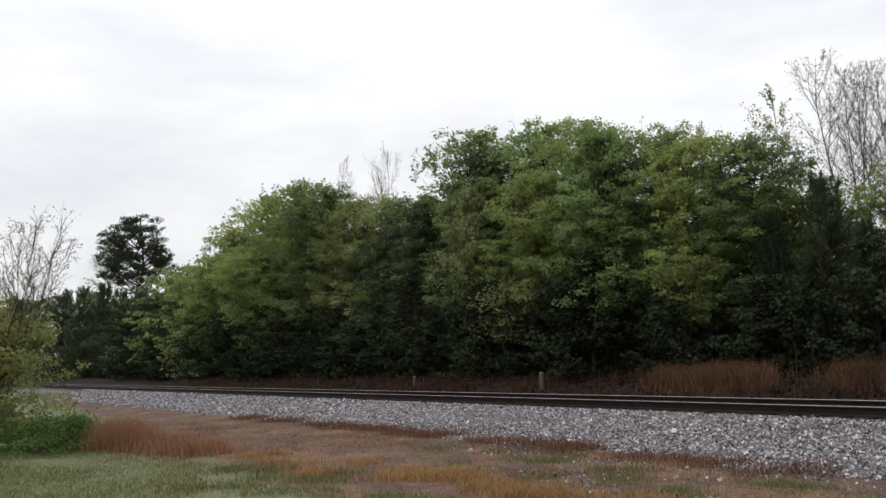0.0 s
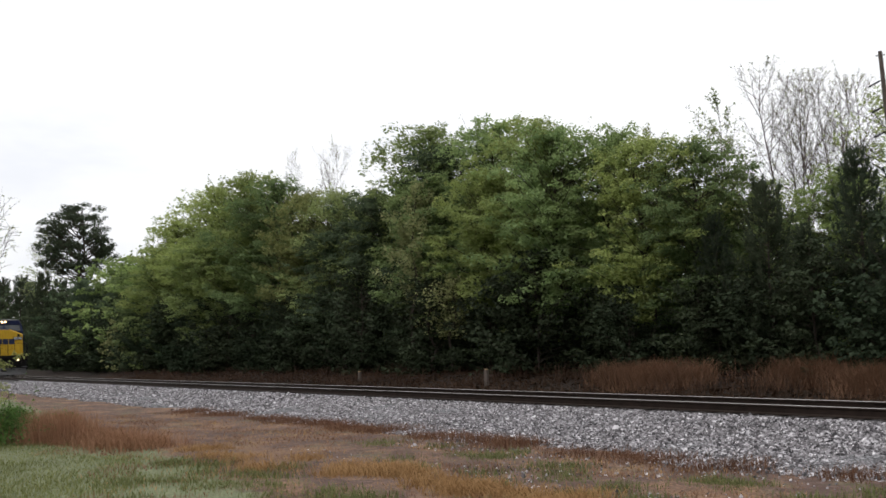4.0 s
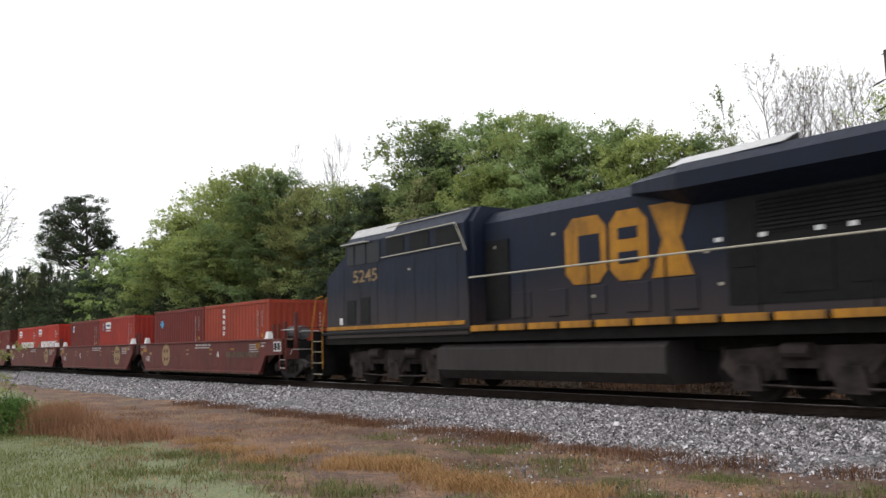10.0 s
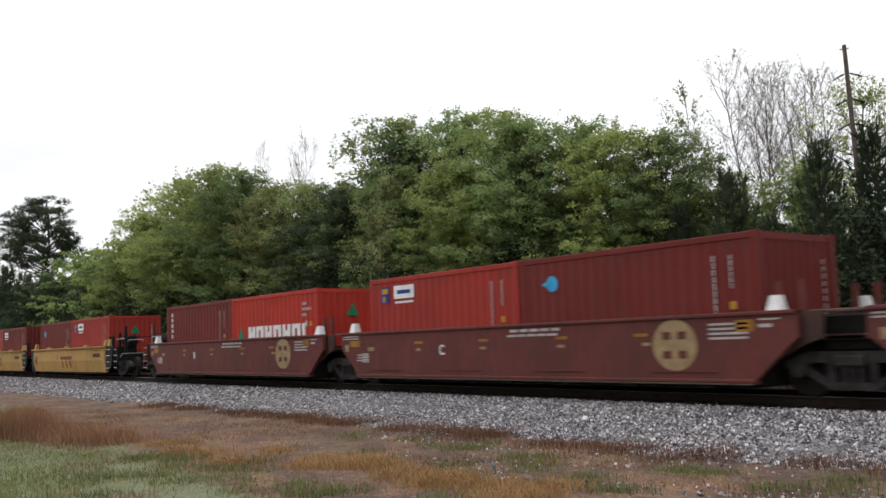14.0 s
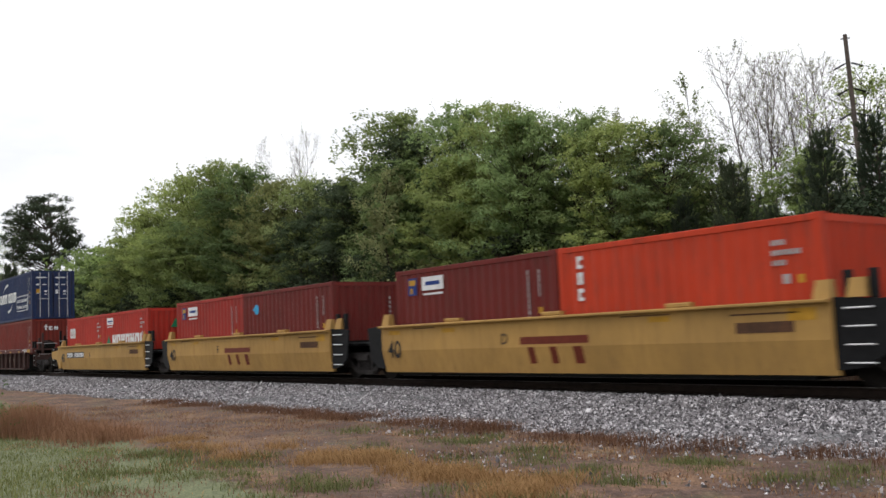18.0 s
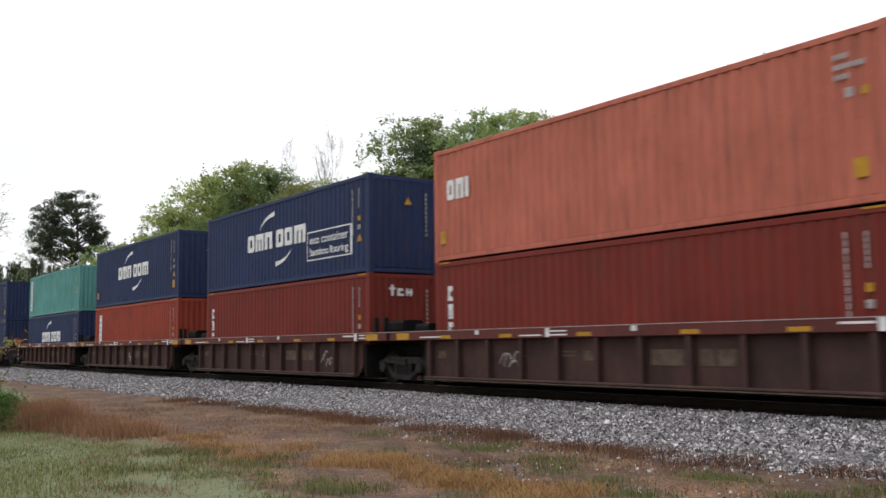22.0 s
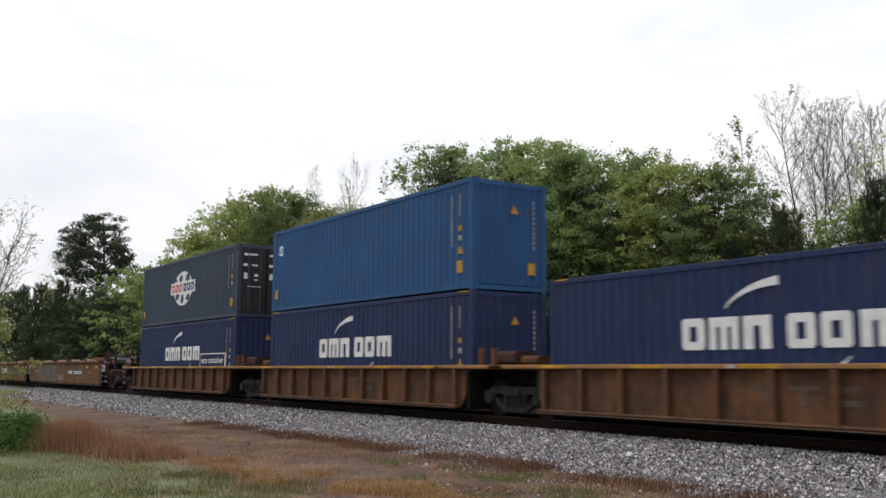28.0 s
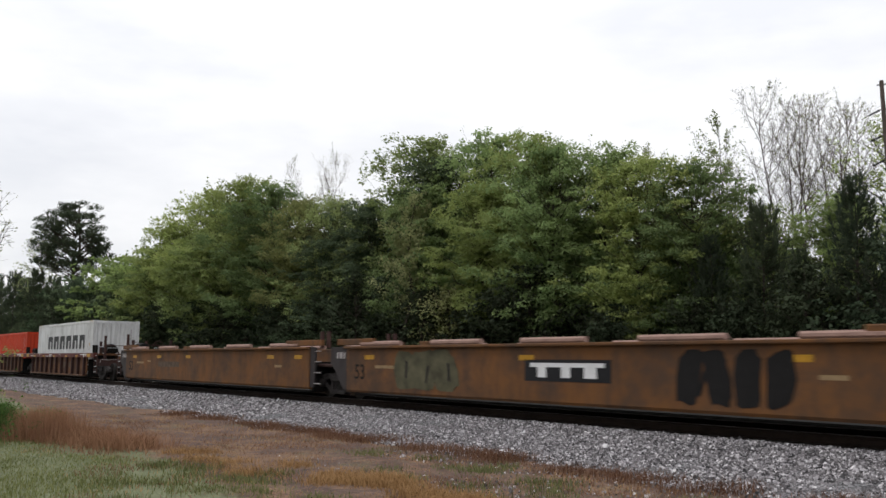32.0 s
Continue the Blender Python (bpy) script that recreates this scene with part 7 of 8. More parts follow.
long(BRICK, -150.35, ZB, HC, (boxed_column(0.75, 1.0, 2.5),), False); long(NAVY, -150.35, ZU, HC, (emblem_shipping, yellow_ends, triangle_marks), True)
long(NAVY, -165.9, ZB, HC, (emblem_shipping, triangle_marks), False); long(MINT, -165.9, ZU, STD, (boxed_column(0.42, 0.4, 2.3),), True)

RUSTLAB = "rusty ribbed well car with a faded yellow top chord"
for i, x in enumerate((-185.6, -201.2, -216.6, -231.7, -247.2)):
    ribbed_well(x, WELL_RUST, CHORD_YELLOW, RUSTLAB, "rusty yellow well cars", i == 0, i == 4, True)
long(NAVY, -185.6, ZB, HC, (emblem_shipping, triangle_marks), False); long(NAVY, -185.6, ZU, HC, (emblem_shipping, yellow_ends), True)
long(NAVY, -201.2, ZB, HC, (emblem_shipping, triangle_marks), False); long(RUSSET, -201.2, ZU, HC, (yellow_ends,), True)
long(NAVY, -216.6, ZB, HC, (emblem_shipping, triangle_marks), False)
long(NAVY, -231.7, ZB, HC, (emblem_shipping, triangle_marks), False); long(SKY_BLUE, -231.7, ZU, HC, (yellow_ends, triangle_marks, small_square), True)
long(NAVY, -247.2, ZB, HC, (emblem_shipping, eco_box, triangle_marks), False); long(SLATE, -247.2, ZU, HC, (globe, yellow_ends), True, True)

empty_well(-272.2, -253.6, marks_t1, True, False)
empty_well(-291.6, -274.3, marks_t2)
empty_well(-312.0, -293.9, marks_t3, False, True)
ribbed_well(-331.0, WELL_RUST, WELL_BROWN, RUSTLAB, "rusty yellow well cars", True, False)
ribbed_well(-346.5, WELL_RUST, WELL_BROWN, RUSTLAB, "rusty yellow well cars", False, True)


def seven_slabs(c, L, H):
    for i in range(6):
        x0 = 2.6 + i * 1.4
        plate(c, "emblem_slab", DECAL_BLACK, [(x0, x0 + 0.42, 1.40, 2.15), (x0 + 0.42, x0 + 1.05, 1.85, 2.15), (x0 + 0.75, x0 + 1.05, 1.40, 1.85)], "black block of an emblem")


long(PALE, -331.0, ZB, HC, (seven_slabs,), False)
long(ORANGE_RED, -346.5, ZB, STD, (), False)

# ---- locomotives; built facing +x round their middle ----
def six_wheel_truck(loco, x):
    t = part("truck", Solid().box(-2.1, 2.1, -0.4, 0.4, 0.55, 0.85), UNDER, loco, "three-axle locomotive truck", at=(x, 0, 0))
    out = [(-2.55, 0.62), (-2.30, 0.40), (-1.55, 0.40), (-1.35, 0.62), (-0.50, 0.62), (-0.38, 0.40), (0.38, 0.40), (0.50, 0.62), (1.35, 0.62), (1.55, 0.40), (2.30, 0.40), (2.55, 0.62), (2.55, 0.92), (1.2, 1.0), (-1.2, 1.0), (-2.55, 0.92)]
    fr_ = cached("loco_frame", lambda: Solid().prism_y(out, -0.09, 0.09).mesh("side_frame"))
    box_ = cached("journal", lambda: Solid().prism_y([(-0.30, 0.22), (0.30, 0.22), (0.22, 0.66), (-0.22, 0.66)], -0.12, 0.12).mesh("journal_box"))
    cyl = cached("brakecyl", lambda: Solid().tube((-0.25, 0, 0.86), (0.25, 0, 0.86), 0.14, 0.14, 12).mesh("brake_cylinder"))
    shoe = cached("shoe", lambda: Solid().box(-0.06, 0.06, -0.08, 0.08, 0.30, 0.80).mesh("brake_shoe"))
    for s in (-1, 1):
        part("side_frame", fr_, LOCO_TRUCK, t, at=(0, s * 1.06, 0))
        for xx in (-1.95, 0.0, 1.95):
            part("journal_box", box_, LOCO_TRUCK, t, at=(xx, s * 1.14, 0))
            part("brake_shoe", shoe, UNDER, t, at=(xx + 0.62, s * 0.9, 0))
        for xx in (-0.95, 0.95, 2.2):
            part("brake_cylinder", cyl, LOCO_TRUCK, t, at=(xx, s * 1.20, 0.05))
        for xx in (-1.35, -0.55, 0.55, 1.35):
            part("spring", cached("lspring", lambda: Solid().tube((0, 0, 0.42), (0, 0, 0.78), 0.085, 0.085, 8).mesh("spring")), LOCO_TRUCK, t, at=(xx, s * 1.10, 0))
        part("sand_pipe", Solid().rail([(-2.45, s * 1.2, 0.98), (-2.62, s * 1.1, 0.55), (-2.55, s * 0.85, 0.12)], 0.022, 5), LOCO_TRUCK, t)
        part("sand_pipe", Solid().rail([(2.45, s * 1.2, 0.98), (2.62, s * 1.1, 0.55), (2.55, s * 0.85, 0.12)], 0.022, 5), LOCO_TRUCK, t)
        part("brake_rod", Solid().rail([(-2.2, s * 1.22, 0.34), (-0.7, s * 1.22, 0.30), (0.7, s * 1.22, 0.30), (2.2, s * 1.22, 0.34)], 0.026, 5), LOCO_TRUCK, t)
        part("damper", Solid().tube((0.35, s * 1.24, 0.55), (0.75, s * 1.26, 1.05), 0.05, 0.05, 8), LOCO_TRUCK, t)
    for xx in (-1.95, 0.0, 1.95):
        wheelset(t, xx, 0.51)
    return t


def steps_and_posts(loco, x, d, post, y=-1.0):
    """Corner steps with yellow edges and tall grab posts. d: the way towards the end of the unit."""
    q = Solid()
    for i, z in enumerate((0.28, 0.62, 0.96, 1.28)):
        for s in (-1, 1):
            q.box(x - 0.28, x + 0.28, s * 1.30 - 0.2, s * 1.30 + 0.2, z, z + 0.03)
            part("step_edge", cached("sedge", lambda: Solid().box(-0.28, 0.28, -0.010, 0.010, 0.0, 0.018).mesh("step_edge")), RAIL_WHITE, loco, "pale worn step edge", at=(x, s * 1.52, z))
    part("steps", q, UNDER, loco)
    for s in (-1, 1):
        for xx in (x - 0.315, x + 0.315):
            part("step_side", cached("stepside", lambda: Solid().box(-0.015, 0.015, -0.22, 0.22, 0.25, 1.6).mesh("step_side")), UNDER, loco, at=(xx, s * 1.28, 0))
        for xx in (x - 0.34, x + 0.34):
            part("grab_post", Solid().rail([(xx, s * 1.52, 0.45), (xx, s * 1.53, 1.7), (xx - d * 0.12, s * 1.45, 2.62), (xx - d * 0.3, s * 1.30, 2.7)], 0.018, 6), post, loco, "grab post beside the steps")


def handrail(loco, x0, x1, z, mat_, every=1.6, base=1.62, end_drop=True):
    for s in (-1, 1):
        q = Solid().rail([(x0, s * 1.52, z), (x1, s * 1.52, z)], 0.02, 6)
        part("handrail", q, mat_, loco)
        n = max(2, int(round((x1 - x0) / every)))
        for i in range(n + 1):
            xx = x0 + (x1 - x0) * i / n
            part("stanchion", cached(("stan", round(z - base, 2)), lambda: Solid().tube((0, 0, 0), (0, 0, z - base), 0.022, 0.022, 6).mesh("stanchion")), LOCO_BLACK, loco, at=(xx, s * 1.52, base))


def grille(loco, name, x0, x1, z0, z1, n, y, s, label):
    """A dark opening with separate slats across it, on the side s."""
    g = part(name, Solid().box(x0 - 0.05, x1 + 0.05, s * y - 0.008, s * y + 0.008, z0 - 0.04, z1 + 0.04), LOCO_BLACK, loco, label)
    h = (z1 - z0) / n
    key = ("slat", round(x1 - x0, 2), round(h, 3))
    for i in range(n):
        sl = part("slat", cached(key, lambda: Solid().prism_x([(0, 0), (0, h * 0.8), (-0.03, h * 0.15)], 0, x1 - x0).mesh("slat")), LOCO_BLACK, g, at=(x0 if s < 0 else x1, s * (y + 0.009), z0 + i * h))
        if s > 0:
            sl.rotation_euler[2] = math.pi




WINDSCREEN = Nodes("dusty_windscreen").done((0.040, 0.043, 0.047), 0.25, 0.0, 0.4)


def wide_cab_unit():
    """The leading unit: wide yellow nose, grey hood with a blue band."""
    c = rolling(thing("locomotive", "blue and grey diesel locomotive with wide yellow nose, headlights lit", "locomotive"), 106.6)
    six_wheel_truck(c, -6.7), six_wheel_truck(c, 6.2)
    part("frame", Solid().box(-10.2, 9.0, -1.45, 1.45, 1.30, 1.64).box(-9.6, 9.2, -0.6, 0.6, 0.95, 1.30), UNDER, c)
    part("walkway", Solid().bevel_box(-10.2, 8.6, -1.55, 1.55, 1.64, 1.74, 0.015), LOCO_BLACK, c)
    for s in (-1, 1):
        for i in range(13):
            x = -10.1 + i * 1.02
            part("sill_stripe", cached("stripe", lambda: Solid().box(0, 0.86, -0.008, 0.008, 1.60, 1.75).mesh("sill_stripe")), LOCO_ORANGE, c, "yellow sill stripe", at=(x, s * 1.56, 0))
        part("sill_stripe", Solid().box(3.9, 8.5, s * 1.56 - 0.008, s * 1.56 + 0.008, 1.62, 1.73), LOCO_ORANGE, c, "rusty sill stripe")
    tank = [(-1.25, 0.95), (-1.4, 0.80), (-1.4, 0.45), (-1.1, 0.22), (1.1, 0.22), (1.4, 0.45), (1.4, 0.80), (1.25, 0.95)]
    part("fuel_tank", Solid().prism_x(tank[::-1], -3.9, 2.6), PLOUGH_GREY, c, "dirty grey fuel tank")
    for s in (-1, 1):
        for x0, x1 in ((-3.7, -1.5), (-1.2, 0.9)):
            part("air_reservoir", Solid().tube((x0, s * 1.25, 1.02), (x1, s * 1.25, 1.02), 0.22, 0.22, 16), PLOUGH_GREY, c, "grey air reservoir")
        part("battery_box", Solid().bevel_box(1.2, 2.6, s * 1.38 - 0.1, s * 1.38 + 0.1, 0.75, 1.22, 0.02), PLOUGH_GREY, c)
    # hood
    hw = 0.98
    part("engine_hood", Solid().prism_x([(-hw, 1.6), (hw, 1.6), (hw, 3.9), (hw - 0.25, 4.1), (-hw + 0.25, 4.1), (-hw, 3.9)], -9.2, 0.5), LOCO_GREY, c, "dusty grey engine hood")
    part("hood_band", Solid().box(-9.2, 4.8, -hw - 0.006, hw + 0.006, 1.61, 2.36), LOCO_LOWBLUE, c, "dull blue lower band")
    # bright sky-lit line of the hood top painted as pale strips
    part("pale_roof_strip", Solid().box(-4.6, 0.45, -hw + 0.2, hw - 0.2, 4.095, 4.13), ROOF_GREY, c)
    part("hood_edge", Solid().add([(-4.6, -hw + 0.09, 3.985), (0.45, -hw + 0.09, 3.985), (0.45, -hw + 0.24, 4.106), (-4.6, -hw + 0.24, 4.106)], [(0, 1, 2, 3)]), ROOF_GREY, c, "sloping roof edge painted pale for sky light")
    part("radiator_wing", Solid().prism_x([(-1.0, 3.75), (1.0, 3.75), (1.5, 3.98), (1.5, 4.22), (1.3, 4.34), (-1.3, 4.34), (-1.5, 4.22), (-1.5, 3.98)], -9.6, -4.9), LOCO_BLACK, c, "sooty radiator overhang")
    part("equipment_hood", Solid().prism_x([(-1.32, 1.6), (1.32, 1.6), (1.32, 4.28), (1.15, 4.42), (-1.15, 4.42), (-1.32, 4.28)], 0.5, 4.85), LOCO_GREY, c, "dusty grey equipment hood")
    part("hood_roof", Solid().bevel_box(0.45, 4.9, -1.36, 1.36, 4.36, 4.47, 0.03), LOCO_BLACK, c)
    part("exhaust_stack", Solid().bevel_box(-3.2, -2.0, -0.45, 0.45, 4.1, 4.35, 0.03), LOCO_BLACK, c)
    part("roof_vent", Solid().tube((-0.6, 0, 4.1), (-0.6, 0, 4.42), 0.28, 0.24, 12), LOCO_BLACK, c)
    for s in (-1, 1):
        grille(c, "brake_grille", 0.65, 2.95, 3.78, 4.24, 6, 1.33, s, "dark intake grille")
        part("radiator_screen", Solid().box(-8.7, -6.0, s * (hw + 0.012) - 0.01, s * (hw + 0.012) + 0.01, 3.0, 3.72), LOCO_BLACK, c, "dark radiator screen")
        part("side_window", Solid().box(3.35, 4.25, s * 1.325 - 0.01, s * 1.325 + 0.01, 3.72, 4.22), LOCO_BLACK, c)
        for i in range(6):
            part("hood_door", cached("hdoor", lambda: Solid().bevel_box(0, 0.62, -0.015, 0.015, 1.72, 2.75, 0.01).mesh("hood_door")), LOCO_BLACK if i < 5 else LOCO_GREY, c, at=(-9.0 + i * 0.72, s * (hw + 0.02), 0))
        for i in range(4):
            part("door_seam", cached("seam", lambda: Solid().box(0, 0.03, -0.012, 0.012, 1.65, 3.85).mesh("door_seam")), LOCO_BLACK, c, at=(-4.7 + i * 1.35, s * (hw + 0.006), 0))
        # large emblem in plain blocks
        xa, xb, xm = -0.70, 0.44, -0.13
        part("emblem_block", Solid().prism_y([(xa, 2.38), (xb, 2.38), (xm + 0.24, 3.08), (xb, 3.78), (xa, 3.78), (xm - 0.24, 3.08)], s * (hw + 0.014) - 0.006, s * (hw + 0.014) + 0.006), LOCO_LOWBLUE, c, "faded blue block of an emblem")
        for x0, x1 in ((-3.35, -2.15), (-1.98, -0.82)):
            z0, z1, b = 2.38, 3.78, 0.22
            q = Solid().prism_y([(x0 + b, z0), (x1 - b, z0), (x1, z0 + b), (x1, z1 - b), (x1 - b, z1), (x0 + b, z1), (x0, z1 - b), (x0, z0 + b)], s * (hw + 0.014) - 0.006, s * (hw + 0.014) + 0.006)
            part("emblem_block", q, LOCO_LOWBLUE, c, "faded blue block of an emblem")
            part("emblem_gap", Solid().box(x0 + 0.38, x1 - 0.2, s * (hw + 0.022) - 0.004, s * (hw + 0.022) + 0.004, 2.85, 3.3), LOCO_GREY, c)
        w = part("tool_cabinet", Solid().bevel_box(1.35, 3.95, s * 1.44 - 0.10, s * 1.44 + 0.10, 1.78, 2.46, 0.02), PANEL_PALE, c, "pale replacement panel with louvres")
        for x0 in (1.75, 3.0):
            part("louvre", Solid().box(x0, x0 + 0.62, s * 1.546 - 0.005, s * 1.546 + 0.005, 2.06, 2.36), LOCO_BLACK, w)
            for i in range(4):
                part("louvre_slat", cached("wslat", lambda: Solid().box(0, 0.60, -0.012, 0.012, 0, 0.025).mesh("louvre_slat")), PANEL_PALE, w, at=(x0 + 0.01, s * 1.556, 2.10 + i * 0.065))
    # cab
    cw = 1.5
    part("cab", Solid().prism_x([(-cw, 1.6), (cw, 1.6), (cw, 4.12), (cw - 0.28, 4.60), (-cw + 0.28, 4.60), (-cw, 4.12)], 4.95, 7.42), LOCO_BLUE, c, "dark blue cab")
    cabf = Solid()
    cabf.add([(7.42, -cw, 1.6), (7.42, cw, 1.6), (7.42, cw, 4.12), (7.42, cw - 0.28, 4.60), (7.42, -cw + 0.28, 4.60), (7.42, -cw, 4.12),
              (7.86, -cw + 0.02, 3.62), (7.86, cw - 0.02, 3.62), (7.62, cw - 0.12, 4.22), (7.62, cw - 0.36, 4.54), (7.62, -cw + 0.36, 4.54), (7.62, -cw + 0.12, 4.22),
              (7.86, -cw + 0.02, 1.6), (7.86, cw - 0.02, 1.6)],
             [(0, 12, 6, 11, 5), (13, 1, 2, 8, 7), (12, 13, 7, 6), (6, 7, 8, 11), (11, 8, 9, 10), (5, 11, 10, 4), (8, 2, 3, 9), (4, 10, 9, 3), (0, 1, 13, 12)])
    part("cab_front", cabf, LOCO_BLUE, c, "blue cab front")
    # cab roof and its edge coloured pale for the sky's reflection
    part("cab_roof", Solid().prism_x([(-cw + 0.30, 4.60), (cw - 0.30, 4.60), (cw - 0.5, 4.66), (-cw + 0.5, 4.66)], 4.95, 7.5), ROOF_GREY, c)
    part("roof_edge", Solid().add([(5.0, -cw + 0.12, 4.345), (7.38, -cw + 0.12, 4.345), (7.38, -cw + 0.27, 4.612), (5.0, -cw + 0.27, 4.612)], [(0, 1, 2, 3)]), ROOF_GREY, c, "sloping roof edge painted pale for sky light")
    for s in (-1, 1):
        for x0, x1 in ((5.2, 5.75), (5.88, 6.5), (6.7, 7.2)):
            part("cab_window", Solid().box(x0, x1, s * (cw + 0.008) - 0.008, s * (cw + 0.008) + 0.008, 3.48, 4.06), GLASS_DARK, c, "dark side window")
        part("sun_visor", Solid().box(6.46, 6.70, s * (cw + 0.03) - 0.01, s * (cw + 0.03) + 0.01, 3.52, 4.06), RAIL_WHITE, c)
        # windscreens lie on the raked front
        y0, y1 = (0.09, 1.30) if s > 0 else (-1.30, -0.09)
        part("windscreen", Solid().add([(7.848, y0, 3.70), (7.848, y1, 3.70), (7.655, y1 - s * 0.06, 4.18), (7.655, y0, 4.18)], [(0, 1, 2, 3)]), WINDSCREEN, c, "dusty windscreen")
        part("windscreen_frame", Solid().rail([(7.852, y0, 3.69), (7.852, y1, 3.69), (7.655, y1 - s * 0.06, 4.20), (7.655, y0, 4.20), (7.852, y0, 3.69)], 0.018, 4), LOCO_BLACK, c)
    part("cab_door", Solid().box(5.06, 5.62, -cw - 0.006, -cw + 0.004, 1.78, 2.72), LOCO_LOWBLUE, c, "dull blue cab door")
    part("white_placard", Solid().box(7.0, 7.42, -cw - 0.012, -cw - 0.004, 1.86, 2.08), RAIL_WHITE, c)
    part("cab_grab", Solid().rail([(4.98, -cw - 0.05, 1.9), (4.98, -cw - 0.05, 3.3)], 0.014, 5), LOCO_BLACK, c)
    for y in (-0.95, -0.35, 0.35, 0.95):
        part("wiper", Solid().rail([(7.70, y, 4.20), (7.80, y + 0.12, 3.86)], 0.010, 4), LOCO_BLACK, c)
    num = part("road_number", write("7367", 0.46), DECAL_YELLOW, c, "yellow number 7367", at=(5.32, -cw - 0.012, 2.85))
    num.scale = (1.32 / max(v.co.x for v in num.data.vertices), 1, 1)
    # nose
    nz = Solid()
    nw = 1.46
    nz.add([(7.86, -nw, 1.6), (7.86, nw, 1.6), (8.68, nw - 0.10, 1.6), (8.68, -nw + 0.10, 1.6),
            (7.86, -nw, 3.44), (7.86, nw, 3.44), (8.52, nw - 0.14, 3.32), (8.52, -nw + 0.14, 3.32),
            (7.86, -0.40, 3.86), (7.86, 0.40, 3.86), (8.46, 0.34, 3.76), (8.46, -0.34, 3.76)],
           [(0, 1, 2, 3)[::-1], (0, 3, 7, 4), (1, 5, 6, 2), (3, 2, 6, 7), (4, 7, 11, 8), (5, 9, 10, 6), (8, 11, 10, 9), (7, 6, 10, 11), (0, 4, 8, 9, 5, 1)])
    part("nose", nz, LOCO_YELLOW, c, "broad yellow nose with bevelled edges")
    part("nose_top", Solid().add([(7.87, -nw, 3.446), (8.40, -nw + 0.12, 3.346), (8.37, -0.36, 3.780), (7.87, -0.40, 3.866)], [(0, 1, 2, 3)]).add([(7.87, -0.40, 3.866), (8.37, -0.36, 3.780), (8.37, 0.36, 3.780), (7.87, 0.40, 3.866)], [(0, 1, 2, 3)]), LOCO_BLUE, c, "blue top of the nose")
    for s in (-1, 1):
        part("nose_flank", Solid().prism_y([(7.40, 1.62), (7.80, 1.62), (8.38, 3.36), (7.88, 3.44), (7.40, 3.50)], s * (cw + 0.006) - 0.05, s * (cw + 0.006)) if s > 0 else Solid().prism_y([(7.40, 1.62), (7.80, 1.62), (8.38, 3.36), (7.88, 3.44), (7.40, 3.50)], -cw - 0.006, -cw + 0.05), LOCO_BLUE, c, "blue wedge on the nose flank")
        part("class_light", Solid().box(8.50, 8.56, s * 1.0 - 0.09, s * 1.0 + 0.09, 3.20, 3.42), LOCO_BLACK, c, "dark recessed lamp")
        nb = part("number_board", Solid().box(8.56, 8.63, s * 0.95 - 0.32, s * 0.95 + 0.32, 2.94, 3.18), LOCO_BLACK, c)
        part("number_glow", Solid().box(8.632, 8.636, s * 0.95 - 0.27, s * 0.95 + 0.27, 2.98, 3.14), DECAL_WHITE, nb, "white number board")
        for i in range(4):
            part("number_bar", cached("numbar", lambda: Solid().box(8.637, 8.64, 0, 0.06, 3.00, 3.12).mesh("number_bar")), LOCO_BLACK, nb, at=(0, s * 0.95 - 0.21 + i * 0.12, 0))
        dl = part("ditch_light_case", Solid().tube((9.35, s * 0.80, 1.28), (9.62, s * 0.80, 1.28), 0.12, 0.13, 14), LOCO_BLACK, c)
        part("ditch_light", Solid().tube((9.625, s * 0.80, 1.28), (9.64, s * 0.80, 1.28), 0.066, 0.062, 14), LAMP_WARM, dl, "lit ditch light")
        part("nose_grab", Solid().rail([(8.68, s * 0.30 - 0.1, 1.7), (8.76, s * 0.30 - 0.1, 1.7), (8.66, s * 0.30 - 0.1, 2.55), (8.58, s * 0.30 - 0.1, 2.55)], 0.02, 6), LOCO_BLACK, c)
    part("nose_door", Solid().add([(8.686, -0.30, 1.65), (8.686, 0.36, 1.65), (8.555, 0.34, 2.95), (8.555, -0.28, 2.95)], [(0, 1, 2, 3)]), LOCO_YELLOW, c)
    for y0, y1 in ((-0.66, -0.24), (-0.19, 0.23), (0.28, 0.70)):
        part("nose_emblem", Solid().add([(8.622, y0, 2.58), (8.622, y1, 2.58), (8.585, y1, 3.02), (8.585, y0, 3.02)], [(0, 1, 2, 3)]), LOCO_LOWBLUE, c, "blue block of an emblem")
    for s in (-1, 1):
        part("headlight", Solid().tube((7.66, s * 0.13, 4.44), (7.70, s * 0.13, 4.43), 0.085, 0.085, 14), LAMP_WARM, c, "lit headlight")
    part("headlight_case", Solid().bevel_box(7.5, 7.66, -0.30, 0.30, 4.33, 4.55, 0.03), LOCO_BLACK, c)
    part("front_platform", Solid().bevel_box(8.6, 9.62, -1.45, 1.45, 1.44, 1.66, 0.02).box(8.7, 9.35, -1.15, 1.15, 0.7, 1.44), UNDER, c)
    part("coupler", Solid().box(9.2, 10.1, -0.14, 0.14, 0.75, 1.05).box(10.0, 10.3, -0.2, 0.2, 0.66, 1.12), UNDER, c)
    pl = Solid()
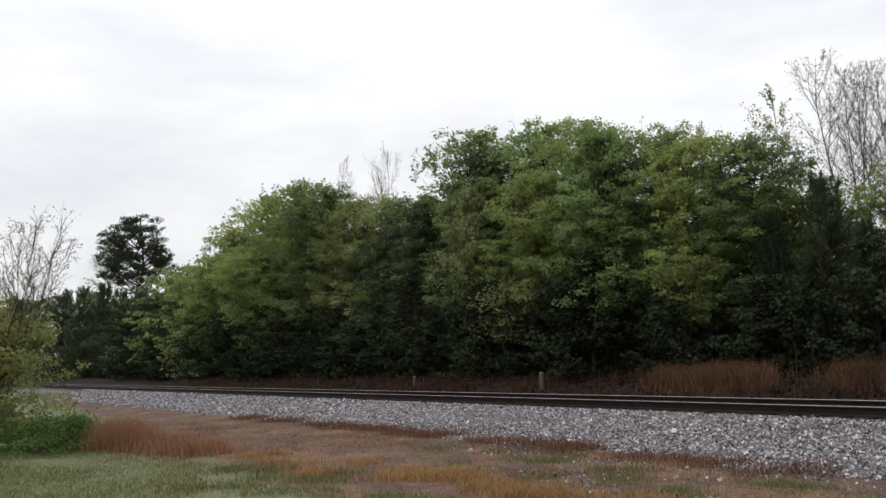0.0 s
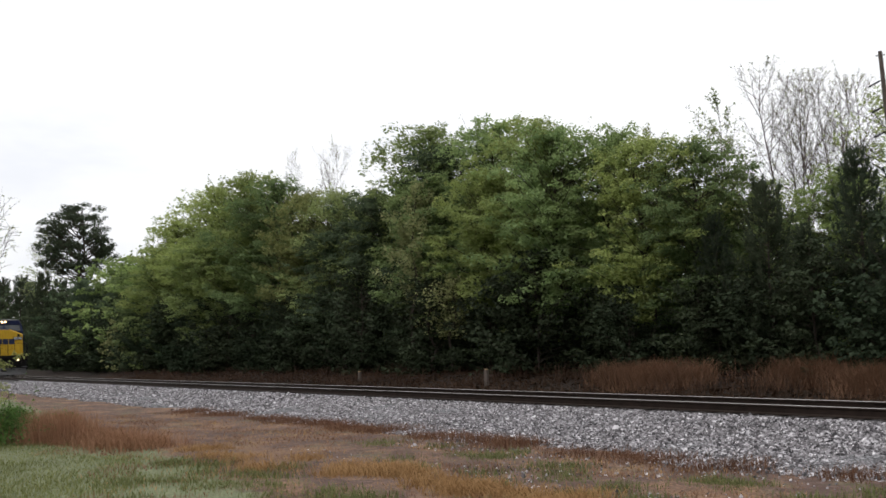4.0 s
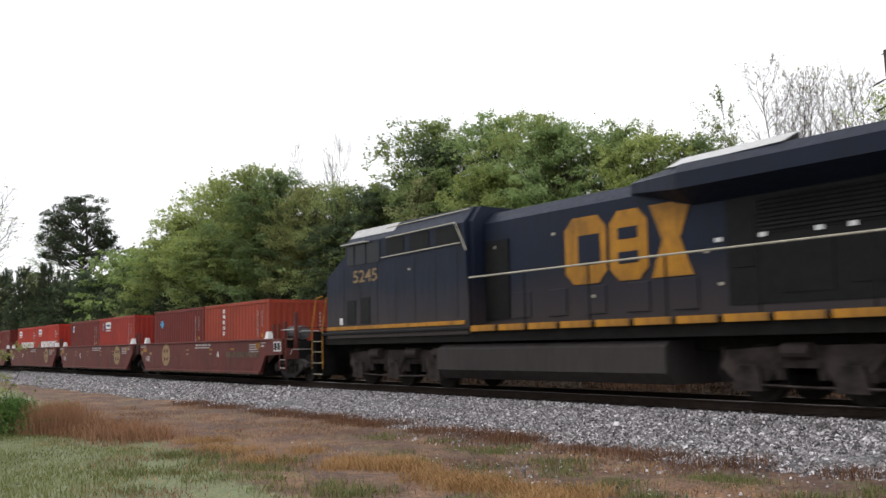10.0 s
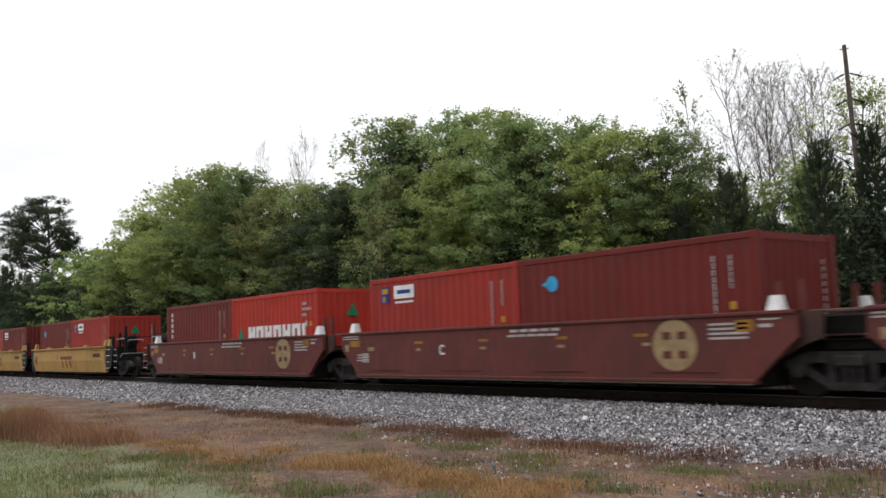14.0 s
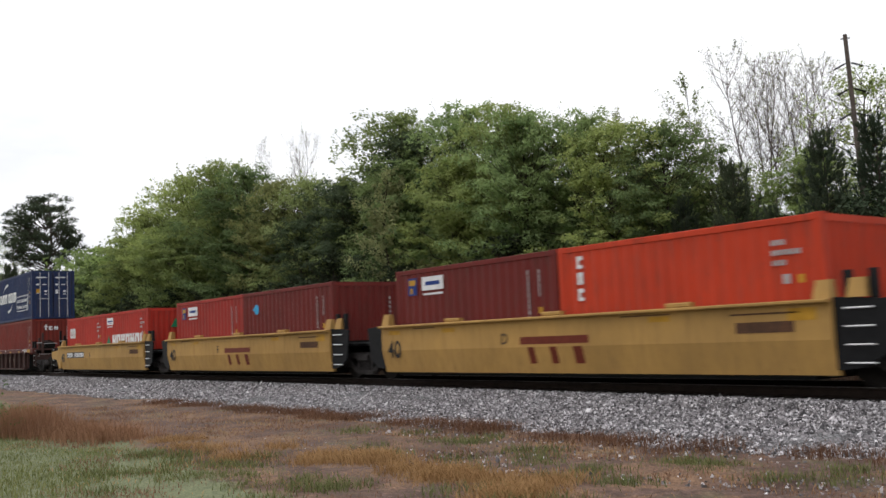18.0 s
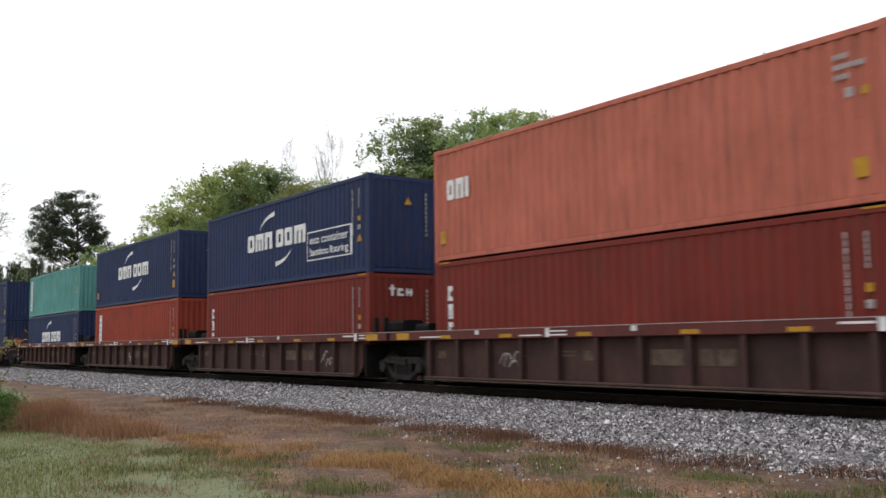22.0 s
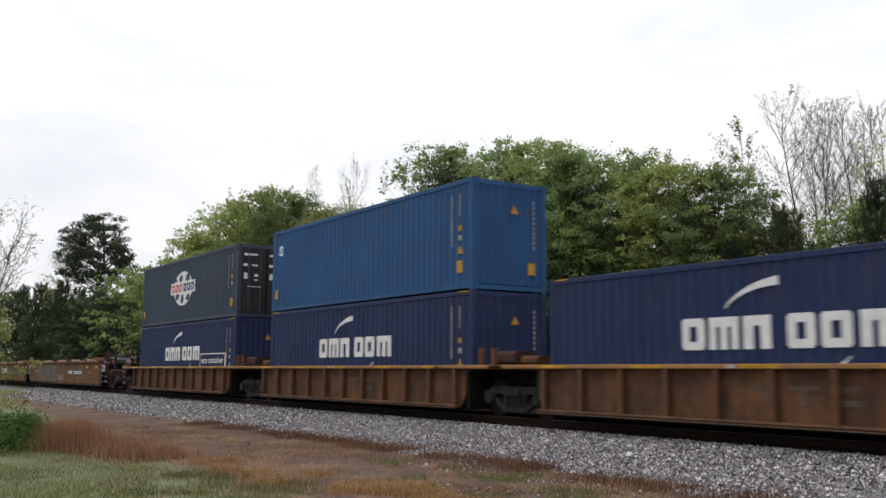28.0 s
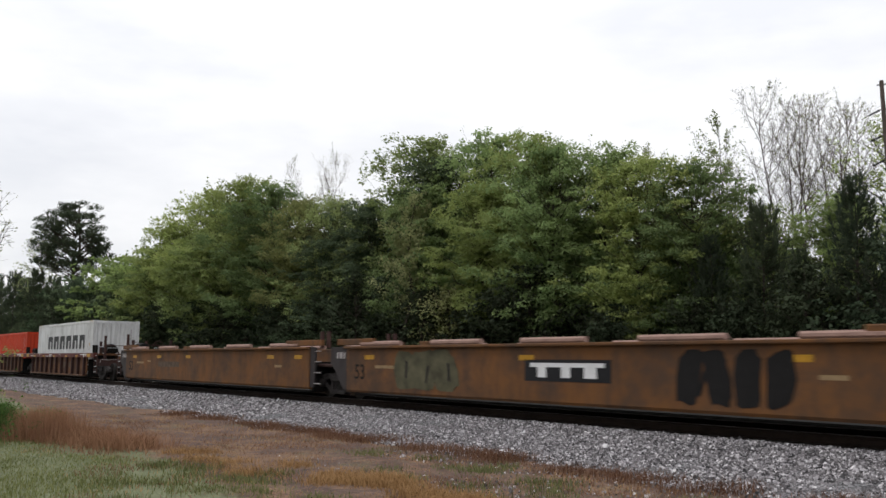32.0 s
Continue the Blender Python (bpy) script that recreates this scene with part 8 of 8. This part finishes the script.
    pl.add([(9.50, -1.45, 0.62), (9.75, 0, 0.66), (9.50, 1.45, 0.62), (9.62, -1.5, 0.10), (10.20, 0, 0.10), (9.62, 1.5, 0.10), (9.35, -1.45, 0.62), (9.35, 1.45, 0.62), (9.35, -1.5, 0.10), (9.35, 1.5, 0.10)],
           [(0, 1, 4, 3), (1, 2, 5, 4), (6, 0, 3, 8), (2, 7, 9, 5), (6, 7, 2, 1, 0), (8, 3, 4, 5, 9), (7, 6, 8, 9)])
    part("snow_plough", pl, PLOUGH_WORN, c, "worn pale grey plough")
    for s in (-1, 1):
        part("end_rail", Solid().rail([(9.58, s * 1.42, 1.66), (9.66, s * 1.46, 2.30), (9.60, s * 1.40, 2.62), (9.52, s * 0.55, 2.66), (9.55, s * 0.50, 1.66)], 0.020, 6), LOCO_BLACK, c)
        part("corner_rail", Solid().rail([(9.60, s * 1.52, 0.55), (9.66, s * 1.54, 1.66), (9.58, s * 1.50, 2.55), (9.30, s * 1.50, 2.62)], 0.018, 6), LOCO_BLACK, c)
        part("walk_chain", Solid().rail([(9.54, s * 0.50, 2.30), (9.56, s * 0.25, 2.14), (9.56, 0, 2.08)], 0.010, 4), LOCO_BLACK, c)
        part("plough_step", Solid().bevel_box(9.52, 9.80, s * 1.30 - 0.2, s * 1.30 + 0.2, 0.70, 0.76, 0.01), PLOUGH_WORN, c)
    for y in (-1.05, -0.55, -0.32, 0.32, 0.55, 1.05):
        part("air_hose", Solid().rail([(9.62, y, 1.36), (9.86, y * 0.96, 0.98), (9.84, y * 0.9, 0.62), (9.96, y * 0.8, 0.50)], 0.030, 6), RUBBER, c)
    part("uncoupling_lever", Solid().rail([(9.66, -1.35, 1.30), (9.70, -1.0, 1.40), (9.76, -0.3, 1.22), (9.9, 0, 1.12), (9.76, 0.3, 1.22), (9.70, 1.0, 1.40)], 0.016, 6), LOCO_BLACK, c)
    part("plough_slot", Solid().add([(9.80, -0.50, 0.50), (10.00, -0.10, 0.50), (10.06, -0.10, 0.36), (9.87, -0.50, 0.36)], [(0, 3, 2, 1)]), UNDER, c)
    steps_and_posts(c, 9.10, 1, LOCO_BLACK)
    steps_and_posts(c, -9.95, -1, LOCO_ORANGE)
    handrail(c, -9.6, 0.5, 2.74, RAIL_WHITE)
    handrail(c, 1.25, 4.8, 3.36, RAIL_WHITE, 1.7)
    part("rear_coupler", Solid().box(-11.0, -10.1, -0.14, 0.14, 0.75, 1.05), UNDER, c)
    part("rear_end", Solid().box(-10.25, -10.15, -1.45, 1.45, 0.26, 1.6), UNDER, c)
    for s in (-0.95, -0.6, -0.3, 0.3, 0.6, 0.95):
        part("air_hose", Solid().rail([(-10.28, s, 1.35), (-10.50, s * 0.95, 0.62), (-10.72, s, 0.85)], 0.03, 6), RUBBER, c)
    return c


def second_unit():
    """The trailing unit, running cab last: midnight blue with gold ends."""
    c = rolling(thing("locomotive", "midnight blue diesel locomotive with gold end, cab trailing", "locomotive"), 84.2)
    six_wheel_truck(c, -6.6), six_wheel_truck(c, 6.9)
    part("frame", Solid().box(-10.2, 10.7, -1.45, 1.45, 1.18, 1.48).box(-9.6, 9.8, -0.6, 0.6, 0.92, 1.2), UNDER, c)
    part("walkway", Solid().bevel_box(-10.2, 10.7, -1.55, 1.55, 1.46, 1.54, 0.015), LOCO_BLACK, c)
    for s in (-1, 1):
        for i in range(12):
            part("sill_stripe", cached("stripe2", lambda: Solid().box(0, 0.92, -0.008, 0.008, 1.42, 1.56).mesh("sill_stripe")), LOCO_ORANGE, c, "gold sill stripe", at=(-2.6 + i * 1.05, s * 1.56, 0))
        part("sill_stripe", Solid().box(-9.9, -2.9, s * 1.53 - 0.008, s * 1.53 + 0.008, 1.60, 1.70), LOCO_ORANGE, c, "rusty gold sill stripe")
    tank = [(-1.3, 1.12), (-1.45, 1.0), (-1.45, 0.5), (-1.2, 0.28), (1.2, 0.28), (1.45, 0.5), (1.45, 1.0), (1.3, 1.12)]
    part("fuel_tank", Solid().prism_x(tank[::-1], -4.2, 3.3), PLOUGH_GREY, c, "dusty grey fuel tank")
    hw = 1.02
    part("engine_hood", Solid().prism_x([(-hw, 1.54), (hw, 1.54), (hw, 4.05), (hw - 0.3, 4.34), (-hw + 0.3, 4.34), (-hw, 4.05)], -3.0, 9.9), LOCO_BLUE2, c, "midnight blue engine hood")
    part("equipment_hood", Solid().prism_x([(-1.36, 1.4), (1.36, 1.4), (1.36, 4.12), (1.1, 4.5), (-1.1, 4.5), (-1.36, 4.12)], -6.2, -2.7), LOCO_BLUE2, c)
    # the overhang grows out of the hood roof and flares towards the end
    small = [(-1.0, 4.0), (1.0, 4.0), (1.03, 4.10), (1.03, 4.30), (0.8, 4.40), (-0.8, 4.40), (-1.03, 4.30), (-1.03, 4.10)]
    full = [(-1.05, 3.66), (1.05, 3.66), (1.55, 3.92), (1.55, 4.22), (1.35, 4.42), (-1.35, 4.42), (-1.55, 4.22), (-1.55, 3.92)]
    wing = Solid()
    rows_ = [(2.2, small), (3.8, full), (10.3, full)]
    wing.add([(x, y, z) for x, sec in rows_ for y, z in sec],
             [(i + 8 * k, (i + 1) % 8 + 8 * k, (i + 1) % 8 + 8 * k + 8, i + 8 * k + 8) for k in range(2) for i in range(8)] + [tuple(range(7, -1, -1)), tuple(range(16, 24))])
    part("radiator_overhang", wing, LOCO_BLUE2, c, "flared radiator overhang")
    # sky-lit roof strip, its brightness put into the pale colour
    part("pale_roof_strip", Solid().add([(3.4, -1.34, 4.40), (6.0, -1.38, 4.43), (6.0, -0.85, 4.68), (3.4, -0.85, 4.64), (3.4, -0.80, 4.38), (6.0, -0.80, 4.38)], [(0, 1, 2, 3), (3, 2, 5, 4)]), ROOF_GREY, c)
    part("end_panel", Solid().box(9.9, 9.94, -1.0, 1.0, 1.9, 3.64), LOCO_ORANGE, c, "gold hood end")
    part("end_panel_low", Solid().box(9.9, 9.945, -1.0, 1.0, 1.54, 1.9), LOCO_BLUE2, c)
    part("end_lamp", Solid().bevel_box(9.94, 10.06, -0.22, 0.22, 3.1, 3.6, 0.03), LOCO_BLACK, c)
    for z in (3.24, 3.46):
        part("end_lens", Solid().tube((10.06, 0, z), (10.075, 0, z), 0.08, 0.08, 12), RAIL_WHITE, c)
    for y0, y1 in ((-0.62, -0.24), (-0.19, 0.19), (0.24, 0.62)):
        part("end_emblem", Solid().box(9.942, 9.948, y0, y1, 2.28, 2.70), LOCO_BLUE2, c, "blue block of an emblem")
    for s in (-1, 1):
        for x0, x1, top_, bot_ in ((0.2, 1.45, 3.80, 2.35), (1.55, 2.60, 3.80, 2.35)):
            b = 0.25
            qq = Solid().prism_y([(x0 + b, bot_), (x1 - b, bot_), (x1, bot_ + b), (x1, top_ - b), (x1 - b, top_), (x0 + b, top_), (x0, top_ - b), (x0, bot_ + b)], s * (hw + 0.012) - 0.006, s * (hw + 0.012) + 0.006)
            part("emblem_block", qq, LOCO_ORANGE, c, "gold block of a large emblem")
        part("emblem_block", Solid().prism_y([(2.68, 2.35), (3.72, 2.35), (3.42, 3.08), (3.72, 3.80), (2.68, 3.80), (2.98, 3.08)], s * (hw + 0.012) - 0.006, s * (hw + 0.012) + 0.006), LOCO_ORANGE, c, "gold block of a large emblem")
        part("emblem_gap", Solid().box(0.62, 1.28, s * (hw + 0.020) - 0.004, s * (hw + 0.020) + 0.004, 2.75, 3.4).box(1.80, 2.35, s * (hw + 0.020) - 0.004, s * (hw + 0.020) + 0.004, 2.70, 2.94).box(1.80, 2.35, s * (hw + 0.020) - 0.004, s * (hw + 0.020) + 0.004, 3.20, 3.44), LOCO_BLUE2, c)
        part("dark_panel", Solid().box(4.5, 9.86, s * (hw + 0.006) - 0.004, s * (hw + 0.006) + 0.004, 1.72, 3.66), LOCO_BLACK, c, "flat black hood panel")
        grille(c, "radiator_screen", 5.2, 9.3, 3.0, 3.6, 8, hw + 0.02, s, "dark radiator screen")
        for i in range(6):
            part("hood_door", cached("hdoor2", lambda: Solid().bevel_box(0, 0.6, -0.015, 0.015, 1.7, 2.3, 0.01).mesh("hood_door")), LOCO_BLUE2, c, at=(-2.8 + i * 1.2, s * (hw + 0.01), 0))
        for x0, x1, z0, z1 in ((4.6, 5.1, 2.4, 3.3), (5.6, 6.6, 1.9, 2.8), (6.9, 9.4, 2.0, 2.85)):
            part("intake", Solid().box(x0, x1, s * (hw + 0.015) - 0.01, s * (hw + 0.015) + 0.01, z0, z1), LOCO_BLACK, c, "dark hood grille")
        part("door_recess", Solid().box(-2.65, -1.75, s * (hw + 0.02) - 0.015, s * (hw + 0.02) + 0.015, 1.7, 3.6), LOCO_BLACK, c)
        for x0 in (4.25, 5.2, 6.3, 6.9):
            part("white_placard", Solid().box(x0, x0 + 0.16, s * (hw + 0.03) - 0.004, s * (hw + 0.03) + 0.004, 2.9, 2.98), DECAL_WHITE, c)
    # cab end
    cw = 1.5
    side_o = [(-9.92, 1.36), (-2.75, 1.36), (-2.75, 2.0), (-2.9, 4.1), (-6.6, 4.1), (-8.76, 4.1), (-8.82, 3.72), (-9.0, 3.68), (-9.96, 3.16)]
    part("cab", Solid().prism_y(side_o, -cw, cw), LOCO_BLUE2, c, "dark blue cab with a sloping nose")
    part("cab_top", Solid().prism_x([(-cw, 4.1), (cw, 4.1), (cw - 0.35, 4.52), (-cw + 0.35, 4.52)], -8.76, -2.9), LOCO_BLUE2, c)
    # roof edge and visor painted pale where the sky lights them
    part("roof_edge", Solid().add([(-8.72, -cw + 0.13, 4.275), (-6.3, -cw + 0.13, 4.275), (-6.3, -cw + 0.345, 4.533), (-8.72, -cw + 0.345, 4.533)], [(0, 1, 2, 3)]), ROOF_GREY, c, "sloping roof edge painted pale for sky light")
    part("upper_rail", Solid().rail([(-6.4, -cw - 0.05, 4.08), (-3.2, -cw - 0.05, 4.12), (-2.75, -cw - 0.05, 3.4)], 0.016, 5), RAIL_WHITE, c)
    part("visor", Solid().box(-8.8, -7.4, -cw - 0.16, -cw, 4.06, 4.10), ROOF_GREY, c)
    for s in (-1, 1):
        for x0, x1 in ((-8.66, -8.28), (-8.20, -7.62), (-7.54, -6.85)):
            part("cab_window", Solid().box(x0, x1, s * (cw + 0.008) - 0.008, s * (cw + 0.008) + 0.008, 3.46, 4.05), GLASS_DARK, c, "dark side window")
        for x0, x1, z0, z1 in ((-8.7, -8.2, 1.75, 2.45), (-7.9, -7.4, 1.75, 2.5), (-6.5, -5.6, 3.62, 4.06), (-5.3, -4.4, 3.62, 4.06), (-4.1, -3.1, 3.62, 4.06)):
            part("side_grille", Solid().box(x0, x1, s * (cw + 0.008) - 0.008, s * (cw + 0.008) + 0.008, z0, z1), LOCO_BLACK, c, "dark louvred opening")
        part("upper_rail", Solid().rail([(-6.7, s * (cw + 0.05), 3.55), (-3.0, s * (cw + 0.05), 3.60)], 0.016, 5), RAIL_WHITE, c)
        part("upper_rail", Solid().rail([(-6.9, s * (cw - 0.25), 4.42), (-3.0, s * (cw - 0.25), 4.46)], 0.016, 5), RAIL_WHITE, c)
    for i in range(7):
        part("panel_seam", Solid().box(-8.9 + i * 0.95, -8.88 + i * 0.95, -cw - 0.004, -cw + 0.004, 1.75, 3.40), LOCO_BLACK, c)
    for x0, z0 in ((-2.3, 3.4), (-0.2, 3.5), (4.3, 2.1), (4.0, 2.72), (-5.4, 3.1), (1.0, 2.05)):
        part("latch", Solid().box(x0, x0 + 0.09, -hw - 0.035 if x0 > -2.7 else -cw - 0.01, -hw - 0.02 if x0 > -2.7 else -cw - 0.002, z0, z0 + 0.06), RAIL_WHITE, c)
    num = part("road_number", write("5245", 0.36), DECAL_DUST, c, "dull gold number 5245", at=(-8.35, -cw - 0.012, 2.95))
    num.scale = (1.36 / max(v.co.x for v in num.data.vertices), 1, 1)
    part("white_placard", Solid().box(-9.15, -8.98, -cw - 0.006, -cw - 0.002, 1.75, 1.95), DECAL_WHITE, c)
    steps_and_posts(c, -10.55, -1, LOCO_ORANGE)
    steps_and_posts(c, 10.35, 1, LOCO_ORANGE)
    handrail(c, -2.7, 9.6, 2.72, RAIL_WHITE, 1.9, 1.54)
    for x0, x1 in ((-11.7, -10.2), (10.6, 11.4)):
        part("coupler", Solid().box(x0, x1, -0.14, 0.14, 0.75, 1.05), UNDER, c)
    for x0, x1 in ((-10.95, -10.8), (10.6, 10.72)):
        part("end_beam", Solid().bevel_box(x0, x1, -1.45, 1.45, 0.26, 1.5, 0.02), UNDER, c)
    for s in (-0.95, -0.6, -0.3, 0.3, 0.6, 0.95):
        part("air_hose", Solid().rail([(10.75, s, 1.3), (11.0, s * 0.9, 0.6), (11.25, s, 0.9)], 0.03, 6), RUBBER, c)
    return c


wide_cab_unit()
second_unit()

# ---- movement ----
def motions():
    """The whole train rolls along the track; each car and each load is keyed on its own, the wheels turn on their axles."""
    times = [2.0 * i for i in range(17)]
    for ob, x, z in MOVERS:
        walk(ob, [(t, pose(x + run_of(t), TRACK_Y, z)) for t in times])
    spin()


def spin():
    ticks = [i / 30 for i in range(961)]
    for w, x, r in SPINNERS:
        walk(w, [(t, pose(x, 0, r, 0, math.degrees(run_of(t) / r) % 360.0, 0)) for t in ticks])


motions()
